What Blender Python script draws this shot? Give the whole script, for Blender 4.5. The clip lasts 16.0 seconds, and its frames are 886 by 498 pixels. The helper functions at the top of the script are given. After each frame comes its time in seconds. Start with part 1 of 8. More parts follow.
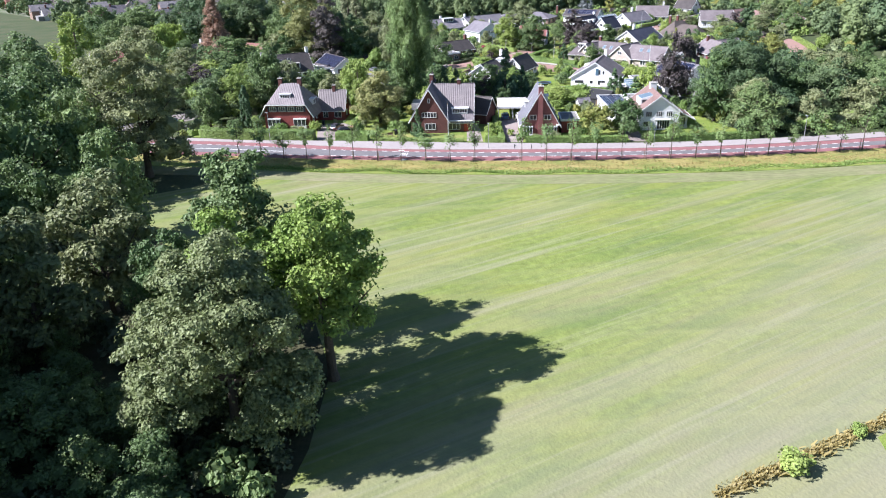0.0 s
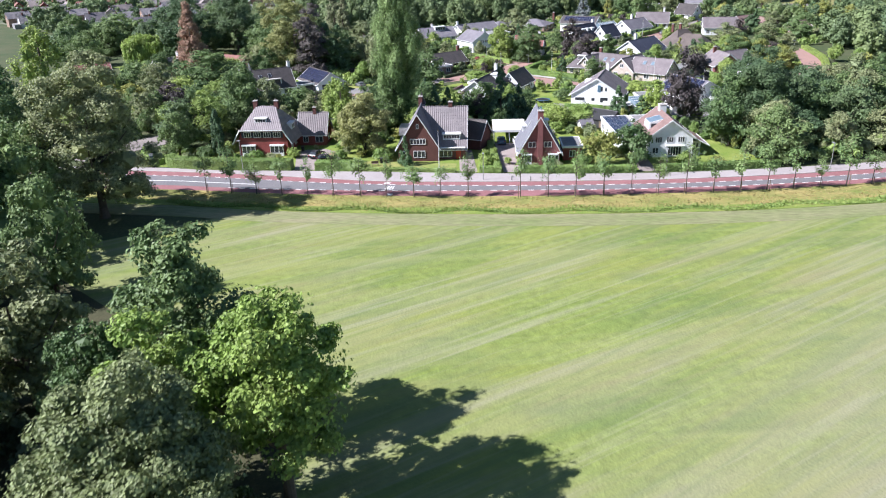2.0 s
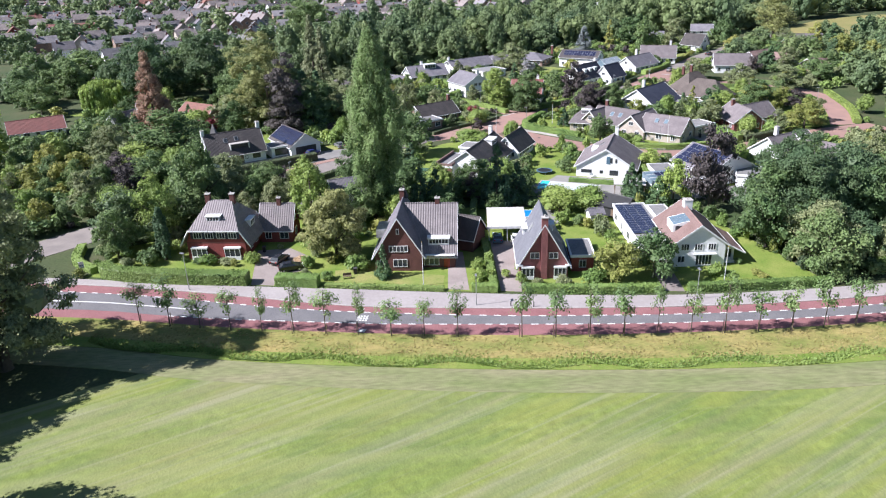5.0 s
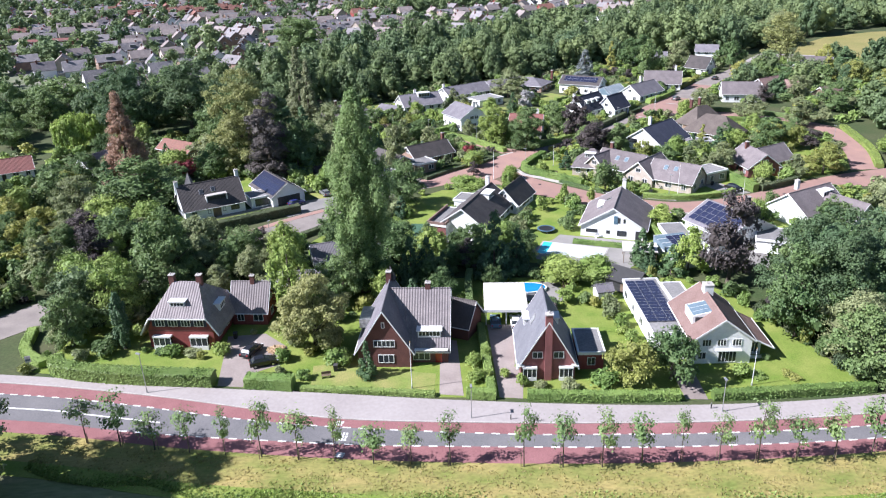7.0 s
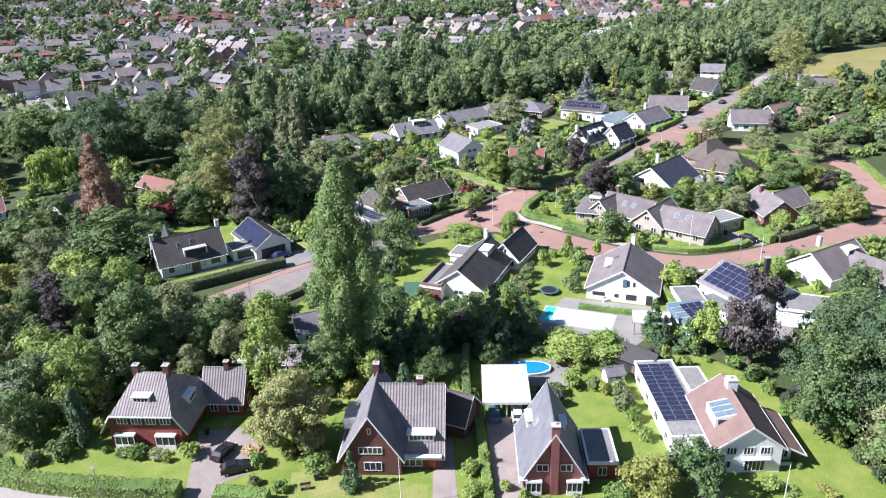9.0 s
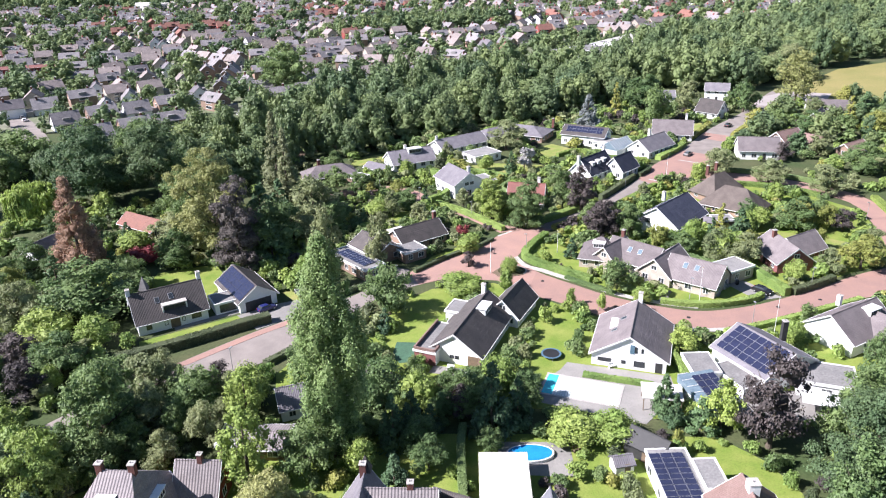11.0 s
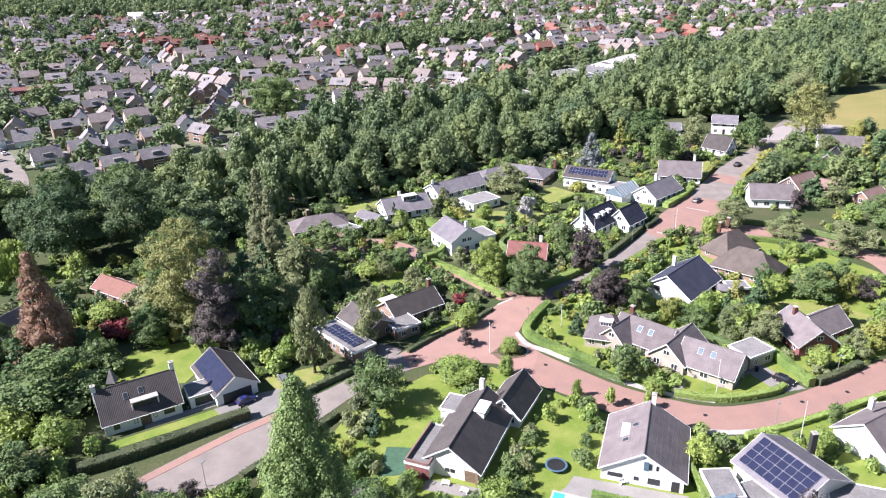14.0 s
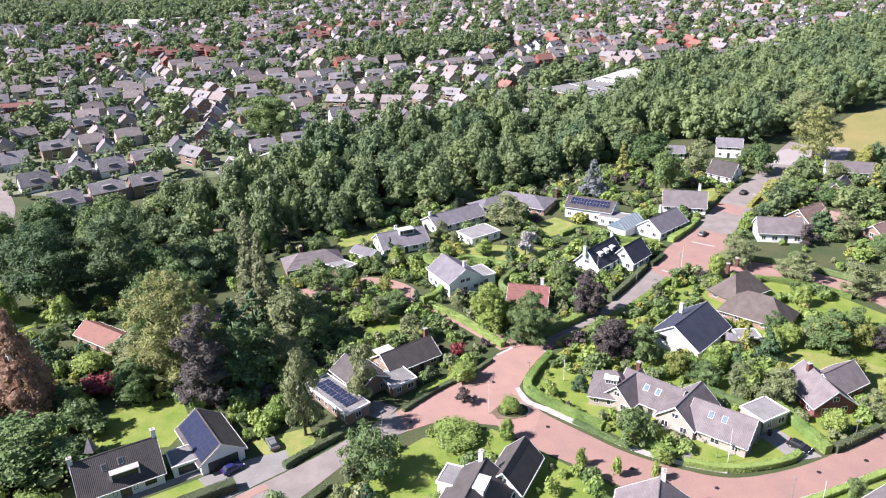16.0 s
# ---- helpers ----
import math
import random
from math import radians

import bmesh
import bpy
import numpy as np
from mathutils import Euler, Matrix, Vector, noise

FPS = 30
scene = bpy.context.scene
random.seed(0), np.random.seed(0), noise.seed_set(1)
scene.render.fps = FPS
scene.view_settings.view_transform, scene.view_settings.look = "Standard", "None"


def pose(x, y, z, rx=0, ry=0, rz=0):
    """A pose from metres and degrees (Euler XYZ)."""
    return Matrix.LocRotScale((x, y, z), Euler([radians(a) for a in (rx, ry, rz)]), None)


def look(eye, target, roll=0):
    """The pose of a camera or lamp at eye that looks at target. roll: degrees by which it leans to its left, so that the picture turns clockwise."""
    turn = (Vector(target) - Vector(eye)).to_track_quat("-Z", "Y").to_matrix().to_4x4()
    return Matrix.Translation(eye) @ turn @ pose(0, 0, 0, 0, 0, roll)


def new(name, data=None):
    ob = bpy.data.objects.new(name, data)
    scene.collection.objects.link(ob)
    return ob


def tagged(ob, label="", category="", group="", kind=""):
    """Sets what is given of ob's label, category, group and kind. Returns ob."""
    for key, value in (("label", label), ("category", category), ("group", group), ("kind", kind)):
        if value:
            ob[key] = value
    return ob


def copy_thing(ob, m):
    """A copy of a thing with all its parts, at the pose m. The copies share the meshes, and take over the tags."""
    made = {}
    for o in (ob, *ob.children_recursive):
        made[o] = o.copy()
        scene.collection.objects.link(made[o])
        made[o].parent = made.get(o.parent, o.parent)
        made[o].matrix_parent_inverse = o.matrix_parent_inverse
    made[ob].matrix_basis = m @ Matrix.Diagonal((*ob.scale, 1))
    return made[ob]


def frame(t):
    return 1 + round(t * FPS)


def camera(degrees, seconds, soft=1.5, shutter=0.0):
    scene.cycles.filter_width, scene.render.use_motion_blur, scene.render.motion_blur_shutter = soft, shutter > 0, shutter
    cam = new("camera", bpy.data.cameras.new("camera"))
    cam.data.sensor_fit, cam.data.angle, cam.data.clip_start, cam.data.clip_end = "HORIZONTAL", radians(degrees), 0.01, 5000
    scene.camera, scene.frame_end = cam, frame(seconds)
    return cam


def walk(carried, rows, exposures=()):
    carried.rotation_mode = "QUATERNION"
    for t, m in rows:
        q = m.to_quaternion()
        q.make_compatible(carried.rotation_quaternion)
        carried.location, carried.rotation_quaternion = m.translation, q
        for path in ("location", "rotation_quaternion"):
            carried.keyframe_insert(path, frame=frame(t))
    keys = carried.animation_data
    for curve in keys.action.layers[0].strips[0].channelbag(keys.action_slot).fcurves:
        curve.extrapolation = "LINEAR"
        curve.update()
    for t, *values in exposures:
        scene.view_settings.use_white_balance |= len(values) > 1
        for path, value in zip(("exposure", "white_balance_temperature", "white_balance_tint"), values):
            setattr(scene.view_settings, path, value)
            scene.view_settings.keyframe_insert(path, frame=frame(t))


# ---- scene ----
cam = camera(61.6, 16.0, soft=1.1, shutter=0.35)
METRES, EYE, TILT, LEAN, TURN = 136.0, 40.5, -23.0, 1.5, 0.0
ROWS = [
    (0.0, 0.0, 0.0, 0.0, 0.0, 0.0, -0.0),
    (0.5, 0.0008, 0.0191, 0.0084, -0.1, -0.02, 0.08),
    (1.0, 0.0022, 0.0454, 0.0219, -0.2, -0.01, 0.18),
    (1.5, 0.004, 0.0731, 0.0375, -0.29, -0.02, 0.27),
    (2.0, 0.006, 0.1052, 0.0576, -0.39, 0.01, 0.35),
    (2.5, 0.0082, 0.1359, 0.0783, -0.47, 0.05, 0.42),
    (3.0, 0.0106, 0.1678, 0.1046, -0.55, 0.08, 0.47),
    (3.5, 0.0127, 0.196, 0.1299, -0.61, 0.1, 0.52),
    (4.0, 0.0154, 0.2253, 0.1583, -0.65, 0.12, 0.55),
    (6.5, 0.0268, 0.3555, 0.2902, -0.95, 0.13, 0.66),
    (7.0, 0.0292, 0.3811, 0.3166, -0.99, 0.09, 0.65),
    (7.5, 0.031, 0.4037, 0.3399, -1.03, 0.08, 0.66),
    (8.0, 0.0329, 0.4265, 0.3648, -1.07, 0.05, 0.67),
    (8.5, 0.0347, 0.4467, 0.3872, -1.09, 0.02, 0.67),
    (9.0, 0.0366, 0.4675, 0.4112, -1.12, -0.01, 0.66),
    (11.5, 0.0457, 0.5554, 0.5191, -1.27, -0.17, 0.66),
    (12.0, 0.0473, 0.5724, 0.5412, -1.29, -0.18, 0.66),
    (12.5, 0.0486, 0.5875, 0.5614, -1.31, -0.21, 0.65),
    (13.0, 0.0502, 0.6031, 0.5833, -1.33, -0.24, 0.65),
    (13.5, 0.0516, 0.6174, 0.6036, -1.35, -0.26, 0.65),
    (14.0, 0.0526, 0.6321, 0.6256, -1.37, -0.28, 0.66),
    (14.5, 0.0541, 0.6457, 0.6456, -1.38, -0.29, 0.67),
    (15.0, 0.0553, 0.6603, 0.6673, -1.4, -0.31, 0.68),
    (15.5, 0.0563, 0.6736, 0.6875, -1.42, -0.33, 0.68),
    (16.0, 0.0581, 0.688, 0.709, -1.43, -0.33, 0.68),
]
walk(cam, [(t, pose(0, 0, EYE, TILT, LEAN, TURN) @ pose(METRES * x, METRES * y, METRES * z, 90 + pitch, roll, yaw)) for t, x, y, z, yaw, pitch, roll in ROWS],
     exposures=((0.0, 1.18, 6100, 12), (1.0, 1.18, 6100, 12), (2.0, 1.08, 6150, 11), (3.0, 0.95, 6250, 10), (4.0, 0.92, 6250, 10), (6.5, 1.04, 6150, 11), (9.0, 1.12, 6200, 10), (12.0, 1.28, 6500, 14), (16.0, 1.20, 6500, 15)))

# ---- light ----
SUN_EL, SUN_AZ = radians(41.0), radians(190.5)      # the sun stands to the west, a little south
sun_way = Vector((math.cos(SUN_EL) * math.cos(SUN_AZ), math.cos(SUN_EL) * math.sin(SUN_AZ), math.sin(SUN_EL)))
world = bpy.data.worlds.new("world")
scene.world = world
world.use_nodes = True
wn = world.node_tree.nodes
sky = wn.new("ShaderNodeTexSky")
sky.sky_type, sky.sun_disc = "NISHITA", False
sky.ozone_density, sky.dust_density = 4.0, 0.4
sky.sun_elevation, sky.sun_rotation = SUN_EL, math.pi / 2 - SUN_AZ
wn["Background"].inputs["Strength"].default_value = 0.052
world.node_tree.links.new(sky.outputs["Color"], wn["Background"].inputs["Color"])
sun = new("sun", bpy.data.lights.new("sun", "SUN"))
sun.data.energy, sun.data.angle, sun.data.color = 5.0, radians(0.6), (1.0, 0.962, 0.995)
sun.matrix_world = look(sun_way * 300, (0, 0, 0))
scene.view_settings.exposure = 1.1


# ---- materials ----
def mat(name, color, rough=0.85, second=None, scale=1.0, fine=None, bump=0.0, bscale=30.0, metal=0.0, stretch=(1, 1, 1), turn=0.0, spread=0.18, spec=0.3, place="pos", obrand=0.0, grain=0.2):
    """A surface of two colours mixed by large noise, a finer grain, bump and, per object, a shift of value."""
    m = bpy.data.materials.new(name)
    m.use_nodes = True
    n, l = m.node_tree.nodes, m.node_tree.links
    b = n["Principled BSDF"]
    b.inputs["Roughness"].default_value, b.inputs["Metallic"].default_value = rough, metal
    b.inputs["Specular IOR Level"].default_value = spec
    if place == "pos":
        co = n.new("ShaderNodeNewGeometry").outputs["Position"]
    else:
        co = n.new("ShaderNodeTexCoord").outputs["Object"]
    mp = n.new("ShaderNodeMapping")
    mp.inputs["Rotation"].default_value, mp.inputs["Scale"].default_value = (0, 0, turn), stretch
    l.new(co, mp.inputs["Vector"])
    second = second or tuple(c * 0.72 for c in color)
    big = n.new("ShaderNodeTexNoise")
    big.inputs["Scale"].default_value, big.inputs["Detail"].default_value = scale, 5
    l.new(mp.outputs["Vector"], big.inputs["Vector"])
    ramp = n.new("ShaderNodeValToRGB")
    ramp.color_ramp.elements[0].position, ramp.color_ramp.elements[1].position = 0.5 - spread, 0.5 + spread
    ramp.color_ramp.elements[0].color, ramp.color_ramp.elements[1].color = (*color, 1), (*second, 1)
    l.new(big.outputs["Fac"], ramp.inputs["Fac"])
    col = ramp.outputs["Color"]
    small = n.new("ShaderNodeTexNoise")
    small.inputs["Scale"].default_value, small.inputs["Detail"].default_value = fine or scale * 9, 4
    l.new(mp.outputs["Vector"], small.inputs["Vector"])
    hsv = n.new("ShaderNodeHueSaturation")
    mr = n.new("ShaderNodeMapRange")
    mr.inputs["From Min"].default_value, mr.inputs["From Max"].default_value = 0.3, 0.7
    mr.inputs["To Min"].default_value, mr.inputs["To Max"].default_value = 1 - grain, 1 + grain
    l.new(small.outputs["Fac"], mr.inputs["Value"])
    val = mr.outputs["Result"]
    if obrand:
        oi = n.new("ShaderNodeObjectInfo")
        mo = n.new("ShaderNodeMapRange")
        mo.inputs["To Min"].default_value, mo.inputs["To Max"].default_value = 1 - obrand, 1 + obrand
        l.new(oi.outputs["Random"], mo.inputs["Value"])
        mu = n.new("ShaderNodeMath")
        mu.operation = "MULTIPLY"
        l.new(val, mu.inputs[0]), l.new(mo.outputs["Result"], mu.inputs[1])
        val = mu.outputs["Value"]
    l.new(val, hsv.inputs["Value"]), l.new(col, hsv.inputs["Color"])
    l.new(hsv.outputs["Color"], b.inputs["Base Color"])
    if bump:
        bn = n.new("ShaderNodeTexNoise")
        bn.inputs["Scale"].default_value = bscale
        l.new(co, bn.inputs["Vector"])
        bp = n.new("ShaderNodeBump")
        bp.inputs["Strength"].default_value, bp.inputs["Distance"].default_value = bump, 0.1
        l.new(bn.outputs["Fac"], bp.inputs["Height"]), l.new(bp.outputs["Normal"], b.inputs["Normal"])
    return m


def tile_mat(name, color, second, period=0.3, depth=0.6):
    """Roof tiles: columns along the ridge and courses down the slope, weathered in patches, on the roof's own axes."""
    m = mat(name, color, 0.75, second, 0.5, 6.0, place="ob", obrand=0.15)
    n, l = m.node_tree.nodes, m.node_tree.links
    b = n["Principled BSDF"]
    tc = n.new("ShaderNodeTexCoord")
    w1 = n.new("ShaderNodeTexWave")
    w1.bands_direction = "X"
    w1.inputs["Scale"].default_value = 0.314 / period
    w2 = n.new("ShaderNodeTexWave")
    w2.bands_direction, w2.wave_profile = "Z", "SAW"
    w2.inputs["Scale"].default_value = 0.314 / 0.26 * 0.5
    ad = n.new("ShaderNodeMath")
    for w in (w1, w2):
        l.new(tc.outputs["Object"], w.inputs["Vector"])
    l.new(w1.outputs["Fac"], ad.inputs[0]), l.new(w2.outputs["Fac"], ad.inputs[1])
    bp = n.new("ShaderNodeBump")
    bp.inputs["Strength"].default_value, bp.inputs["Distance"].default_value = depth, 0.06
    l.new(ad.outputs["Value"], bp.inputs["Height"]), l.new(bp.outputs["Normal"], b.inputs["Normal"])
    return m


LEAF = 2.2      # all leaf colours share this factor


def cool(c):
    """Leaf colour times LEAF; green ones get more red and blue."""
    if c[1] < c[0]:
        return tuple(v * LEAF for v in c)
    return c[0] * LEAF * 1.16, c[1] * LEAF, c[2] * LEAF * 1.42


def leaf_mat(name, color, second, shine=0.3, trans=0.26, spread=0.3, tone=""):
    """Leaves: colour by leaf, by tree and by patch, with light coming through."""
    m = bpy.data.materials.new(name)
    m.use_nodes = True
    n, l = m.node_tree.nodes, m.node_tree.links
    b = n["Principled BSDF"]
    b.inputs["Roughness"].default_value, b.inputs["Specular IOR Level"].default_value = 0.55, shine
    geo, oi = n.new("ShaderNodeNewGeometry"), n.new("ShaderNodeObjectInfo")
    noi = n.new("ShaderNodeTexNoise")
    noi.inputs["Scale"].default_value, noi.inputs["Detail"].default_value = 0.16, 3
    l.new(geo.outputs["Position"], noi.inputs["Vector"])
    mixf = n.new("ShaderNodeMath")
    mixf.operation = "MULTIPLY_ADD"
    mixf.inputs[1].default_value = 0.5
    l.new(oi.outputs["Random"], mixf.inputs[0]), l.new(noi.outputs["Fac"], mixf.inputs[2])
    ramp = n.new("ShaderNodeValToRGB")
    ramp.color_ramp.elements[0].position, ramp.color_ramp.elements[1].position = 0.42, 1.0
    ramp.color_ramp.elements[0].color, ramp.color_ramp.elements[1].color = (*cool(color), 1), (*cool(second), 1)
    if tone:
        at = n.new("ShaderNodeAttribute")
        at.attribute_name = tone
        l.new(at.outputs["Fac"], ramp.inputs["Fac"])
        ramp.color_ramp.elements[0].position = 0.0
    else:
        l.new(mixf.outputs["Value"], ramp.inputs["Fac"])
    mr = n.new("ShaderNodeMapRange")
    mr.inputs["To Min"].default_value, mr.inputs["To Max"].default_value = 1 - spread, 1 + spread
    l.new(geo.outputs["Random Per Island"], mr.inputs["Value"])
    hsv = n.new("ShaderNodeHueSaturation")
    l.new(mr.outputs["Result"], hsv.inputs["Value"]), l.new(ramp.outputs["Color"], hsv.inputs["Color"])
    l.new(hsv.outputs["Color"], b.inputs["Base Color"])
    tr, mx = n.new("ShaderNodeBsdfTranslucent"), n.new("ShaderNodeMixShader")
    l.new(hsv.outputs["Color"], tr.inputs["Color"])
    mx.inputs["Fac"].default_value = trans
    l.new(b.outputs["BSDF"], mx.inputs[1]), l.new(tr.outputs["BSDF"], mx.inputs[2])
    l.new(mx.outputs["Shader"], n["Material Output"].inputs["Surface"])
    return m


M = {}
M["garden"] = mat("garden_ground", (0.045, 0.072, 0.024), 0.95, (0.085, 0.09, 0.042), 0.09, 2.0, 0.3, 4)
M["lawn"] = mat("lawn_grass", (0.135, 0.205, 0.032), 0.9, (0.225, 0.26, 0.062), 0.25, 5.0, 0.25, 20)
M["dry_lawn"] = mat("dry_lawn_grass", (0.27, 0.26, 0.09), 0.9, (0.17, 0.23, 0.05), 0.35, 5.0, 0.25, 20)
M["verge"] = mat("verge_grass", (0.33, 0.265, 0.10), 0.95, (0.16, 0.19, 0.045), 0.35, 3.0, 0.5, 6, stretch=(0.5, 1, 1))
M["field_edge"] = mat("dry_field_margin", (0.24, 0.225, 0.125), 0.95, (0.17, 0.20, 0.075), 0.3, 2.5, 0.4, 5, stretch=(0.25, 1, 1), turn=0.1)
M["sports"] = mat("sports_grass", (0.27, 0.23, 0.09), 0.9, (0.21, 0.2, 0.068), 0.05, 2.0)
M["red"] = mat("red_asphalt", (0.235, 0.105, 0.108), 0.9, (0.28, 0.132, 0.134), 0.3, 8.0)
M["asphalt"] = mat("grey_asphalt", (0.145, 0.14, 0.145), 0.9, (0.18, 0.172, 0.175), 0.25, 8.0)
M["paving"] = mat("pale_paving", (0.36, 0.325, 0.315), 0.9, (0.315, 0.28, 0.272), 0.12, 2.0, grain=0.07)
M["brickroad"] = mat("brick_paving", (0.345, 0.21, 0.172), 0.9, (0.285, 0.18, 0.155), 0.22, 4.0, obrand=0.06, grain=0.08)
M["greyroad"] = mat("grey_paving", (0.27, 0.235, 0.215), 0.9, (0.205, 0.178, 0.165), 0.25, 4.0, grain=0.08)
M["town"] = mat("town_ground", (0.085, 0.125, 0.045), 0.95, (0.20, 0.195, 0.15), 0.06, 0.6)
M["kerb"] = mat("concrete_kerb", (0.48, 0.45, 0.42), 0.9, None, 0.8)
M["drive"] = mat("driveway_paving", (0.30, 0.255, 0.235), 0.9, (0.23, 0.19, 0.175), 0.3, 4.0, obrand=0.12, grain=0.08)
M["dirt"] = mat("trodden_earth", (0.24, 0.175, 0.12), 0.95, (0.17, 0.14, 0.085), 0.5, 5.0, 0.4, 6)
M["woodfloor"] = mat("woodland_floor", (0.045, 0.05, 0.022), 0.95, (0.075, 0.07, 0.035), 0.4, 4.0, 0.5, 6)
M["terrace"] = mat("terrace_slabs", (0.27, 0.255, 0.24), 0.85, (0.215, 0.205, 0.195), 0.3, 3.0, obrand=0.1, grain=0.08)
M["paint"] = mat("white_road_paint", (0.78, 0.78, 0.75), 0.8, (0.62, 0.61, 0.58), 1.5)
M["white"] = mat("white_render", (0.83, 0.83, 0.83), 0.8, (0.78, 0.78, 0.775), 0.4, 4.0, grain=0.05)
M["trim"] = mat("white_trim_paint", (0.76, 0.76, 0.75), 0.5, (0.71, 0.71, 0.70), 1.0, grain=0.05)
M["brick"] = mat("red_brick", (0.30, 0.078, 0.068), 0.9, (0.23, 0.064, 0.058), 0.6, 12.0, 0.3, 14, obrand=0.1)
M["brick_dark"] = mat("brown_brick", (0.155, 0.068, 0.058), 0.9, (0.12, 0.055, 0.048), 0.6, 12.0, 0.3, 14)
M["brick_pale"] = mat("pale_yellow_brick", (0.46, 0.40, 0.34), 0.9, (0.38, 0.325, 0.28), 0.6, 10.0, 0.2, 14, obrand=0.12)
M["brick_brown"] = mat("grey_brown_brick", (0.30, 0.21, 0.16), 0.9, (0.24, 0.165, 0.13), 0.6, 10.0, 0.2, 14, obrand=0.2)
M["roof_dark"] = tile_mat("dark_roof_tiles", (0.065, 0.058, 0.058), (0.095, 0.083, 0.08))
M["roof_grey"] = tile_mat("grey_roof_tiles", (0.15, 0.14, 0.158), (0.205, 0.19, 0.205))
M["roof_brown"] = tile_mat("brown_roof_tiles", (0.142, 0.122, 0.125), (0.195, 0.168, 0.17))
M["roof_mauve"] = tile_mat("faded_brown_roof_tiles", (0.20, 0.128, 0.112), (0.245, 0.165, 0.147))
M["roof_pan"] = tile_mat("grey_brown_pantiles", (0.19, 0.168, 0.172), (0.26, 0.228, 0.228), 0.42, 1.0)
M["roof_red"] = tile_mat("red_roof_tiles", (0.225, 0.092, 0.08), (0.185, 0.082, 0.072))
M["roof_orange"] = tile_mat("orange_roof_tiles", (0.25, 0.118, 0.092), (0.205, 0.105, 0.086))
M["roof_slate"] = tile_mat("blue_black_roof_tiles", (0.038, 0.042, 0.066), (0.056, 0.06, 0.086))
M["roof_blue"] = tile_mat("smooth_blue_grey_roof_tiles", (0.125, 0.127, 0.145), (0.165, 0.165, 0.182), 0.3, 0.3)
M["brick_plum"] = mat("purplish_brick", (0.26, 0.105, 0.10), 0.9, (0.205, 0.085, 0.083), 0.6, 12.0, 0.3, 14)
M["town_grey"] = tile_mat("pale_grey_roof_tiles", (0.2, 0.186, 0.195), (0.27, 0.247, 0.252))
M["town_brown"] = tile_mat("pale_brown_roof_tiles", (0.215, 0.18, 0.172), (0.285, 0.24, 0.228))
M["town_dark"] = tile_mat("dark_grey_roof_tiles", (0.115, 0.105, 0.118), (0.16, 0.145, 0.155))
M["thatch"] = mat("old_thatch", (0.105, 0.086, 0.078), 0.95, (0.145, 0.12, 0.107), 0.5, 8.0, 0.5, 12)
M["flat_roof"] = mat("bitumen_flat_roof", (0.19, 0.185, 0.185), 0.9, (0.25, 0.24, 0.235), 0.4, 3.0, obrand=0.15)
M["flat_white"] = mat("pale_flat_roofing", (0.58, 0.555, 0.52), 0.85, (0.50, 0.475, 0.44), 0.4, 3.0)
M["glass"] = mat("dark_window_glass", (0.035, 0.042, 0.05), 0.12, (0.05, 0.055, 0.06), 0.8, spec=0.6)
M["conservatory"] = mat("conservatory_glass", (0.13, 0.18, 0.22), 0.12, (0.18, 0.24, 0.28), 0.8, spec=0.6)
M["panel"] = mat("solar_cells", (0.022, 0.026, 0.055), 0.18, (0.03, 0.034, 0.07), 1.0, spec=0.6)
M["alu"] = mat("aluminium", (0.55, 0.55, 0.56), 0.4, None, 2.0, metal=0.6)
M["door"] = mat("dark_door_paint", (0.05, 0.05, 0.052), 0.5, None, 2.0)
M["door_garage"] = mat("grey_garage_door", (0.075, 0.072, 0.075), 0.6, None, 2.0)
M["wood"] = mat("weathered_wood", (0.21, 0.15, 0.10), 0.85, (0.15, 0.11, 0.08), 1.5, 14)
M["bark"] = mat("bark", (0.13, 0.105, 0.08), 0.95, (0.085, 0.07, 0.055), 1.2, 9, 0.4, 10)
M["metal"] = mat("galvanised_steel", (0.45, 0.46, 0.46), 0.5, None, 2.0, metal=0.5)
M["pool"] = mat("turquoise_pool_cover", (0.05, 0.50, 0.58), 0.2, (0.07, 0.58, 0.65), 0.6, spec=0.5)
M["pool_blue"] = mat("blue_pool_water", (0.015, 0.20, 0.52), 0.08, (0.02, 0.25, 0.58), 0.6, spec=0.6)
M["pool_slats"] = mat("white_pool_slats", (0.62, 0.66, 0.67), 0.5, (0.57, 0.61, 0.62), 0.6)
M["court"] = mat("green_court_surface", (0.06, 0.13, 0.08), 0.9, (0.05, 0.10, 0.065), 0.3)
M["rubber"] = mat("tyre_rubber", (0.02, 0.02, 0.02), 0.9)
M["soil"] = mat("bare_soil", (0.20, 0.145, 0.10), 0.95, (0.13, 0.10, 0.07), 0.5, 5)
M["black"] = mat("black_plastic", (0.03, 0.03, 0.032), 0.5)
M["logs"] = mat("cut_firewood", (0.50, 0.36, 0.22), 0.9, (0.36, 0.25, 0.15), 3.0)
for key, c in (("white", (0.75, 0.75, 0.75)), ("black", (0.015, 0.015, 0.018)), ("blue", (0.02, 0.025, 0.12)), ("teal", (0.09, 0.16, 0.22)), ("grey", (0.16, 0.165, 0.17)), ("red", (0.3, 0.02, 0.02))):
    M["car_" + key] = mat(key + "_car_paint", c, 0.25, tuple(v * 0.95 for v in c), 0.5, spec=0.6)

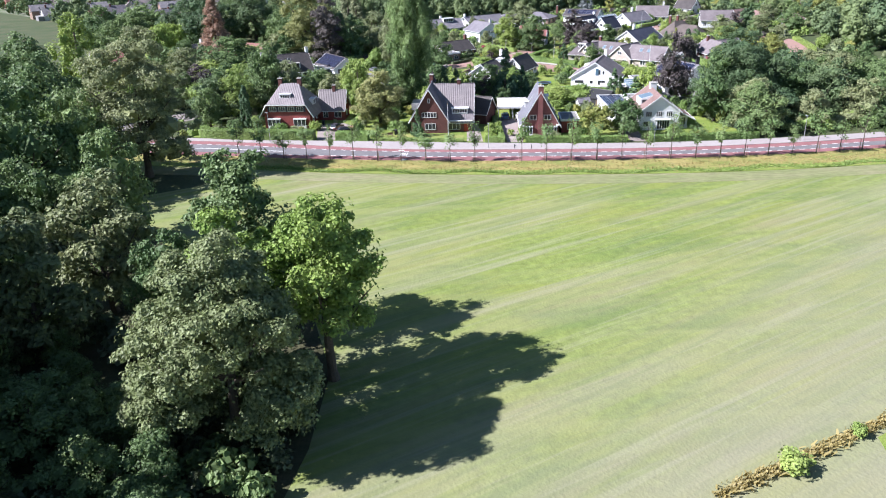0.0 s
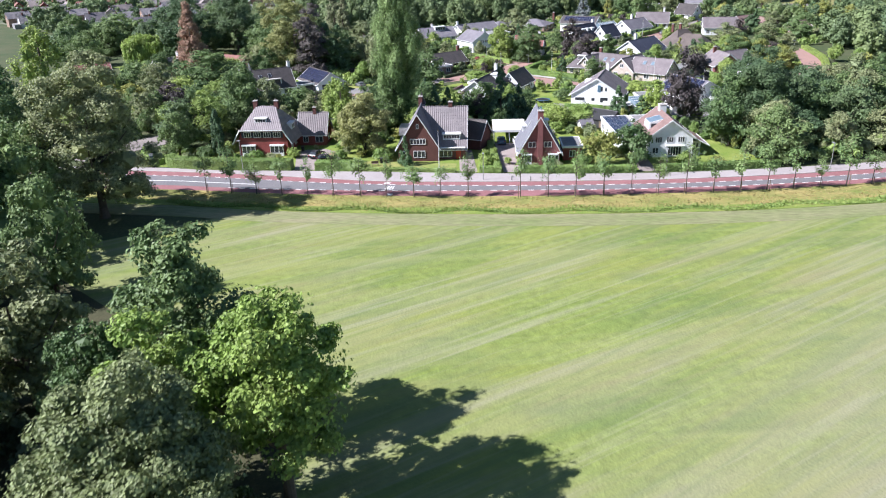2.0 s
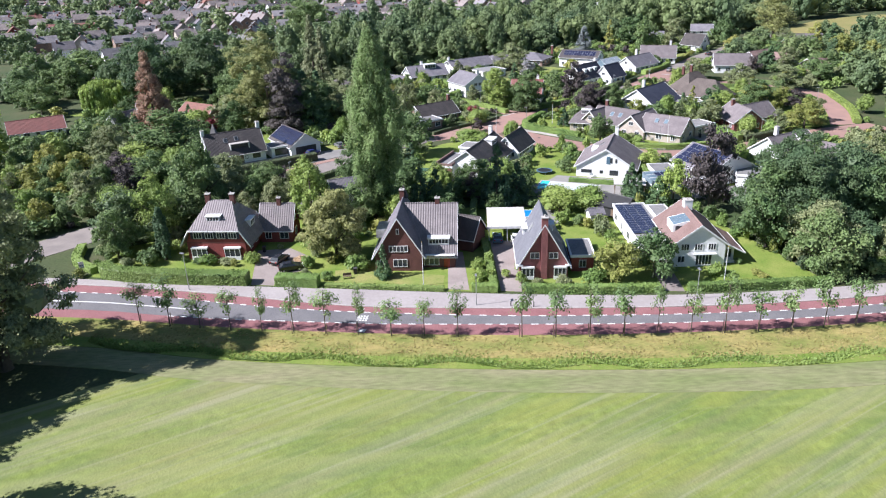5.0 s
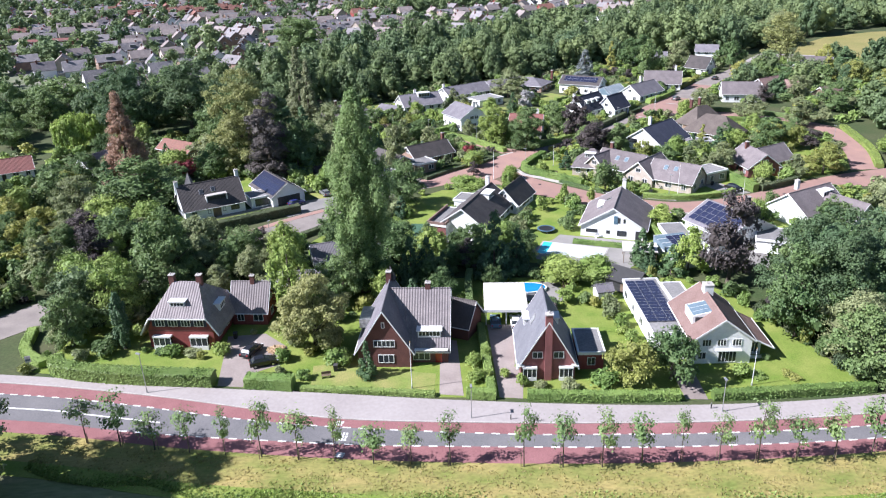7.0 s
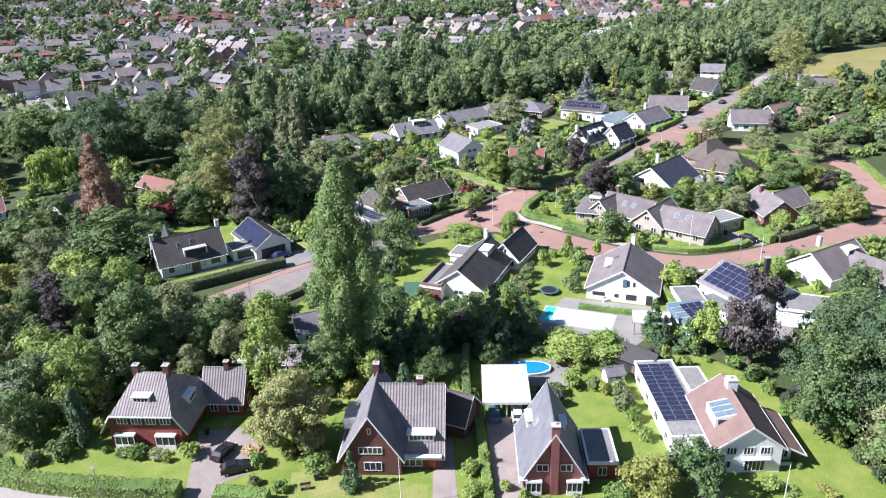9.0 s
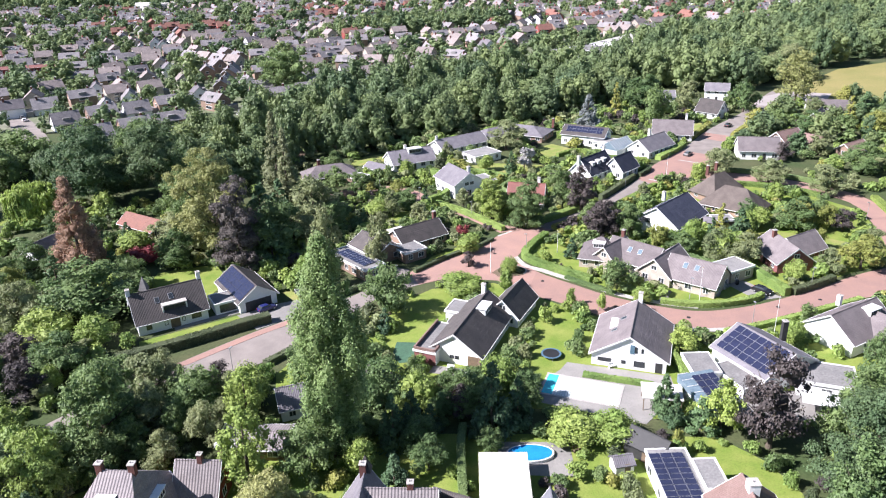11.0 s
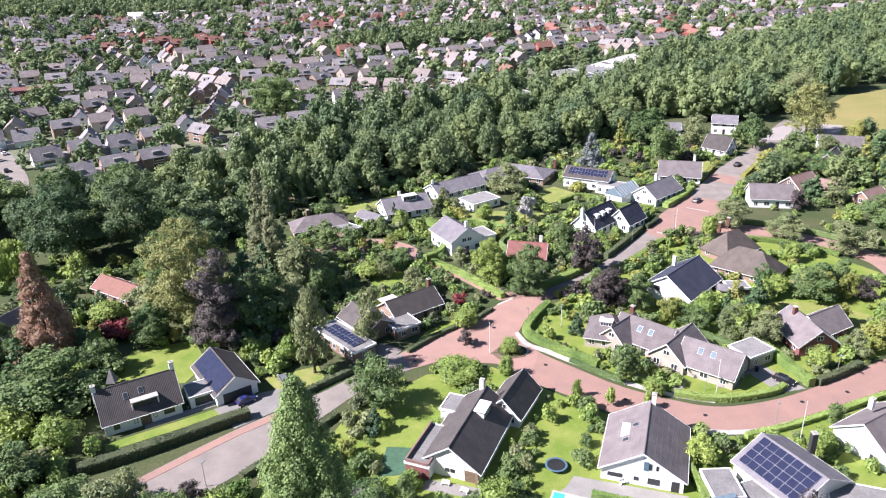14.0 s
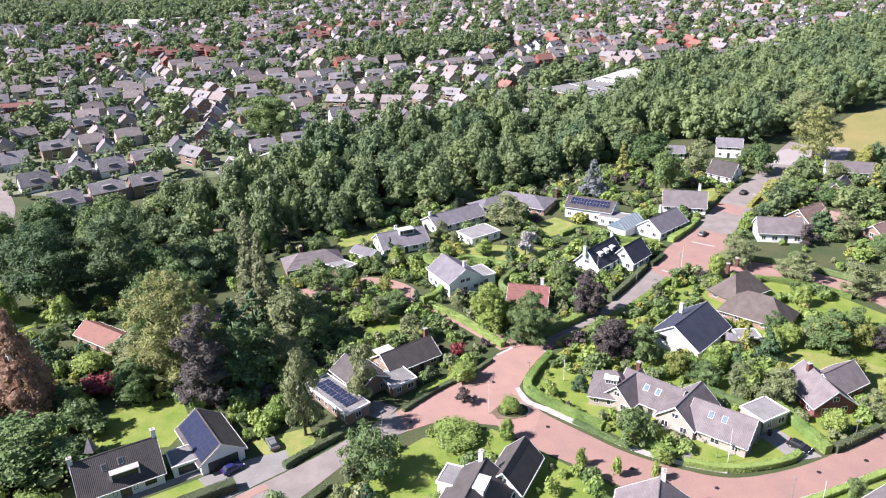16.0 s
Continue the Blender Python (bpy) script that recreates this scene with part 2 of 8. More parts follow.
L = {}
L["oak"] = leaf_mat("oak_leaves", (0.038, 0.074, 0.020), (0.078, 0.124, 0.033))
L["beech"] = leaf_mat("beech_leaves", (0.034, 0.066, 0.022), (0.058, 0.094, 0.03))
L["lime"] = leaf_mat("lime_leaves", (0.088, 0.148, 0.024), (0.155, 0.215, 0.042))
L["bright"] = leaf_mat("bright_leaves", (0.070, 0.122, 0.022), (0.122, 0.176, 0.034))
L["grey"] = leaf_mat("grey_green_leaves", (0.07, 0.098, 0.031), (0.112, 0.142, 0.049))
L["olive"] = leaf_mat("olive_green_leaves", (0.058, 0.088, 0.026), (0.094, 0.128, 0.040))
L["birch"] = leaf_mat("birch_leaves", (0.066, 0.096, 0.031), (0.114, 0.145, 0.05))
L["gold"] = leaf_mat("yellow_green_leaves", (0.092, 0.122, 0.024), (0.148, 0.172, 0.036))
L["purple"] = leaf_mat("copper_beech_leaves", (0.026, 0.0225, 0.0225), (0.05, 0.041, 0.039), trans=0.15)
# Purple leaves again, with the grey of sunlit foliage put into the colour.
L["copper"] = leaf_mat("lit_copper_leaves", (0.05, 0.044, 0.041), (0.088, 0.076, 0.068), trans=0.15)
L["red"] = leaf_mat("red_leaves", (0.085, 0.018, 0.022), (0.13, 0.03, 0.03), trans=0.2)
L["conifer"] = leaf_mat("conifer_needles", (0.022, 0.048, 0.018), (0.045, 0.085, 0.026), trans=0.1)
L["blue"] = leaf_mat("blue_spruce_needles", (0.06, 0.082, 0.055), (0.09, 0.115, 0.08), trans=0.1)
L["spruce"] = leaf_mat("spruce_needles", (0.058, 0.082, 0.03), (0.098, 0.122, 0.046), trans=0.2)
L["yellowish"] = leaf_mat("yellow_green_crown", (0.094, 0.12, 0.03), (0.14, 0.165, 0.048))
L["dead"] = leaf_mat("brown_needles", (0.14, 0.088, 0.06), (0.2, 0.135, 0.095), trans=0.3)
L["poplar"] = leaf_mat("poplar_leaves", (0.056, 0.104, 0.027), (0.095, 0.150, 0.040))
L["hedge"] = leaf_mat("hedge_leaves", (0.055, 0.105, 0.020), (0.11, 0.17, 0.035))
L["darkhedge"] = leaf_mat("dark_hedge_leaves", (0.028, 0.050, 0.018), (0.055, 0.075, 0.028))
L["flower"] = leaf_mat("white_flowers", (0.12, 0.15, 0.085), (0.22, 0.24, 0.17))
L["wood"] = leaf_mat("woodland_leaves", (0.041, 0.074, 0.026), (0.092, 0.132, 0.038), tone="tone", spread=0.24)
L["drygrass"] = leaf_mat("dry_grass_blades", (0.19, 0.155, 0.062), (0.14, 0.14, 0.045), trans=0.45, spread=0.25)


# ---- building blocks ----
class Shape:
    """A mesh in the making."""

    def __init__(self):
        self.v, self.f = [], []

    def add(self, points, faces):
        k = len(self.v)
        self.v += [tuple(p) for p in points]
        self.f += [tuple(i + k for i in f) for f in faces]
        return self

    def box(self, x0, y0, z0, x1, y1, z1):
        p = [(x, y, z) for z in (z0, z1) for y in (y0, y1) for x in (x0, x1)]
        return self.add(p, [(0, 2, 3, 1), (4, 5, 7, 6), (0, 1, 5, 4), (2, 6, 7, 3), (0, 4, 6, 2), (1, 3, 7, 5)])

    def prism(self, ring, z0, z1):
        n = len(ring)
        p = [(x, y, z0) for x, y in ring] + [(x, y, z1) for x, y in ring]
        return self.add(p, [tuple(range(n - 1, -1, -1)), tuple(range(n, 2 * n))] + [(i, (i + 1) % n, (i + 1) % n + n, i + n) for i in range(n)])

    def tube(self, a, b, r0, r1, n=8):
        a, b = Vector(a), Vector(b)
        q = (b - a).to_track_quat("Z", "Y")
        ring = [q @ Vector((math.cos(6.2832 * i / n), math.sin(6.2832 * i / n), 0)) for i in range(n)]
        p = [a + r0 * c for c in ring] + [b + r1 * c for c in ring]
        return self.add(p, [tuple(range(n - 1, -1, -1)), tuple(range(n, 2 * n))] + [(i, (i + 1) % n, (i + 1) % n + n, i + n) for i in range(n)])

    def mesh(self, name, material):
        me = bpy.data.meshes.new(name)
        me.from_pydata(self.v, [], self.f)
        me.materials.append(material)
        me.update()
        return me


def part(name, shape, material, parent, label="", at=None):
    """One mesh object under a thing or a part; shape is a Shape or a ready mesh."""
    me = shape if isinstance(shape, bpy.types.Mesh) else shape.mesh(name, material)
    ob = new(name, me)
    ob.parent = parent
    if at is not None:
        ob.matrix_basis = at
    return tagged(ob, label)


def thing(name, m, label, category, group="", kind=""):
    """An Empty at a thing's base."""
    ob = new(name)
    ob.matrix_basis = m
    ob.empty_display_size = 0.3
    return tagged(ob, label, category, group, kind)


def single(name, shape, material, label, category, m=None, group="", kind=""):
    """A thing that is one mesh."""
    me = shape if isinstance(shape, bpy.types.Mesh) else shape.mesh(name, material)
    ob = new(name, me)
    if m is not None:
        ob.matrix_basis = m
    return tagged(ob, label, category, group, kind)


def smooth(points, step=3.0):
    """A Catmull-Rom line through points."""
    p = [Vector(q) for q in points]
    p = [2 * p[0] - p[1]] + p + [2 * p[-1] - p[-2]]
    out = []
    for i in range(1, len(p) - 2):
        n = max(2, int((p[i + 1] - p[i]).length / step))
        for k in range(n):
            t = k / n
            out.append(0.5 * ((2 * p[i]) + (p[i + 1] - p[i - 1]) * t + (2 * p[i - 1] - 5 * p[i] + 4 * p[i + 1] - p[i + 2]) * t * t + (3 * p[i] - p[i - 1] - 3 * p[i + 1] + p[i + 2]) * t ** 3))
    return out + [p[-2]]


def resample(line, n):
    d = [0.0]
    for a, b in zip(line, line[1:]):
        d.append(d[-1] + (b - a).length)
    s = np.linspace(0, d[-1], n)
    return [Vector((np.interp(v, d, [q.x for q in line]), np.interp(v, d, [q.y for q in line]))) for v in s]


def band(name, a, b, top, material, label, category="road", n=60, parent=None):
    """A sheet between two edges, with its own thickness."""
    a, b = resample(smooth(a), n), resample(smooth(b), n)
    s = Shape()
    p = [(q.x, q.y, top) for q in a] + [(q.x, q.y, top) for q in b] + [(q.x, q.y, -0.3) for q in a] + [(q.x, q.y, -0.3) for q in b]
    f = []
    for i in range(n - 1):
        f += [(i, i + 1, n + i + 1, n + i), (2 * n + i, 2 * n + i + 1, i + 1, i), (n + i, n + i + 1, 3 * n + i + 1, 3 * n + i)]
    s.add(p, f)
    for q, w in zip(a, b):
        road_marks.append(((q + w) / 2, (q - w).length / 2))
    ob = single(name, s, material, label, category, kind="structure")
    bm = bmesh.new()
    bm.from_mesh(ob.data)
    bmesh.ops.recalc_face_normals(bm, faces=bm.faces)
    if sum(fc.normal.z for fc in bm.faces) < 0:
        bmesh.ops.reverse_faces(bm, faces=bm.faces)
    bm.to_mesh(ob.data)
    bm.free()
    return ob


def patch(name, ring, top, material, label, category="lawn", kind="structure"):
    """A flat piece of ground with thickness."""
    area = sum(a[0] * b[1] - b[0] * a[1] for a, b in zip(ring, ring[1:] + ring[:1]))
    ring = ring if area > 0 else ring[::-1]
    return single(name, Shape().prism(ring, -0.3, top), material, label, category, kind=kind)


road_marks, blocked = [], []      # what scattered plants keep clear of


def rect(cx, cy, w, d, ang=0.0):
    c, s = math.cos(radians(ang)), math.sin(radians(ang))
    return [(cx + x * c - y * s, cy + x * s + y * c) for x, y in ((-w / 2, -d / 2), (w / 2, -d / 2), (w / 2, d / 2), (-w / 2, d / 2))]


def inside(x, y, ring):
    hit = False
    for (ax, ay), (bx, by) in zip(ring, ring[1:] + ring[:1]):
        if (ay > y) != (by > y) and x < (bx - ax) * (y - ay) / (by - ay) + ax:
            hit = not hit
    return hit


def free(x, y, r):
    """Whether a plant of that radius may stand here."""
    if any((q.x - x) ** 2 + (q.y - y) ** 2 < (w + r) ** 2 for q, w in road_marks):
        return False
    for cx, cy, hw, hd, ca, sa in blocked:
        dx, dy = x - cx, y - cy
        if abs(dx * ca + dy * sa) < hw + r and abs(-dx * sa + dy * ca) < hd + r:
            return False
    return True


def block(cx, cy, w, d, ang=0.0):
    blocked.append((cx, cy, w / 2, d / 2, math.cos(radians(ang)), math.sin(radians(ang))))


# ---- ground, field and roads ----
def field_mat():
    """Mown meadow: fresh green with pale dry swathes that run along the mowing."""
    m = mat("meadow_grass", (0.15, 0.202, 0.043), 0.95, (0.21, 0.244, 0.062), 0.05, 0.9, 0.6, 3)
    n, l = m.node_tree.nodes, m.node_tree.links
    b = n["Principled BSDF"]
    base = b.inputs["Base Color"].links[0].from_socket
    geo = n.new("ShaderNodeNewGeometry")
    last = base
    for turn, size, lo, hi, color, amount in ((15, (26, 11, 9), 0.45, 0.62, (0.225, 0.24, 0.058), 0.6), (24, (14, 5, 9), 0.5, 0.66, (0.09, 0.14, 0.05), 0.4), (30, (60, 5.5, 9), 0.46, 0.68, (0.265, 0.245, 0.16), 0.6), (27, (34, 4.5, 9), 0.5, 0.68, (0.215, 0.185, 0.10), 0.35), (36, (34, 3.0, 9), 0.50, 0.70, (0.1, 0.155, 0.045), 0.45), (31, (40, 1.3, 9), 0.52, 0.68, (0.30, 0.295, 0.19), 0.42), (30, (14, 0.5, 9), 0.5, 0.66, (0.12, 0.155, 0.06), 0.3), (2, (120, 3.5, 9), 0.52, 0.70, (0.245, 0.262, 0.10), 0.4)):
        mp = n.new("ShaderNodeMapping")
        mp.vector_type = "TEXTURE"
        mp.inputs["Rotation"].default_value, mp.inputs["Scale"].default_value = (0, 0, radians(turn)), size
        l.new(geo.outputs["Position"], mp.inputs["Vector"])
        no = n.new("ShaderNodeTexNoise")
        no.inputs["Scale"].default_value, no.inputs["Detail"].default_value, no.inputs["Distortion"].default_value = 1.0, 5, 0.9
        l.new(mp.outputs["Vector"], no.inputs["Vector"])
        mr = n.new("ShaderNodeMapRange")
        mr.inputs["From Min"].default_value, mr.inputs["From Max"].default_value, mr.inputs["To Max"].default_value = lo, hi, amount
        l.new(no.outputs["Fac"], mr.inputs["Value"])
        mx = n.new("ShaderNodeMix")
        mx.data_type = "RGBA"
        l.new(mr.outputs["Result"], mx.inputs["Factor"])
        l.new(last, mx.inputs[6])
        mx.inputs[7].default_value = (*color, 1)
        last = mx.outputs[2]
    # the meadow is drier towards the south-east
    sep, ma, mr, mx = n.new("ShaderNodeSeparateXYZ"), n.new("ShaderNodeMath"), n.new("ShaderNodeMapRange"), n.new("ShaderNodeMix")
    ma.operation = "MULTIPLY_ADD"
    ma.inputs[1].default_value = -1.1
    l.new(geo.outputs["Position"], sep.inputs["Vector"])
    l.new(sep.outputs["Y"], ma.inputs[0]), l.new(sep.outputs["X"], ma.inputs[2])
    mr.inputs["From Min"].default_value, mr.inputs["From Max"].default_value, mr.inputs["To Max"].default_value = -70, 0, 0.75
    l.new(ma.outputs["Value"], mr.inputs["Value"])
    mx.data_type = "RGBA"
    l.new(mr.outputs["Result"], mx.inputs["Factor"]), l.new(last, mx.inputs[6])
    mx.inputs[7].default_value = (0.272, 0.248, 0.19, 1)
    l.new(mx.outputs[2], b.inputs["Base Color"])
    return m


M["field"] = field_mat()
single("ground", Shape().prism(rect(0, 900, 5000, 4000), -2, 0), M["garden"], "dark green garden and woodland ground", "ground", kind="structure")
patch("field", [(-31, 134.5), (-60, 118), (-66, 60), (-60, -60), (200, -60), (200, 150), (130, 140), (79, 130), (60, 128), (27, 128), (3, 130), (-22, 132.5)], 0.05, M["field"], "mown green meadow with pale dry swathes", "field")
patch("far_meadow", [(20, -50), (36, 52), (44, 56.5), (120, 90), (120, -50)], 0.08, M["lawn"], "green grassland beyond a strip of dry weeds", "field")

NORTH = [(-130, 168), (-95, 167), (-60.6, 162.3), (-46.2, 159.7), (-29.9, 156.9), (-12.8, 154.5), (3.6, 151.9), (24.6, 149.3), (42.9, 148.2), (62, 148.9), (90, 152), (140, 161)]
RED_N = [(-130, 165.5), (-95, 165), (-59.3, 160), (-37.3, 155.4), (-24.7, 152), (-9, 148.1), (13, 145.9), (27.3, 145.0), (41.5, 144.5), (60, 145), (88, 148), (140, 157)]
DASH_N = [(-130, 163), (-95, 162.4), (-57.8, 157.1), (-40.6, 153.6), (-23.9, 149.2), (-8.8, 146.3), (12.7, 143.6), (26.7, 142.7), (40.6, 142.2), (60, 142.6), (88, 145.6), (140, 154.5)]
DASH_S = [(-130, 156), (-95, 155.4), (-54, 150.6), (-40, 147.6), (-28.9, 145.6), (-17.1, 143.9), (-5.6, 142.4), (5.6, 141.5), (26.1, 140.1), (39.8, 139.7), (60, 140.1), (88, 143), (140, 152)]
RED_S = [(-130, 153.4), (-95, 152.8), (-52, 147.6), (-29, 143.0), (-6, 139.5), (20.7, 137.2), (47, 136.9), (72, 138.6), (100, 142.6), (140, 149.5)]
VERGE = [(-130, 147), (-95, 146), (-48, 139), (-29, 134.4), (-6, 130.9), (20.7, 128.4), (47, 127.6), (72, 129.2), (100, 133), (140, 140)]
bike = band("road_bike_lanes", RED_N, RED_S, 0.04, M["red"], "red asphalt cycle lanes along both sides of the road")
lane = band("road_carriageway", DASH_N, DASH_S, 0.046, M["asphalt"], "grey asphalt carriageway between red cycle lanes")
band("pavement", NORTH, RED_N, 0.14, M["paving"], "pale concrete paved footway along the gardens", "pavement")
band("kerb_north", [(x, y + 0.15) for x, y in RED_N], [(x, y - 0.05) for x, y in RED_N], 0.15, M["kerb"], "pale concrete kerb along the footway", "kerb")
band("verge", RED_S, VERGE, 0.1, M["verge"], "dry yellow rough grass verge below the road", "verge")
band("verge_foot", [(x, y + 2.4) for x, y in VERGE], [(x, y - 0.3) for x, y in VERGE], 0.13, M["lawn"], "fresh green strip of grass at the foot of the verge", "verge")
band("field_margin", [(x, y - 0.3) for x, y in VERGE], [(x, y - 5.5) for x, y in VERGE], 0.075, M["field_edge"], "pale dry margin of the meadow below the verge", "field")


def dashes(line, length, gap, width, z, parent, start=0.0, stop=1e9):
    me = Shape().box(-length / 2, -width / 2, 0, length / 2, width / 2, 0.006).mesh("lane_dash", M["paint"])
    pts = resample(smooth(line), 900)
    run, nxt = 0.0, 0.0
    for a, b in zip(pts, pts[1:]):
        run += (b - a).length
        if run >= nxt:
            nxt += length + gap
            if start <= a.x <= stop:
                d = b - a
                part("lane_dash", me, None, parent, at=pose(a.x, a.y, z, 0, 0, math.degrees(math.atan2(d.y, d.x))))


dashes(DASH_N, 1.1, 1.1, 0.22, 0.048, lane, -66, 84)
dashes(DASH_S, 1.1, 1.1, 0.22, 0.048, lane, -40, 84)
mid = [((a[0] + b[0]) / 2, (a[1] + b[1]) / 2) for a, b in zip(DASH_N[:4], [(-130, 156), (-95, 155.4), (-54, 150.6), (-40, 147.6)])]
line_pts = resample(smooth([(-100, 159), (-56, 153.6), (-44, 151.2), (-34, 148.9)]), 24)
s = Shape()
for a, b in zip(line_pts, line_pts[1:]):
    d = (b - a).normalized()
    nn = Vector((-d.y, d.x)) * 0.13
    s.prism([tuple(a - nn), tuple(b - nn), tuple(b + nn), tuple(a + nn)], 0.047, 0.052)
part("centre_line", s, M["paint"], lane, "solid white line down the road")
for x0, y0, cols in ((-9.6, 147.2, 3), (-8.8, 140.6, 3)):
    for i in range(cols):
        part("lane_symbol_bar", Shape().box(-0.55, -0.12, 0, 0.55, 0.12, 0.006), M["paint"], bike, at=pose(x0 + 0.1 * i, y0 + 0.32 * i - 0.3, 0.043, 0, 0, -8))
s = Shape()
for i in range(3):
    for k in range(4):
        s.box(-0.8 + 0.42 * k, -0.85 + 0.62 * i, 0, -0.5 + 0.42 * k, -0.45 + 0.62 * i, 0.006)
part("painted_sign", s, M["paint"], lane, "worn white painted sign on the carriageway", at=pose(-8.9, 144.4, 0.048, 0, 0, -8))

# streets behind the first row
A_N = [(-82, 172), (-66, 190), (-54, 204), (-42.9, 215.7), (-30.2, 227.4), (-22.3, 233.4), (-14.3, 239.6), (-8.3, 245.1), (0.4, 252.9), (7.5, 259.4)]
A_S = [(-74, 168), (-59, 184), (-46, 198), (-32.4, 209.7), (-25.4, 216.4), (-19.4, 224), (-12, 233), (-5.2, 241), (3, 246.4), (9.7, 249.4)]
band("street_west", A_N, A_S, 0.05, M["greyroad"], "grey brick street between garden hedges")
patch("street_junction", [(0.4, 252.9), (7.5, 259.6), (16.5, 265.9), (25.1, 275.7), (31, 277.9), (34.4, 279.3), (38.2, 277.2), (33, 271.5), (29.7, 266), (26.9, 259.8), (28, 255), (30.4, 250.6), (26.8, 240.3), (21, 247.2), (9.7, 249.4), (3, 246.4)], 0.056, M["brickroad"], "red brick paved street junction", "road")
for q, w in (((8, 254), 7), ((17, 256), 9), ((24, 252), 8), ((26, 265), 6), ((31, 273), 5)):
    road_marks.append((Vector(q), w))
band("street_northwest", [(24.5, 276.1), (15, 289.2), (3.4, 302.5), (-3.5, 310.2), (-14.4, 312.4), (-31.8, 303.7), (-50, 292)], [(31.2, 277.9), (21.8, 286), (13.8, 295.8), (6.6, 305.4), (0.5, 314.6), (-11.7, 319), (-33, 310), (-52, 298)], 0.05, M["brickroad"], "narrow red brick lane between hedges")
band("street_northeast", [(33.8, 279.3), (43.1, 286), (55.7, 297.4), (71.8, 317), (81.5, 332.1), (95.4, 348), (115.4, 375.7), (138, 401), (160, 431), (172, 446)], [(38.4, 276.8), (47.4, 283), (59.4, 293.6), (75.4, 311), (90, 325), (104.4, 340.2), (120.7, 363.4), (144, 390.4), (166, 416.6), (180, 432)], 0.05, M["greyroad"], "grey brick street that runs away from the junction")
patch("street_crossing", [(71.8, 317), (81.5, 332.1), (95.4, 348), (104.4, 340.2), (101, 326), (97.7, 318), (92, 311), (80, 317), (75.4, 311)], 0.056, M["brickroad"], "red brick paved crossing of two streets", "road")
road_marks.append((Vector((90, 326)), 11))
patch("street_table", [(107, 364), (112, 371), (119, 365), (114.5, 357)], 0.056, M["brickroad"], "red brick raised table in the street", "road")
band("street_east", [(98, 322), (112.1, 315.4), (127.2, 301), (131.5, 288), (126.4, 266), (120, 249)], [(94.2, 311.8), (108, 307), (121.4, 296), (125, 286), (120, 266), (113, 249)], 0.05, M["brickroad"], "curving red brick street")
band("street_southeast", [(28, 256), (31, 250.6), (38, 243.6), (45, 237), (54.1, 231.6), (61.4, 229), (69.8, 229.9), (79.1, 232.7), (92.9, 239), (106, 245), (124, 250)], [(21, 247.6), (26.5, 240.6), (34, 234.6), (41.7, 228), (48.9, 224.4), (54.7, 222.2), (64.3, 221.3), (74.2, 223.6), (83.7, 227), (97, 232), (128, 241)], 0.052, M["brickroad"], "winding red brick street")
band("pavement_southeast", [(26.2, 259.8), (27.6, 254.5), (31.2, 251.4), (38.4, 244.6), (46, 237.6), (54.1, 232.8), (61.4, 230.2)], [(27.2, 260.2), (28.9, 255), (32.4, 252.4), (39.4, 245.7), (47, 238.6), (54.7, 233.8), (61.6, 231.4)], 0.13, M["kerb"], "narrow pale footway along the street", "pavement", 40)
patch("traffic_island", [(20.2, 251.4), (22.2, 254), (25, 254.2), (27.3, 252), (27.3, 249.6), (24, 248.8), (21.4, 249.2)], 0.18, M["soil"], "planted traffic island with a low kerb", "island")
band("far_road", [(-62, 346), (-52, 352), (-40, 366), (-22, 380)], [(-58, 342), (-48, 348), (-36, 362), (-18, 376)], 0.05, M["soil"], "disused railway track bed of bare gravel", "track")
patch("sports_field", [(176, 408), (182, 434), (200, 466), (226, 492), (262, 508), (330, 512), (330, 400), (240, 396), (200, 398)], 0.06, M["sports"], "dry yellow sports field beside woodland", "field")
patch("car_park", [(148, 414), (160, 431), (176, 440), (192, 432), (180, 414), (166, 408)], 0.062, M["paving"], "pale paved turning place by the woods", "pavement")


# ---- houses ----
mesh_cache = {}


def cached(key, make):
    if key not in mesh_cache:
        mesh_cache[key] = make()
    return mesh_cache[key]


def window(parent, m, w, h, name="window", bars=1, frame_mat=None, pane_mat=None):
    """A window on a wall: white casement with its panes; the wall's outside is -y."""
    fm, pm = frame_mat or M["trim"], pane_mat or M["glass"]

    def casement():
        t, n = 0.09, bars + 2
        xs = sorted({round(v, 4) for i in range(n) for c in [-w / 2 + t / 2 + (w - t) * i / (n - 1)] for v in (c - t / 2, c + t / 2)})
        zs = [0, t, h - t, h]
        s, nx = Shape(), len(xs)
        s.v = [(x, y, z) for y in (-0.07, 0.05) for z in zs for x in xs]
        full = lambda i, k: 0 <= i < nx - 1 and 0 <= k < 3 and (k != 1 or i % 2 == 0)
        at = lambda i, k, b: b * nx * 4 + k * nx + i
        for i in range(nx - 1):
            for k in range(3):
                if not full(i, k):
                    continue
                s.f += [(at(i, k, 0), at(i + 1, k, 0), at(i + 1, k + 1, 0), at(i, k + 1, 0))]
                for di, dk, a, b in ((-1, 0, (i, k), (i, k + 1)), (1, 0, (i + 1, k + 1), (i + 1, k)), (0, -1, (i + 1, k), (i, k)), (0, 1, (i, k + 1), (i + 1, k + 1))):
                    if not full(i + di, k + dk):
                        s.f.append((at(*a, 0), at(*b, 0), at(*b, 1), at(*a, 1)))
        return s.mesh("window", fm)

    def glass():
        return Shape().box(-w / 2 + 0.05, -0.03, 0.05, w / 2 - 0.05, 0.03, h - 0.05).mesh("pane", pm)

    ob = part(name, cached(("win", w, h, bars, fm.name), casement), None, parent, at=m)
    part("pane", cached(("pane", w, h, pm.name), glass), None, ob)
    return ob


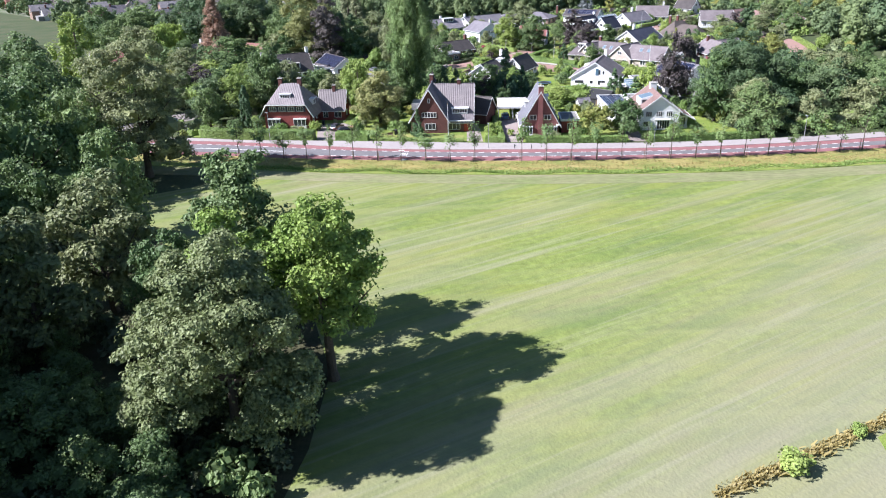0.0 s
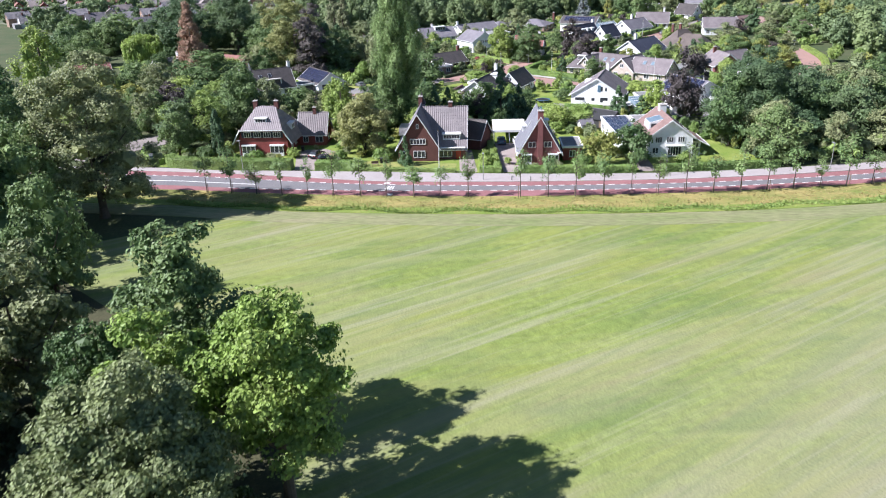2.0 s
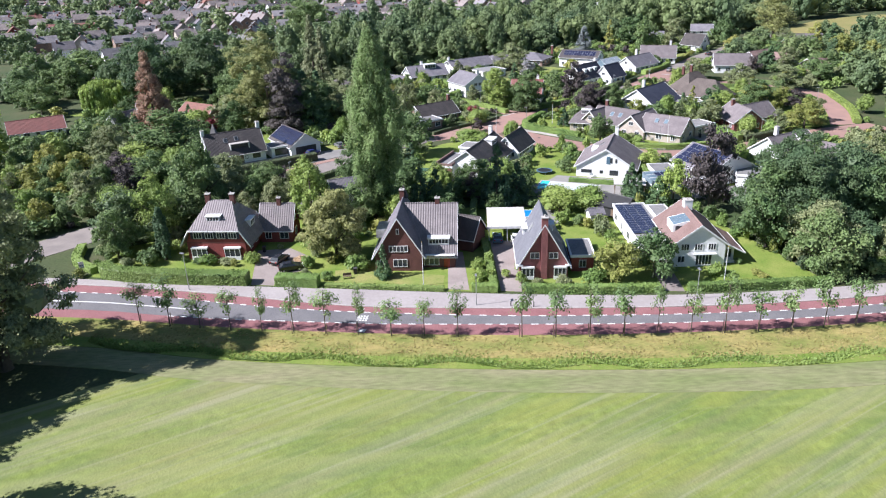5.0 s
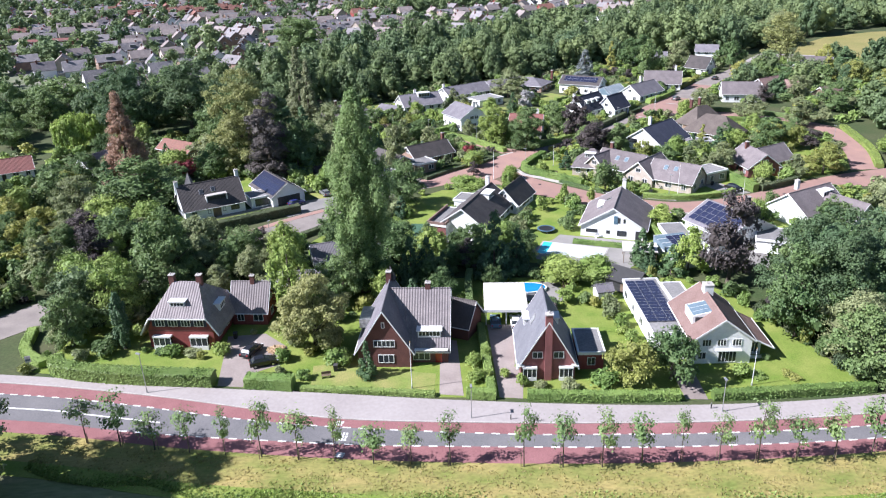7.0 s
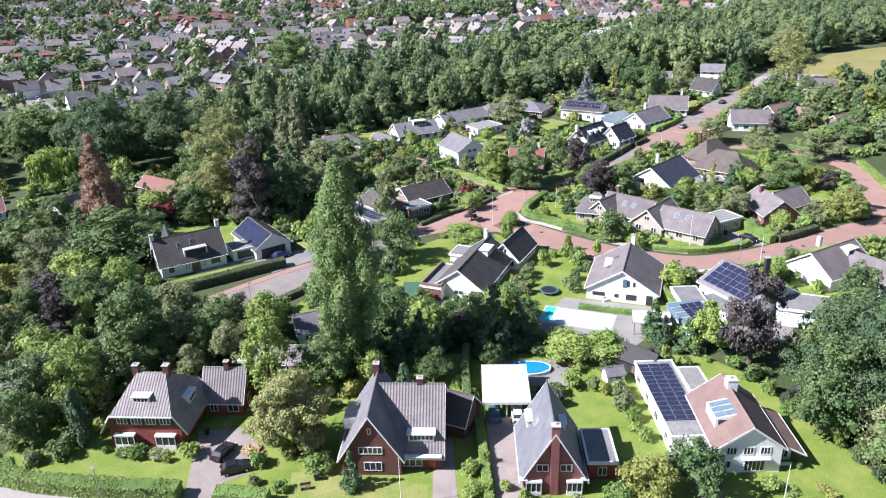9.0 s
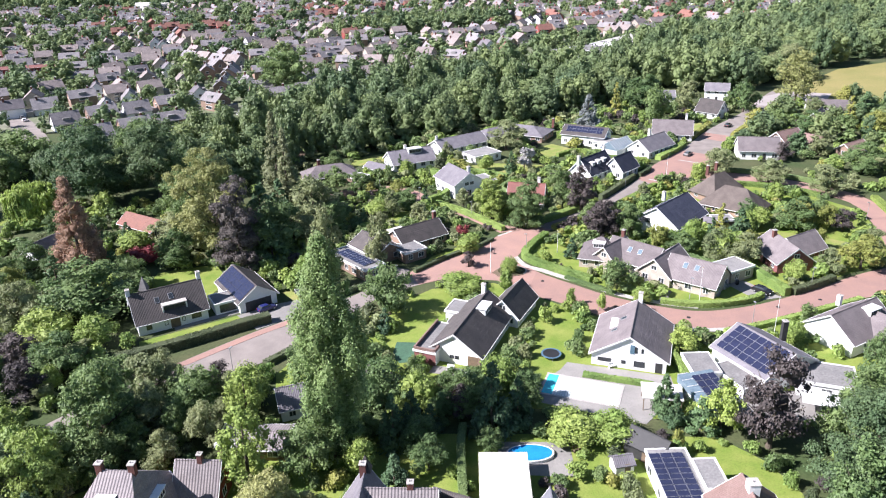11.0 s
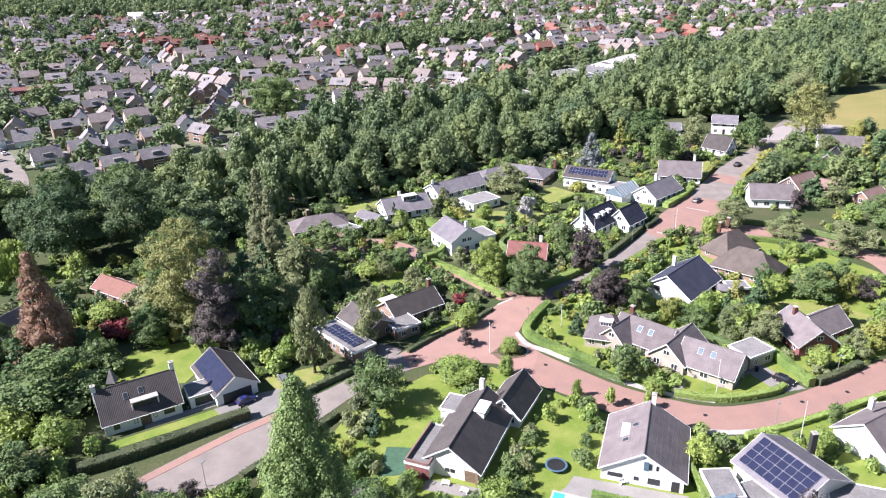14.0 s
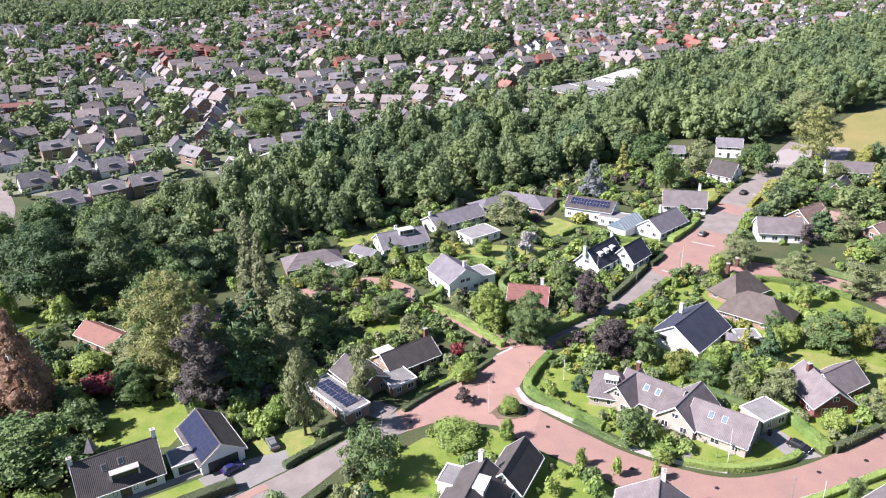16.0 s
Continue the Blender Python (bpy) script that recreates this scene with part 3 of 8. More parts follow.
def on_roof(wing, side, u, v):
    """A frame on a gabled wing's slope: x along the ridge, y up the slope, z out of it. v: 0 at the ridge, 1 at the wall."""
    L_, W, e, r = wing
    half = W / 2
    run = math.atan2(r - e, half)
    z = r - (r - e) * v + 0.02
    y = -side * half * v
    return pose(u, y, z, 0, 0, 0 if side > 0 else 180) @ pose(0, 0, 0, math.degrees(run))


def gable(house, at, L_, W, e, r, wall, roof, over=0.45, trim=True, kind="gable", thick=0.2, auto=True, gutter=True, rows=1, door=False, ends=(1, 1), sides=(1, 1), stepx=3.0, simple=False):
    """A block with a pitched roof: walls, roof, bargeboards, gutters and windows. Its ridge runs along local x."""
    half, slope = W / 2, (r - e) / (W / 2)
    s = Shape()
    if kind == "gable":
        zr = r - thick * 1.1
        s.add([(-L_ / 2, -half, 0), (-L_ / 2, half, 0), (-L_ / 2, half, e - thick), (-L_ / 2, 0, zr), (-L_ / 2, -half, e - thick), (L_ / 2, -half, 0), (L_ / 2, half, 0), (L_ / 2, half, e - thick), (L_ / 2, 0, zr), (L_ / 2, -half, e - thick)],
              [(0, 4, 3, 2, 1), (5, 6, 7, 8, 9), (0, 5, 9, 4), (1, 2, 7, 6), (2, 3, 8, 7), (3, 4, 9, 8)])
    else:
        s.box(-L_ / 2, -half, 0, L_ / 2, half, e - 0.03 if kind == "flat" else e - thick)
    part("wall", s, wall, house, at=at)
    a, ze = half + over, e - over * slope
    x = L_ / 2 + over * 0.8
    s = Shape()
    if kind == "gable":
        p = []
        for xx in (-x, x):
            p += [(xx, -a, ze), (xx, 0, r), (xx, a, ze), (xx, a, ze - thick), (xx, 0, r - thick * 1.1), (xx, -a, ze - thick)]
        s.add(p, [(0, 6, 7, 1), (1, 7, 8, 2), (2, 8, 9, 3), (3, 9, 10, 4), (4, 10, 11, 5), (5, 11, 6, 0), (0, 1, 4, 5), (1, 2, 3, 4), (6, 11, 10, 7), (7, 10, 9, 8)])
        part("roof", s, roof, house, at=at)
        if not simple:
            part("ridge", Shape().tube((-x, 0, r - 0.03), (x, 0, r - 0.03), 0.13, 0.13, 6), roof, house, at=at)
        if trim and not simple:
            for sx in (-1, 1):
                s = Shape()
                for sy in (-1, 1):
                    xx = sx * (x + 0.03)
                    q = [(xx - 0.03, sy * a, ze + 0.04), (xx - 0.03, 0, r + 0.04), (xx - 0.03, 0, r - 0.28), (xx - 0.03, sy * a, ze - 0.26), (xx + 0.03, sy * a, ze + 0.04), (xx + 0.03, 0, r + 0.04), (xx + 0.03, 0, r - 0.28), (xx + 0.03, sy * a, ze - 0.26)]
                    s.add(q, [(0, 1, 2, 3), (7, 6, 5, 4), (0, 4, 5, 1), (3, 2, 6, 7), (0, 3, 7, 4), (1, 5, 6, 2)])
                part("bargeboard", s, M["trim"], house, at=at)
    elif kind == "hip":
        run = min(half, L_ / 2 - 0.4) if L_ >= W else L_ / 2 - 0.4
        rx = L_ / 2 - run
        p = [(-x, -a, ze), (x, -a, ze), (x, a, ze), (-x, a, ze), (-rx, 0, r), (rx, 0, r)]
        p += [(v[0], v[1], ze - thick) for v in p[:4]]
        s.add(p, [(0, 1, 5, 4), (1, 2, 5), (2, 3, 4, 5), (3, 0, 4), (6, 7, 1, 0), (7, 8, 2, 1), (8, 9, 3, 2), (9, 6, 0, 3), (9, 8, 7, 6)])
        part("roof", s, roof, house, at=at)
    else:
        rim = Shape()
        o = 0.25
        for q in ((-L_ / 2 - o, -half - o, L_ / 2 + o, -half), (-L_ / 2 - o, half, L_ / 2 + o, half + o), (-L_ / 2 - o, -half, -L_ / 2, half), (L_ / 2, -half, L_ / 2 + o, half)):
            rim.box(q[0], q[1], e - 0.3, q[2], q[3], e + 0.16)
        part("roof", Shape().box(-L_ / 2, -half, e - 0.03, L_ / 2, half, e + 0.05), roof, house, at=at)
        part("fascia", rim, M["trim"], house, at=at)
    if gutter and kind != "flat" and not simple:
        for sy in (-1, 1):
            part("gutter", Shape().box(-x, -0.07, -0.06, x, 0.07, 0.06), M["trim"], house, at=at @ pose(0, sy * (a + 0.05), ze - 0.1))
    if auto:
        for sy, yes in ((1, sides[0]), (-1, sides[1])):
            if not yes:
                continue
            n = max(1, int(L_ / stepx))
            for i in range(n):
                u = -L_ / 2 + L_ * (i + 0.5) / n
                for row in range(rows):
                    if door and row == 0 and i == n // 2 and sy > 0:
                        part("door", cached("door", lambda: Shape().box(-0.5, -0.06, 0, 0.5, 0.04, 2.1).mesh("door", M["door"])), None, house, at=at @ pose(u, -half * sy, 0.05, 0, 0, 0 if sy > 0 else 180))
                        continue
                    window(house, at @ pose(u, -half * sy, 0.75 + 2.7 * row, 0, 0, 0 if sy > 0 else 180), 1.7 if i % 2 else 1.2, 1.35)
        for sx, yes in ((-1, ends[0]), (1, ends[1])):
            if not yes:
                continue
            n = max(1, int(W / 3.2))
            for row in range(rows + (1 if r - e > 2.2 and kind == "gable" else 0)):
                k = n if row < rows else max(1, n - 1)
                for i in range(k):
                    u = (-W / 2 + W * (i + 0.5) / k) * (1.0 if row < rows else 0.35)
                    window(house, at @ pose(sx * L_ / 2, u, 0.75 + 2.7 * row, 0, 0, 90 * sx), 1.4, 1.35 if row < rows else 1.1)
    return (L_, W, e, r)


def chimney(house, at, z0, z1, w=0.7, material=None, cap=True):
    ob = part("chimney", Shape().box(-w / 2, -w / 2, z0, w / 2, w / 2, z1), material or M["brick"], house, at=at)
    s = Shape().box(-w / 2 - 0.07, -w / 2 - 0.07, z1, w / 2 + 0.07, w / 2 + 0.07, z1 + 0.12)
    s.tube((-0.12, 0, z1 + 0.12), (-0.12, 0, z1 + 0.42), 0.1, 0.09, 8)
    part("chimney_cap", s, M["kerb"], ob)


def dormer(house, at, wing, side, u, v, w=2.6, h=1.15, d=2.0, wall=None):
    """A flat-topped dormer on a slope, its window facing down the slope."""
    m = on_roof(wing, side, u, v)
    base = at @ Matrix.Translation(m.translation) @ pose(0, 0, 0, 0, 0, 0 if side > 0 else 180)
    ob = part("dormer", Shape().box(-w / 2, 0, -0.5, w / 2, d, h), wall or M["trim"], house, at=base)
    part("dormer_roof", Shape().box(-w / 2 - 0.2, -0.25, h + 0.002, w / 2 + 0.2, d, h + 0.14), M["trim"], ob)
    window(house, base @ pose(0, 0, 0.1), w - 0.25, h - 0.2, bars=3)


def skylight(house, at, wing, side, u, v, w=0.9, h=1.2, material=None):
    m = on_roof(wing, side, u, v)
    s = Shape().box(-w / 2 - 0.08, -h / 2 - 0.08, -0.05, w / 2 + 0.08, h / 2 + 0.08, 0.07)
    ob = part("roof_window", s, M["alu"], house, at=at @ m)
    part("pane", Shape().box(-w / 2, -h / 2, 0.07, w / 2, h / 2, 0.085), material or M["glass"], ob)


def panels(house, m, cols, rows, w=1.02, h=1.66, gap=0.04, edge="alu"):
    me = cached(("pv", w, h), lambda: Shape().box(-w / 2, -h / 2, 0.05, w / 2, h / 2, 0.1).mesh("solar_panel", M["panel"]))
    rim = cached(("pvr", w, h, edge), lambda: Shape().box(-w / 2, -h / 2, 0.1, w / 2, -h / 2 + 0.025, 0.112).box(-w / 2, h / 2 - 0.025, 0.1, w / 2, h / 2, 0.112).box(-w / 2, -h / 2 + 0.045, 0.1, -w / 2 + 0.025, h / 2 - 0.025, 0.112).box(w / 2 - 0.025, -h / 2 + 0.045, 0.1, w / 2, h / 2 - 0.025, 0.112).mesh("panel_frame", M[edge]))
    for i in range(cols):
        for k in range(rows):
            ob = part("solar_panel", me, None, house, at=m @ pose((i - (cols - 1) / 2) * (w + gap), (k - (rows - 1) / 2) * (h + gap), 0))
            part("panel_frame", rim, None, ob)


# ---- plants ----
def quads_mesh(name, p, quads, material, solid=None):
    """A mesh of loose leaves (4 points each, n x 4 x 3) and, if given, a closed core (points, faces)."""
    n = len(quads)
    v = quads.reshape(-1, 3)
    f = np.arange(n * 4).reshape(n, 4)
    faces = f.tolist()
    if solid is not None:
        k = len(v)
        faces += [tuple(i + k for i in q) for q in solid[1]]
        v = np.vstack([v, solid[0]])
    me = bpy.data.meshes.new(name)
    me.from_pydata(v.tolist(), [], faces)
    me.materials.append(material)
    me.update()
    return me


def leaf_quads(rng, c, nrm, size, droop=0.0):
    """Leaf clumps at c, roughly facing nrm: bent diamonds of uneven size."""
    n = len(c)
    nrm = nrm + rng.normal(0, 0.42, (n, 3)) + [0, 0, 0.3]
    nrm /= np.linalg.norm(nrm, axis=1)[:, None] + 1e-9
    up = rng.normal(0, 1, (n, 3)) + [0, 0, -droop]
    a = np.cross(nrm, up)
    a /= np.linalg.norm(a, axis=1)[:, None] + 1e-9
    b = np.cross(nrm, a)
    s = size * rng.uniform(0.55, 1.35, (n, 1))
    t = s * (1.0 + droop * 0.6)
    return np.stack([c - b * t * 0.6, c + a * s * 0.5 + nrm * s * 0.12, c + b * t * 0.6 - nrm * s * 0.1, c - a * s * 0.5 + nrm * s * 0.12], axis=1)


ICO = bmesh.new()
bmesh.ops.create_icosphere(ICO, subdivisions=1, radius=1)
ICO1_V = np.array([tuple(v.co) for v in ICO.verts])
ICO1_F = [tuple(v.index for v in f.verts) for f in ICO.faces]
ICO.free()


def crown_clumps(rng, H, W, form, k, low=0.1):
    """Centres and radii of the leaf masses of a crown."""
    c, r = [], []
    if form == "round":
        base = H * low
        m = min(13, max(4, k // 8))
        lob = []
        for i in range(m):
            zf = (i + rng.uniform(0.1, 0.9)) / m * 0.84
            prof = math.sin(math.pi * (0.2 + 0.7 * zf)) ** 0.7
            a, q = 6.283 * (i * 0.382 + rng.uniform(0, 0.15)), W / 2 * prof * rng.uniform(0.4, 0.72)
            rl = W * rng.uniform(0.13, 0.25) * (0.75 + 0.25 * prof)
            lob.append((q * math.cos(a), q * math.sin(a), base + (H - base - rl) * zf, rl))
        rl = W * 0.19
        lob.append((W * rng.uniform(-0.06, 0.06), W * rng.uniform(-0.06, 0.06), H - rl * 1.15, rl))
        lob.append((0, 0, base + (H - base) * 0.4, W * 0.26))
        for lx, ly, lz, rl in lob:
            c.append((lx, ly, lz)), r.append(rl)
        for i in range(k - len(lob)):
            lx, ly, lz, rl = lob[rng.integers(0, m + 1)]
            d = rng.normal(0, 1, 3)
            d[2] = abs(d[2]) - 0.35
            d /= np.linalg.norm(d)
            e = rl * rng.uniform(0.78, 1.2)
            c.append((lx + d[0] * e, ly + d[1] * e, lz + d[2] * e * 0.85)), r.append(W * rng.uniform(0.05, 0.115) * min(1, (70 / k) ** 0.3))
    elif form == "dome":
        for i in range(k):
            z = 0.12 + 0.84 * (i + rng.uniform(0.2, 0.8)) / k
            prof = math.sqrt(max(0.02, 1 - ((z - 0.45) / 0.55) ** 2)) if z > 0.45 else 0.72 + 0.28 * z / 0.45
            a, rad = 6.283 * (i * 0.382 + rng.uniform(-0.06, 0.06)), W * rng.uniform(0.14, 0.24)
            q = max(0, W / 2 * prof * rng.uniform(0.88, 1.06) - rad * 0.75)
            c.append((q * math.cos(a), q * math.sin(a), (H - rad * 0.6) * z)), r.append(rad)
        c.append((0, 0, H * 0.5)), r.append(W * 0.36)
    elif form == "mass":
        for i in range(k):
            z = rng.uniform(0, 1)
            prof = math.sin(math.pi * (0.3 + 0.6 * z)) ** 0.7
            a, q, rad = 6.283 * i * 0.382, math.sqrt(rng.uniform(0.1, 1)), W * rng.uniform(0.15, 0.25)
            q = q * max(0, W / 2 * prof - rad * 0.6)
            c.append((q * math.cos(a), q * math.sin(a), H * 0.12 + (H * 0.88 - rad) * z)), r.append(rad)
    elif form == "column":
        for i in range(k):
            z = (i + rng.uniform(0, 1)) / k
            prof = min(1, 0.5 + z * 1.7) * (1 - max(0, z - 0.6) / 0.42) ** 0.6
            a, q = 6.283 * (i * 0.382 + rng.uniform(-0.1, 0.1)), rng.uniform(0.1, 1) ** 0.45
            rad = W * rng.uniform(0.065, 0.15) * (0.55 + 0.45 * prof)
            q = q * max(0, W / 2 * prof * rng.uniform(0.74, 1.16) - rad * 0.6)
            c.append((q * math.cos(a), q * math.sin(a), H * low * 0.6 + (H * (1 - low * 0.6) - rad * 2.2) * z)), r.append(rad)
    elif form == "cone":
        for i in range(k):
            z = ((i + rng.uniform(0, 1)) / k) ** 1.25
            prof = (1 - z) ** 0.85 + 0.05
            a, q = rng.uniform(0, 6.283), rng.uniform(0.55, 1)
            rad = max(W * 0.07, W * rng.uniform(0.12, 0.2) * prof)
            q = q * max(0, W / 2 * prof - rad * 0.5)
            c.append((q * math.cos(a), q * math.sin(a), H * 0.06 + (H * 0.94 - rad * 0.8) * z)), r.append(rad)
    elif form == "bush":
        c.append((0, 0, H * 0.3)), r.append(W * 0.3)
        for i in range(k - 1):
            a, q = rng.uniform(0, 6.283), math.sqrt(rng.uniform(0, 1))
            rad = W * rng.uniform(0.15, 0.25)
            q = q * (W / 2 - rad * 0.8)
            top = H * (1 - 0.45 * (q / (W / 2)) ** 2) - rad * 0.8
            c.append((q * math.cos(a), q * math.sin(a), max(rad * 0.45, top * rng.uniform(0.35, 1)))), r.append(rad)
    return np.array(c), np.array(r)


def crown_mesh(name, seed, H, W, form, k, leaves, size, material, droop=0.0, core=0.8, squash=0.8, low=0.1, inner=0.66):
    rng = np.random.default_rng(seed)
    weep = form == "willow"
    if weep:
        form, low = "round", 0.42
    c, r = crown_clumps(rng, H, W, form, k, low)
    tall = 2.3 if form == "column" else squash
    share = r ** 1.5 * np.where((r > W * 0.12) & (form == "round"), 0.3 if k > 150 else 0.6, 1.0)
    share = share / share.sum()
    k = len(r)
    own = np.repeat(np.arange(k), np.maximum(3, (share * leaves).astype(int)))
    d = rng.normal(0, 1, (len(own), 3))
    d /= np.linalg.norm(d, axis=1)[:, None]
    d[:, 2] = np.where(d[:, 2] < -0.55, -d[:, 2], d[:, 2])
    lump = rng.uniform(inner, 1.3, len(own))
    p = c[own] + d * (r[own] * lump)[:, None] * [1, 1, tall]
    keep = np.ones(len(p), bool)
    for i in range(k):
        q = (p - c[i]) / (r[i] * np.array([1, 1, tall]))
        keep &= ~(((q ** 2).sum(1) < (0.5 if inner > 0.5 else 0.12)) & (own != i))
    p, d = p[keep], d[keep]
    p[:, 2] = np.maximum(p[:, 2], 0.12)
    quads = leaf_quads(rng, p, d, size, droop)
    if weep:
        ends = p[rng.integers(0, len(p), 520)]
        runs = []
        for e in ends:
            n = max(3, int(e[2] * rng.uniform(0.35, 0.9) / 0.34))
            zz = e[2] - np.arange(n) * 0.34
            away = e[:2] / (np.linalg.norm(e[:2]) + 0.1)
            runs.append(np.stack([e[0] + away[0] * 0.5 + rng.normal(0, 0.1, n), e[1] + away[1] * 0.5 + rng.normal(0, 0.1, n), np.maximum(zz, 0.3)], 1))
        q = np.vstack(runs)
        out = np.stack([q[:, 0], q[:, 1], np.zeros(len(q))], 1)
        out /= np.linalg.norm(out, axis=1)[:, None] + 1e-6
        quads = np.concatenate([quads, leaf_quads(rng, q, out, size * 0.8, 3.0)])
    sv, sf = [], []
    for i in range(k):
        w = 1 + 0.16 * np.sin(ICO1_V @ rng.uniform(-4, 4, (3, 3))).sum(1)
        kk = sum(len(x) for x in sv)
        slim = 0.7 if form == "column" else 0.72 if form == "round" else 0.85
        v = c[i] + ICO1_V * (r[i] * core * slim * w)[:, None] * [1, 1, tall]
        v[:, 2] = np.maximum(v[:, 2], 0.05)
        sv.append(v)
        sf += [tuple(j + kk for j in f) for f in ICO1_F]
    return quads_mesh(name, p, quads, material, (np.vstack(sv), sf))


def trunk_mesh(seed, H, W, r, form):
    rng = np.random.default_rng(seed + 77)
    s = Shape()
    bend = Vector((rng.uniform(-0.3, 0.3), rng.uniform(-0.3, 0.3), 0)) * r * 3
    top = H * (0.9 if form in ("column", "cone") else 0.62)
    s.tube((0, 0, -0.1), bend * 0.4 + Vector((0, 0, H * 0.06)), r * 1.45, r, 10)
    s.tube(bend * 0.4 + Vector((0, 0, H * 0.06)), bend + Vector((0, 0, H * 0.35)), r, r * 0.75, 10)
    s.tube(bend + Vector((0, 0, H * 0.35)), bend * 1.3 + Vector((0, 0, top)), r * 0.75, r * 0.2, 8)
    if form == "round":
        for i in range(7):
            a = 6.283 * i / 7 + rng.uniform(-0.3, 0.3)
            z = H * rng.uniform(0.2, 0.45)
            mid = Vector((math.cos(a) * W * 0.18, math.sin(a) * W * 0.18, z + H * 0.1))
            end = Vector((math.cos(a) * W * 0.36, math.sin(a) * W * 0.36, z + H * rng.uniform(0.18, 0.3)))
            s.tube(bend * 0.8 + Vector((0, 0, z)), mid, r * 0.45, r * 0.3, 6)
            s.tube(mid, end, r * 0.3, r * 0.08, 6)
    return s.mesh("trunk", M["bark"])


# kind: form, nominal height and width, masses, leaves, leaf size, leaf material, droop, variants, label
KINDS = {
    "oak": ("round", 13, 12, 84, 7600, 0.34, L["oak"], 0, 4, "dark green broadleaved tree with a rounded crown"),
    "beech": ("round", 13, 12, 90, 8000, 0.32, L["beech"], 0, 2, "dense dark green beech with a broad crown"),
    "lime": ("round", 8, 8, 56, 3000, 0.32, L["lime"], 0, 1, "bright lime-green tree with a dense rounded crown"),
    "bright": ("bush", 6, 7, 44, 3800, 0.27, L["bright"], 0, 2, "fresh green leafy garden tree with a low crown"),
    "birch": ("round", 11, 9, 70, 5600, 0.24, L["birch"], 0.8, 3, "loose grey-green birch with hanging twigs"),
    "tall": ("column", 12, 6, 44, 4200, 0.26, L["bright"], 0, 1, "slender bright green tree with an upright crown"),
    "grey": ("round", 14, 14, 80, 10000, 0.31, L["grey"], 0.2, 1, "grey-green leafy tree with a broad crown"),
    "gold": ("round", 8, 8, 56, 3600, 0.26, L["gold"], 0.3, 2, "yellow-green garden tree with airy foliage"),
    "maple": ("round", 8, 9, 60, 3200, 0.33, L["oak"], 0, 1, "dense dark green round-headed tree beside the footway"),
    "purple": ("round", 11, 9, 52, 4000, 0.30, L["purple"], 0, 2, "dark purple copper beech with a dense crown"),
    "red": ("bush", 4.5, 5, 20, 900, 0.34, L["red"], 0, 1, "dark red leaved ornamental shrub"),
    "conifer": ("cone", 8, 6, 44, 2000, 0.32, L["conifer"], 0.3, 2, "dark green conical garden conifer"),
    "goldcon": ("cone", 10, 4.5, 40, 1700, 0.32, L["gold"], 0.3, 1, "golden yellow conical garden conifer"),
    "spruce": ("cone", 24, 10, 130, 12000, 0.3, L["spruce"], 0.7, 1, "tall dark spruce with drooping branches"),
    "blue": ("cone", 14, 11, 60, 4200, 0.36, L["blue"], 0.3, 1, "pale blue-grey garden spruce tree"),
    "dead": ("cone", 19, 12, 150, 16000, 0.22, L["dead"], 0.6, 1, "dying brown conifer with bare-looking branches"),
    "willow": ("willow", 11, 13, 60, 2600, 0.42, L["lime"], 1.2, 1, "weeping willow with hanging light green twigs"),
    "white": ("round", 8, 7, 30, 1400, 0.46, L["flower"], 0.3, 1, "pale silver-leaved garden tree"),
}
protos, counts = {}, {}


def plant(kind, x, y, h, w, label="", z=0.0):
    """A tree of a kind, at its own size and turn."""
    form, H, W, k, leaves, size, material, droop, variants, words = KINDS[kind]
    i = counts.get(kind, 0)
    counts[kind] = i + 1
    key = (kind, i % variants)
    rnd = random.Random(hash((round(x * 7), round(y * 13))) & 0xFFFF)
    m = pose(x, y, z, 0, 0, rnd.uniform(0, 360)) @ Matrix.Diagonal((w / W * rnd.uniform(0.93, 1.07), w / W * rnd.uniform(0.93, 1.07), h / H, 1))
    if key not in protos:
        ob = thing("tree", m, label or words, "tree")
        part("trunk", trunk_mesh(i, H, W, 0.028 * H if form in ("round", "willow") else 0.02 * H, form), None, ob)
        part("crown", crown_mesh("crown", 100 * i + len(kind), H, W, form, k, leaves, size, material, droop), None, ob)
        protos[key] = ob
    else:
        src = protos[key]
        ob = copy_thing(src, m @ Matrix.Diagonal((1 / src.scale[0], 1 / src.scale[1], 1 / src.scale[2], 1)))
        tagged(ob, label or words)
    return ob


SHRUBS = {"hedge": "green rounded garden shrub", "bright": "fresh light green garden shrub", "darkhedge": "dark evergreen garden shrub", "gold": "airy yellow-green garden shrub", "red": "dark red leaved garden shrub", "birch": "loose grey-green garden shrub", "purple": "dark purple leaved garden shrub", "flower": "garden shrub with white flowers", "oak": "dense dark green garden shrub"}
shrub_meshes = {}


def shrub(kind, x, y, h, w, label="", z=0.0):
    v = int(abs(x * 3 + y)) % 2
    if (kind, v) not in shrub_meshes:
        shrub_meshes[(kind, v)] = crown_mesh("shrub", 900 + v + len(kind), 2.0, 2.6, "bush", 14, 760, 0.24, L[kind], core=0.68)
    rnd = random.Random(hash((round(x * 5), round(y * 11))) & 0xFFFF)
    ob = new("shrub", shrub_meshes[(kind, v)])
    ob.matrix_basis = pose(x, y, z, 0, 0, rnd.uniform(0, 360)) @ Matrix.Diagonal((w / 2.6, w / 2.6 * rnd.uniform(0.85, 1.1), h / 2.0, 1))
    return tagged(ob, label or SHRUBS[kind], "shrub")


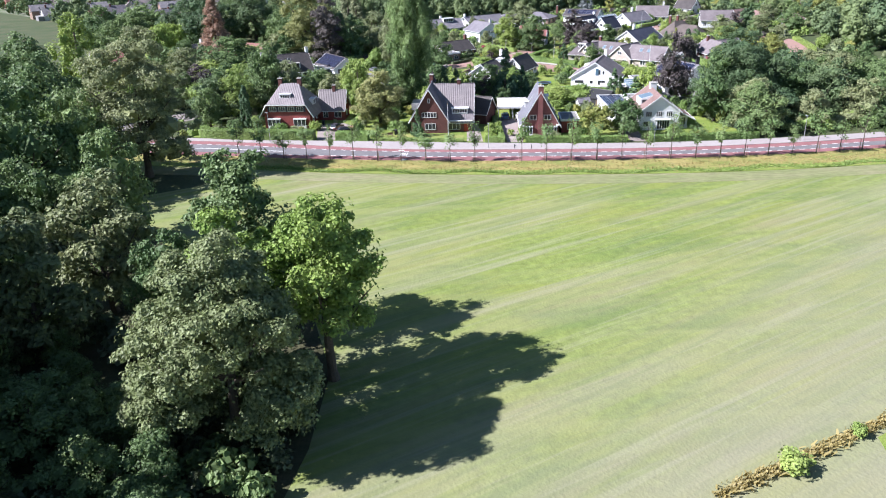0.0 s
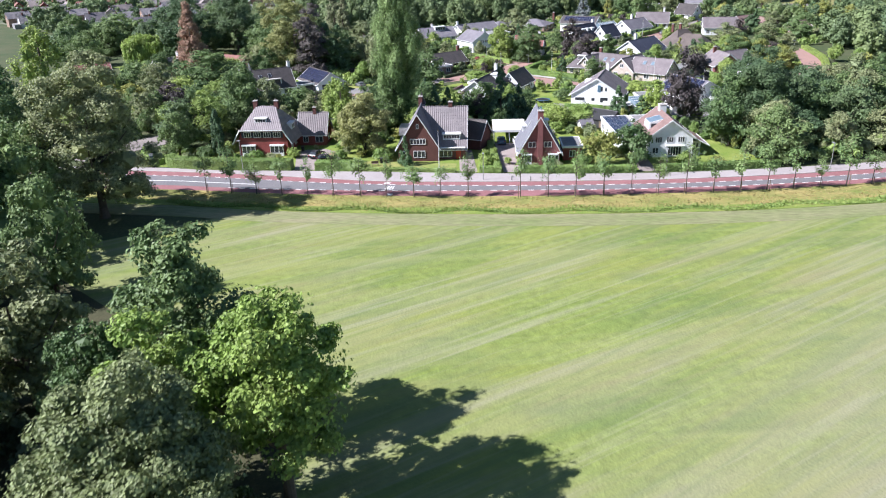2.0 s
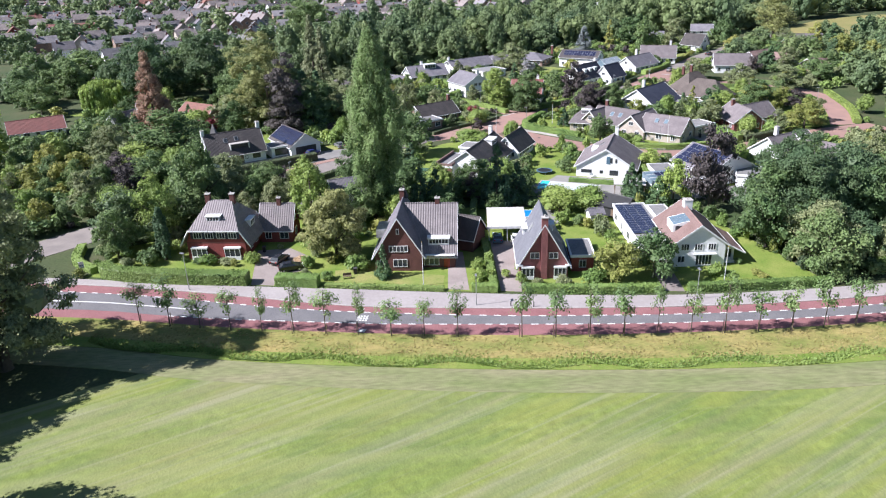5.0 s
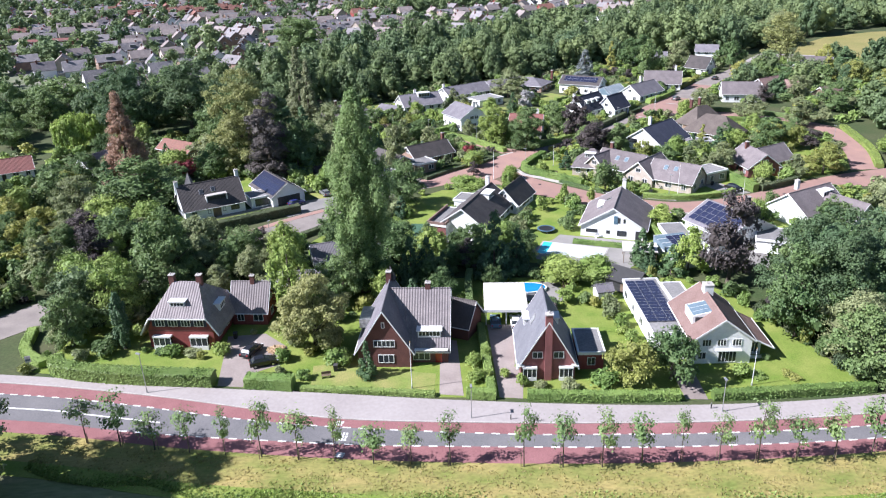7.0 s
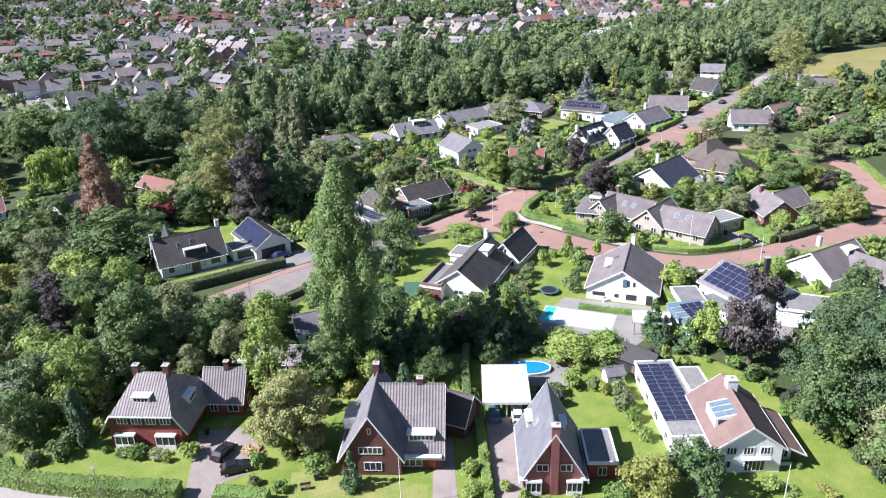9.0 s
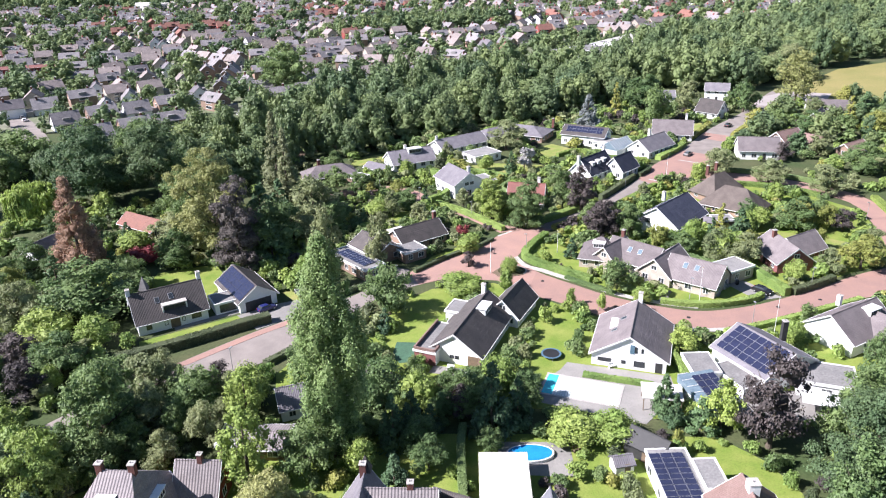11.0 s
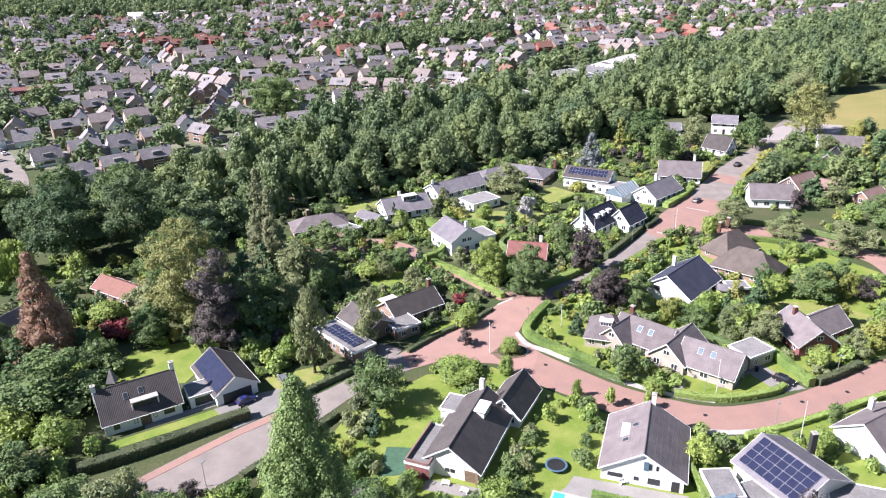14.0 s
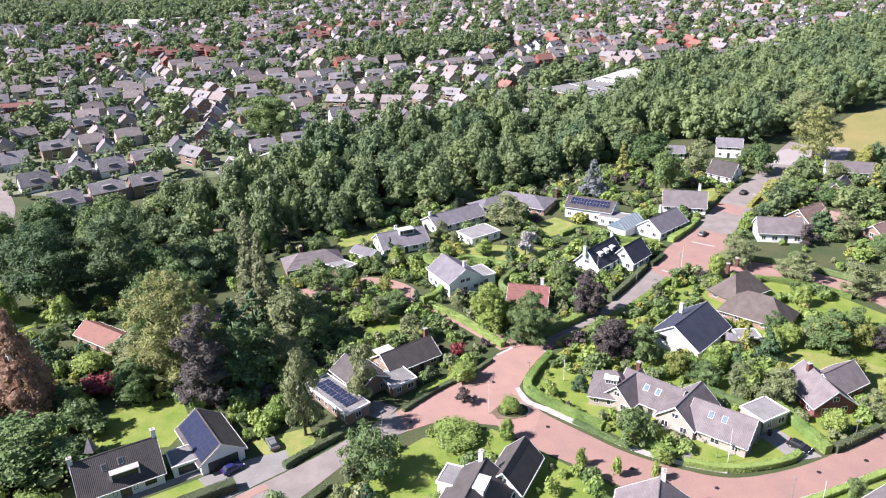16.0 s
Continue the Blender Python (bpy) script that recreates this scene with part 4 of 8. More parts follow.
def hedge(points, h, w, kind="hedge", label="clipped green hedge", size=0.24, dens=26, z=0.0):
    """A clipped hedge along a line: a closed body with leaves all over it."""
    line = resample(smooth(points, 1.0) if len(points) > 2 else [Vector(q) for q in points], max(2, int(sum((Vector(a) - Vector(b)).length for a, b in zip(points, points[1:])) / 1.2) + 1))
    rng = np.random.default_rng(int(abs(points[0][0] * 31 + points[0][1] * 17)))
    sv, sf, ps, ns = [], [], [], []
    for i, q in enumerate(line):
        d = (line[min(i + 1, len(line) - 1)] - line[max(i - 1, 0)]).normalized()
        s = Vector((-d.y, d.x))
        ww, hh = w / 2 * rng.uniform(0.86, 1.06), h * rng.uniform(0.93, 1.03)
        for u, zz in ((-1, 0.02), (-1, hh * 0.9), (-0.8, hh), (0.8, hh), (1, hh * 0.9), (1, 0.02)):
            sv.append((q.x + s.x * u * ww, q.y + s.y * u * ww, zz + z))
        if i:
            k = len(sv) - 12
            sf += [(k + j, k + j + 1, k + j + 7, k + j + 6) for j in range(5)]
            e = (q - line[i - 1]).length
            n = int(e * (2 * h + w) * dens)
            t, u = rng.uniform(0, 1, n), rng.uniform(0, 2 * h + w, n)
            side = np.where(u < h, -1, np.where(u < h + w, 0, 1))
            off = np.where(side == 0, u - h - w / 2, side * w / 2)
            zz = np.where(side == 0, h, np.where(side < 0, u, u - h - w))
            a = line[i - 1]
            ps.append(np.stack([a.x + (q.x - a.x) * t + s.x * off, a.y + (q.y - a.y) * t + s.y * off, np.maximum(zz, 0.06) + z], 1))
            ns.append(np.stack([s.x * side, s.y * side, np.where(side == 0, 1.0, 0.25)], 1))
    sf += [(0, 1, 2, 3, 4, 5), tuple(len(sv) - 1 - j for j in range(6))]
    p, nn = np.vstack(ps), np.vstack(ns).astype(float)
    quads = leaf_quads(rng, p, nn, size)
    ob = new("hedge", quads_mesh("hedge", p, quads, L[kind], (np.array(sv), sf)))
    for q in line[::2]:
        road_marks.append((q, w / 2))
    return tagged(ob, label, "hedge")


def mass(name, items, label):
    """Many small shrubs that nobody could count, as one object."""
    V, F, I, k, keys = [], [], [], 0, sorted({q[0] for q in items})
    for kind, x, y, h, w in items:
        if (kind, "low") not in shrub_meshes:
            shrub_meshes[(kind, "low")] = crown_mesh("low_shrub", 900 + len(kind), 2.0, 2.6, "bush", 8, 260, 0.34, L[kind], core=0.66)
        me = shrub_meshes[(kind, "low")]
        v = np.empty(len(me.vertices) * 3)
        me.vertices.foreach_get("co", v)
        t = x * 7.3 + y
        v = v.reshape(-1, 3) * [w / 2.6, w / 2.6, h / 2.0]
        V.append(np.stack([v[:, 0] * math.cos(t) - v[:, 1] * math.sin(t) + x, v[:, 0] * math.sin(t) + v[:, 1] * math.cos(t) + y, v[:, 2]], 1))
        fs = [tuple(i + k for i in p.vertices) for p in me.polygons]
        F += fs
        I += [keys.index(kind)] * len(fs)
        k += len(v)
    me = bpy.data.meshes.new(name)
    me.from_pydata(np.vstack(V).tolist(), [], F)
    for key in keys:
        me.materials.append(L[key])
    me.polygons.foreach_set("material_index", I)
    me.update()
    return tagged(new(name, me), label, "shrubs", kind="stuff")


# ---- first row of houses ----
def house_thing(x, y, ang, label):
    return thing("house", pose(x, y, 0, 0, 0, ang), label, "house")


def solid(*quads):
    return quads


# brick house with a steep hipped pantile roof, its side slopes sweeping low
def sweeping_house():
    h = house_thing(-36.4, 173.6, -5, "red brick house with a steep grey pantile hipped roof")
    block(-36.4, 174, 13, 11, -5), block(-27, 178, 9, 8, -5)
    w, d, e, low, top = 5.3, 4.6, 5.4, 2.6, 9.5
    part("wall", Shape().add([(-w, -d, 0), (w, -d, 0), (w, d, 0), (-w, d, 0), (-w, -d, 3.2), (w, -d, 3.2), (w, d, 3.2), (-w, d, 3.2), (-w + 1.0, -d, e), (w - 1.0, -d, e), (w - 1.0, d, e), (-w + 1.0, d, e)],
         [(0, 3, 2, 1), (0, 1, 5, 9, 8, 4), (2, 3, 7, 11, 10, 6), (1, 2, 6, 5), (3, 0, 4, 7), (5, 6, 10, 9), (7, 4, 8, 11), (8, 9, 10, 11)]), M["brick"], h, "dark red brick wall")
    rx, fx, sx, o = 2.1, w - 0.75, w + 1.1, 0.55
    top_pts = [(-rx, 0.3, top), (rx, 0.3, top)]
    front = [(-fx, -d - o, e + 0.15), (fx, -d - o, e + 0.15)]
    back = [(-fx, d + o, e + 0.15), (fx, d + o, e + 0.15)]
    lowp = [(-sx, -d - o, low), (sx, -d - o, low), (-sx, d + o, low), (sx, d + o, low)]
    p = top_pts + front + back + lowp
    q = [(a, b, c - 0.24) for a, b, c in p]
    f = [(0, 2, 3, 1), (1, 5, 4, 0), (1, 3, 7, 9, 5), (0, 4, 8, 6, 2)]
    rim = [2, 3, 7, 9, 5, 4, 8, 6]
    faces = f + [tuple(i + 10 for i in reversed(k)) for k in f] + [(a, b, b + 10, a + 10) for a, b in zip(rim, rim[1:] + rim[:1])]
    for nm, fa in (("roof", faces),):
        part(nm, Shape().add(p + q, fa), M["roof_pan"], h, "weathered grey pantile roof")
    for a, b in ((2, 6), (3, 7), (4, 8), (5, 9)):
        part("bargeboard", Shape().tube(p[a], p[b], 0.13, 0.13, 4), M["trim"], h)
    part("gutter", Shape().box(-fx, -d - o - 0.16, e - 0.04, fx, -d - o - 0.01, e + 0.13), M["trim"], h)
    for i in range(4):
        window(h, pose(-3.15 + 2.1 * i, -d, e - 1.55), 1.55, 1.2, bars=2)
    for i in range(5):
        part("wall_panel", Shape().box(-0.24, -0.05, 0, 0.24, -0.004, 1.2), M["roof_slate"], h, "dark boarded panel between windows", at=pose(-4.2 + 2.1 * i, -d, e - 1.55))
    for x in (-3.0, 3.0):
        bay = part("bay_window", Shape().box(-1.45, -0.7, 0, 1.45, 0.05, 0.75), M["trim"], h, at=pose(x, -d - 0.02, 0))
        part("bay_roof", Shape().box(-1.5, -0.75, 2.15, 1.5, 0.05, 2.4), M["trim"], bay)
        part("pane", Shape().box(-1.36, -0.62, 0.75, 1.36, 0.03, 2.15), M["glass"], bay)
        for k in range(4):
            part("mullion", cached("mullion_wide", lambda: Shape().box(-0.04, -0.68, 0.752, 0.04, -0.61, 2.148).mesh("mullion", M["trim"])), None, bay, at=pose(-1.38 + 0.92 * k, 0, 0))
    part("soldier_course", Shape().box(-w - 0.02, -d - 0.04, 3.05, w + 0.02, -d - 0.002, 3.18), M["brick_dark"], h)
    dm = part("dormer", Shape().box(-1.25, -1.2, 0, 1.25, 1.6, 0.95), M["trim"], h, "white flat dormer", at=pose(-0.4, -2.2, 6.6))
    part("dormer_roof", Shape().box(-1.4, -1.4, 0.952, 1.4, 1.6, 1.1), M["trim"], dm)
    window(h, pose(-0.4, -3.4, 6.72), 2.2, 0.75, bars=3)
    dm = part("dormer", Shape().box(-1.6, -1.2, 0, 1.2, 1.2, 1.2), M["trim"], h, "white side dormer", at=pose(4.1, 0.6, 4.6))
    part("dormer_roof", Shape().box(-1.6, -1.35, 1.202, 1.4, 1.35, 1.34), M["trim"], dm)
    window(h, pose(5.3, 0.6, 4.75, 0, 0, 90), 2.1, 0.95, bars=2)
    for x in (-2.3, 2.2):
        chimney(h, pose(x, 0.5, 0), 8.6, 10.5, 0.85, M["brick_dark"])
    for y in (-1.5, 1.6):
        window(h, pose(w, y, 0.9, 0, 0, 90), 1.3, 1.3)
    wing = gable(h, pose(8.6, 6.0, 0, 0, 0, 0), 6.0, 5.8, 3.0, 6.8, M["brick"], M["roof_pan"], sides=(1, 0))
    chimney(h, pose(8.9, 6.0, 0), 6.0, 7.8, 0.7, M["brick_dark"])


def cross_gable_house():
    h = house_thing(-0.4, 166.6, -4, "brown brick house with a steep cross-gabled grey tile roof")
    block(0, 167, 15, 13, -4)
    e, r = 3.3, 9.7
    gable(h, pose(-3.2, 0.0, 0, 0, 0, 90), 11.8, 8.0, e, r, M["brick_dark"], M["roof_grey"], 0.5, auto=False)
    wing = gable(h, pose(1.6, 2.0, 0), 9.2, 13.2, 2.6, 9.4, M["brick_dark"], M["roof_pan"], 0.45, auto=False)
    f = -5.92
    window(h, pose(-3.2, f, 3.5), 3.2, 1.15, bars=4)
    window(h, pose(-3.0, f, 0.8), 2.4, 1.4, bars=2)
    window(h, pose(-5.9, f, 0.9), 1.0, 1.3)
    window(h, pose(-3.2, f, 6.7), 0.5, 0.95, bars=0)
    dm = part("dormer", Shape().box(-1.75, 0, -0.6, 1.75, 2.4, 1.1), M["trim"], h, "white dormer with a row of small panes", at=pose(3.4, -3.5, 3.8))
    part("dormer_roof", Shape().box(-1.95, -0.3, 1.102, 1.95, 2.4, 1.26), M["trim"], dm)
    window(h, pose(3.4, -3.5, 3.95), 3.3, 0.9, bars=5)
    part("porch_roof", Shape().box(0.2, -0.5, 2.52, 5.4, 0.2, 2.64), M["trim"], h, "white boarded eaves over the porch", at=pose(0.8, -5.0, 0))
    window(h, pose(2.2, -4.6, 0.5), 2.6, 1.8, bars=2)
    part("door", Shape().box(-0.5, -0.05, 0, 0.5, 0.04, 2.1), M["car_red"], h, "red front door", at=pose(4.8, -4.6, 0.05))
    chimney(h, pose(-3.4, 4.8, 0), 8.6, 10.9, 0.8, M["brick_dark"])
    chimney(h, pose(3.0, 2.2, 0), 8.7, 10.2, 0.8, M["brick_dark"])
    part("spire", Shape().add([(-0.8, -0.8, 0), (0.8, -0.8, 0), (0.8, 0.8, 0), (-0.8, 0.8, 0), (0, 0, 2.4)], [(0, 1, 4), (1, 2, 4), (2, 3, 4), (3, 0, 4), (3, 2, 1, 0)]), M["roof_dark"], h, at=pose(-3.2, 5.6, 9.3))
    gable(h, pose(8.0, 5.4, 0, 0, 0, -22), 4.6, 5.6, 2.8, 5.8, M["brick_dark"], M["roof_dark"], auto=False)
    for y in (0.5, 4.5):
        window(h, pose(-7.2, y, 0.9, 0, 0, -90), 1.3, 1.3)
    s = Shape().box(-1.3, -2.2, 0, 1.2, 2.2, 1.5)
    part("side_dormer", s, M["alu"], h, "lead-clad side dormer", at=pose(-6.2, 0.8, 4.2))
    window(h, pose(-7.5, 0.8, 4.5, 0, 0, -90), 2.6, 1.0, bars=3)


def brick_gable_house():
    h = house_thing(20.0, 161.6, -3, "red-brown brick house with a steep dark grey gabled roof")
    block(20.2, 161.6, 9, 13, -3), block(26.5, 161.4, 5, 8, -3)
    w = gable(h, pose(0, 0, 0, 0, 0, 90), 11.0, 7.8, 2.9, 9.6, M["brick_plum"], M["roof_blue"], 0.5, auto=False)
    f = -5.5
    for x in (-1.5, 1.5):
        window(h, pose(x, f, 3.5), 1.5, 1.1, bars=1)
        part("brick_band", Shape().box(-0.85, -0.03, 0, 0.85, -0.002, 0.12), M["brick_dark"], h, at=pose(x, f, 4.75))
    for x in (-2.6, 2.6):
        bay = part("bay_window", Shape().box(-1.0, -0.5, 0, 1.0, 0.04, 0.6), M["trim"], h, at=pose(x, f, 0))
        part("bay_roof", Shape().box(-1.05, -0.55, 2.0, 1.05, 0.04, 2.25), M["trim"], bay)
        part("pane", Shape().box(-0.92, -0.43, 0.6, 0.92, 0.03, 2.0), M["glass"], bay)
        for k in range(4):
            part("mullion", cached("mullion_small", lambda: Shape().box(-0.04, -0.49, 0.602, 0.04, -0.42, 1.998).mesh("mullion", M["trim"])), None, bay, at=pose(-0.94 + 0.627 * k, 0, 0))
    for x in (-3.9, 3.9):
        part("eaves_box", Shape().box(-0.5, -0.1, 0, 0.5, 0.6, 0.16), M["trim"], h, at=pose(x, f - 0.4, 2.35))
    ch = part("chimney", Shape().box(-0.5, -0.45, 0, 0.5, 0.35, 10.6), M["brick_plum"], h, "tall brick chimney up the gable", at=pose(0, f, 0))
    part("chimney_cap", Shape().box(-0.6, -0.55, 10.6, 0.6, 0.45, 10.75).tube((0, 0, 10.75), (0, 0, 11.1), 0.14, 0.12), M["kerb"], ch)
    a = pose(0, 0, 0, 0, 0, 90)
    skylight(h, a, w, -1, 0.5, 0.45, 1.0, 1.4, M["alu"])
    dormer(h, a, w, 1, -0.4, 0.45, 1.8, 1.1, 1.6)
    dormer(h, a, w, -1, 3.2, 0.75, 2.4, 1.2, 1.8)
    window(h, pose(3.9, 1.5, 0.9, 0, 0, 90), 1.4, 1.3)
    part("weather_vane", Shape().tube((0, 5.4, 9.5), (0, 5.4, 10.6), 0.05, 0.03, 6).box(-0.3, 5.37, 10.3, 0.35, 5.43, 10.5), M["black"], h)
    gable(h, pose(6.6, 0.4, 0), 3.6, 6.8, 2.9, 3.0, M["brick"], M["flat_roof"], kind="flat", sides=(1, 0), ends=(0, 1))


def carport():
    t = thing("carport", pose(15.6, 177.6, 0, 0, 0, -3), "open carport with a flat pale roof on posts", "carport")
    block(15.6, 177.6, 8, 12, -3)
    part("roof", Shape().box(-3.6, -5.2, 2.75, 3.6, 5.2, 2.95), M["flat_white"], t)
    part("fascia", Shape().box(-3.7, -5.32, 2.55, 3.7, -5.2, 3.0), M["trim"], t)
    for x in (-3.3, 0, 3.3):
        for y in (-4.9, 0, 4.9):
            part("post", cached("carport_post", lambda: Shape().box(-0.08, -0.08, 0, 0.08, 0.08, 2.75).mesh("post", M["trim"])), None, t, at=pose(x, y, 0))
    part("back_wall", Shape().box(-3.6, 5.0, 0, 3.6, 5.18, 2.7), M["wood"], t)


def white_gable_house():
    h = house_thing(45.6, 164.6, -2, "white rendered house with brown tile roof and flat solar annexe")
    block(46, 165, 12, 14, -2), block(39.5, 172, 8, 20, -2), block(52, 164, 6, 8, -2)
    w = gable(h, pose(0.3, 0, 0, 0, 0, 90), 12.0, 8.6, 4.3, 7.5, M["white"], M["roof_mauve"], 0.5, auto=False)
    f = -6.0
    for i in range(3):
        window(h, pose(-2.0 + 2.2 * i, f, 2.95), 1.35, 1.2, bars=2)
    window(h, pose(1.2, f, 0.25), 2.7, 1.95, bars=4, name="garden_door")
    window(h, pose(-2.5, f, 0.8), 1.2, 1.2)
    part("balcony_ledge", Shape().box(-1.9, -0.5, 0, 1.9, 0, 0.14), M["trim"], h, at=pose(1.2, f - 0.02, 2.3))
    a = pose(0.3, 0, 0, 0, 0, 90)
    # lean-to on the east with its low slope
    part("porch_wall", Shape().box(4.6, -3.6, 0, 7.0, 3.0, 2.5), M["white"], h)
    s = Shape().add([(4.3, -5.2, 4.05), (8.3, -5.2, 2.0), (8.3, 4.2, 2.0), (4.3, 4.2, 4.05), (4.3, -5.2, 3.85), (8.3, -5.2, 1.8), (8.3, 4.2, 1.8), (4.3, 4.2, 3.85)], [(0, 1, 2, 3), (7, 6, 5, 4), (0, 4, 5, 1), (1, 5, 6, 2), (2, 6, 7, 3), (3, 7, 4, 0)])
    part("porch_roof", s, M["roof_mauve"], h)
    part("bargeboard", Shape().tube((4.3, -5.25, 4.0), (8.3, -5.25, 1.95), 0.14, 0.14, 4).tube((8.32, -5.2, 1.95), (8.32, 4.2, 1.95), 0.12, 0.12, 4), M["trim"], h)
    window(h, pose(5.8, -3.62, 0.5), 1.6, 1.7, bars=2)
    part("porch_wall_low", Shape().box(4.6, -4.8, 0, 7.8, -4.55, 0.5), M["trim"], h)
    # roof terrace cut into the west slope
    dm = part("roof_dormer", Shape().add([(-3.3, -2.6, 4.0), (0.1, -2.6, 4.0), (0.1, 1.2, 4.0), (-3.3, 1.2, 4.0), (-3.3, -2.6, 6.2), (0.1, -2.6, 7.0), (0.1, 1.2, 7.0), (-3.3, 1.2, 6.2)], [(3, 2, 1, 0), (4, 5, 6, 7), (0, 1, 5, 4), (1, 2, 6, 5), (2, 3, 7, 6), (3, 0, 4, 7)]), M["white"], h, "white roof dormer with a glazed top")
    for i in range(3):
        part("roof_glazing", cached("dormer_glazing", lambda: Shape().add([(-3.2, 0, 6.28), (0.0, 0, 7.03), (0.0, 1.05, 7.03), (-3.2, 1.05, 6.28), (-3.2, 0, 6.2), (0.0, 0, 6.95), (0.0, 1.05, 6.95), (-3.2, 1.05, 6.2)], [(0, 1, 2, 3), (7, 6, 5, 4), (0, 4, 5, 1), (1, 5, 6, 2), (2, 6, 7, 3), (3, 7, 4, 0)]).mesh("roof_glazing", M["conservatory"])), None, dm, "pale roof glazing", at=pose(0, -2.45 + 1.18 * i, 0))
    part("pane", Shape().box(-2.9, -2.66, 5.0, -0.6, -2.602, 6.0), M["glass"], dm)
    chimney(h, pose(0.6, 3.4, 0), 6.6, 8.5, 1.4, M["trim"])
    # flat annexe with solar panels
    gable(h, pose(-6.2, 7.4, 0, 0, 0, 92), 19.0, 5.6, 3.1, 3.2, M["white"], M["flat_roof"], kind="flat", sides=(0, 1), stepx=4)
    panels(h, pose(-6.6, 8.6, 3.24, 0, 0, 2), 3, 13, 1.62, 1.06, 0.07)
    gable(h, pose(-2.0, 10.6, 0, 0, 0, 92), 6.0, 3.0, 3.9, 4.0, M["white"], M["flat_roof"], kind="flat", auto=False)
    gable(h, pose(-4.6, -1.6, 0, 0, 0, 92), 6.0, 3.6, 2.7, 2.8, M["white"], M["flat_roof"], kind="flat", sides=(0, 1), ends=(1, 0))


sweeping_house()
cross_gable_house()
brick_gable_house()
carport()
white_gable_house()


# ---- houses behind: each is a list of blocks (x, y, length, width, turn, eaves, ridge, shape) in metres of the place ----
def villa(label, wall, roof, blocks, rows=1, chim=(), door=True, over=0.5, stepx=3.0, plain=()):
    x0, y0 = blocks[0][:2]
    h = house_thing(x0, y0, 0, label)
    out = []
    for i, (x, y, ln, wd, ang, e, r, kind) in enumerate(blocks):
        at = pose(x - x0, y - y0, 0, 0, 0, ang)
        block(x, y, ln + 1, wd + 1, ang)
        w = gable(h, at, ln, wd, e, r, wall, M["flat_roof"] if kind == "flat" else roof, over, kind=kind, rows=2 if e > 4.6 else 1, door=door and i == 0, stepx=stepx, auto=i not in plain)
        out.append((at, w))
    for x, y, z0, z1 in chim:
        chimney(h, pose(x - x0, y - y0, 0, 0, 0, blocks[0][4]), z0, z1, 0.8, M["trim"] if wall == M["white"] else M["brick_dark"])
    return h, out


def wall_window(h, block_, face, u, z, w, hh, bars=1, frame_mat=None):
    """A window on one wall of a block; face: f front, b back, w and e the gable ends."""
    at, (ln, wd, e, r) = block_
    m = {"f": pose(u, -wd / 2, z), "b": pose(-u, wd / 2, z, 0, 0, 180), "w": pose(-ln / 2, -u, z, 0, 0, -90), "e": pose(ln / 2, u, z, 0, 0, 90)}[face]
    window(h, at @ m, w, hh, bars=bars, frame_mat=frame_mat)


def wall_door(h, block_, face, u, w, hh, material, label):
    at, (ln, wd, e, r) = block_
    m = {"f": pose(u, -wd / 2, 0.04), "b": pose(-u, wd / 2, 0.04, 0, 0, 180), "w": pose(-ln / 2, -u, 0.04, 0, 0, -90), "e": pose(ln / 2, u, 0.04, 0, 0, 90)}[face]
    part("door", Shape().box(-w / 2, -0.07, 0, w / 2, 0.04, hh), material, h, label, at=at @ m)


# white house with dark roof, link and double garage
h, b = villa("white house with a dark tiled roof and white chimneys", M["white"], M["roof_dark"], [(-49.6, 234.4, 14.0, 9.0, 29, 3.0, 7.6, "gable"), (-38.6, 238.6, 6.0, 5.0, 29, 2.6, 2.7, "flat")], chim=[(-56.0, 231.0, 5.5, 8.6), (-43.6, 238.0, 6.0, 9.0)], plain=(0, 1))
for u, z, w, hh, n in ((-4.9, 0.9, 1.1, 1.1, 0), (4.6, 0.9, 2.0, 1.2, 2), (-1.5, 1.0, 0.7, 1.0, 0), (2.0, 1.0, 0.7, 1.0, 0)):
    wall_window(h, b[0], "f", u, z, w, hh, n, M["door"])
wall_door(h, b[0], "f", 0.3, 1.9, 2.2, M["wood"], "dark wooden double front door")
wall_window(h, b[0], "w", 1.6, 0.9, 1.6, 1.3, 1), wall_window(h, b[0], "w", -1.6, 0.9, 1.6, 1.3, 1), wall_window(h, b[0], "w", 0, 3.4, 1.3, 1.2, 1)
wall_window(h, b[1], "f", 0, 0.4, 4.2, 1.9, 3, M["door"])
part("porch_wall", Shape().box(-2.7, -0.5, 0, 2.9, 0.0, 2.75), M["white"], h, "white projecting entrance bay", at=b[0][0] @ pose(0.3, -4.5, 0) @ pose(0, 0.46, 0))
dm = part("dormer", Shape().box(-2.2, -0.2, -0.4, 2.2, 2.4, 1.05), M["door"], h, "wide dark glazed dormer with a white flat roof", at=b[0][0] @ pose(0.8, -3.3, 3.9))
part("dormer_roof", Shape().box(-2.5, -0.7, 1.06, 2.5, 2.6, 1.24), M["kerb"], dm)
for u in (-2.35, 2.35):
    part("dormer_cheek", Shape().box(u - 0.12, -0.6, -0.5, u + 0.12, 2.0, 1.05), M["trim"], dm)
window(h, b[0][0] @ pose(0.8, -3.52, 3.85), 4.0, 0.95, bars=3, frame_mat=M["door"])
skylight(h, *b[0], 1, -2.2, 0.4, 0.8, 1.1), skylight(h, *b[0], 1, 0.6, 0.36, 0.8, 1.1)
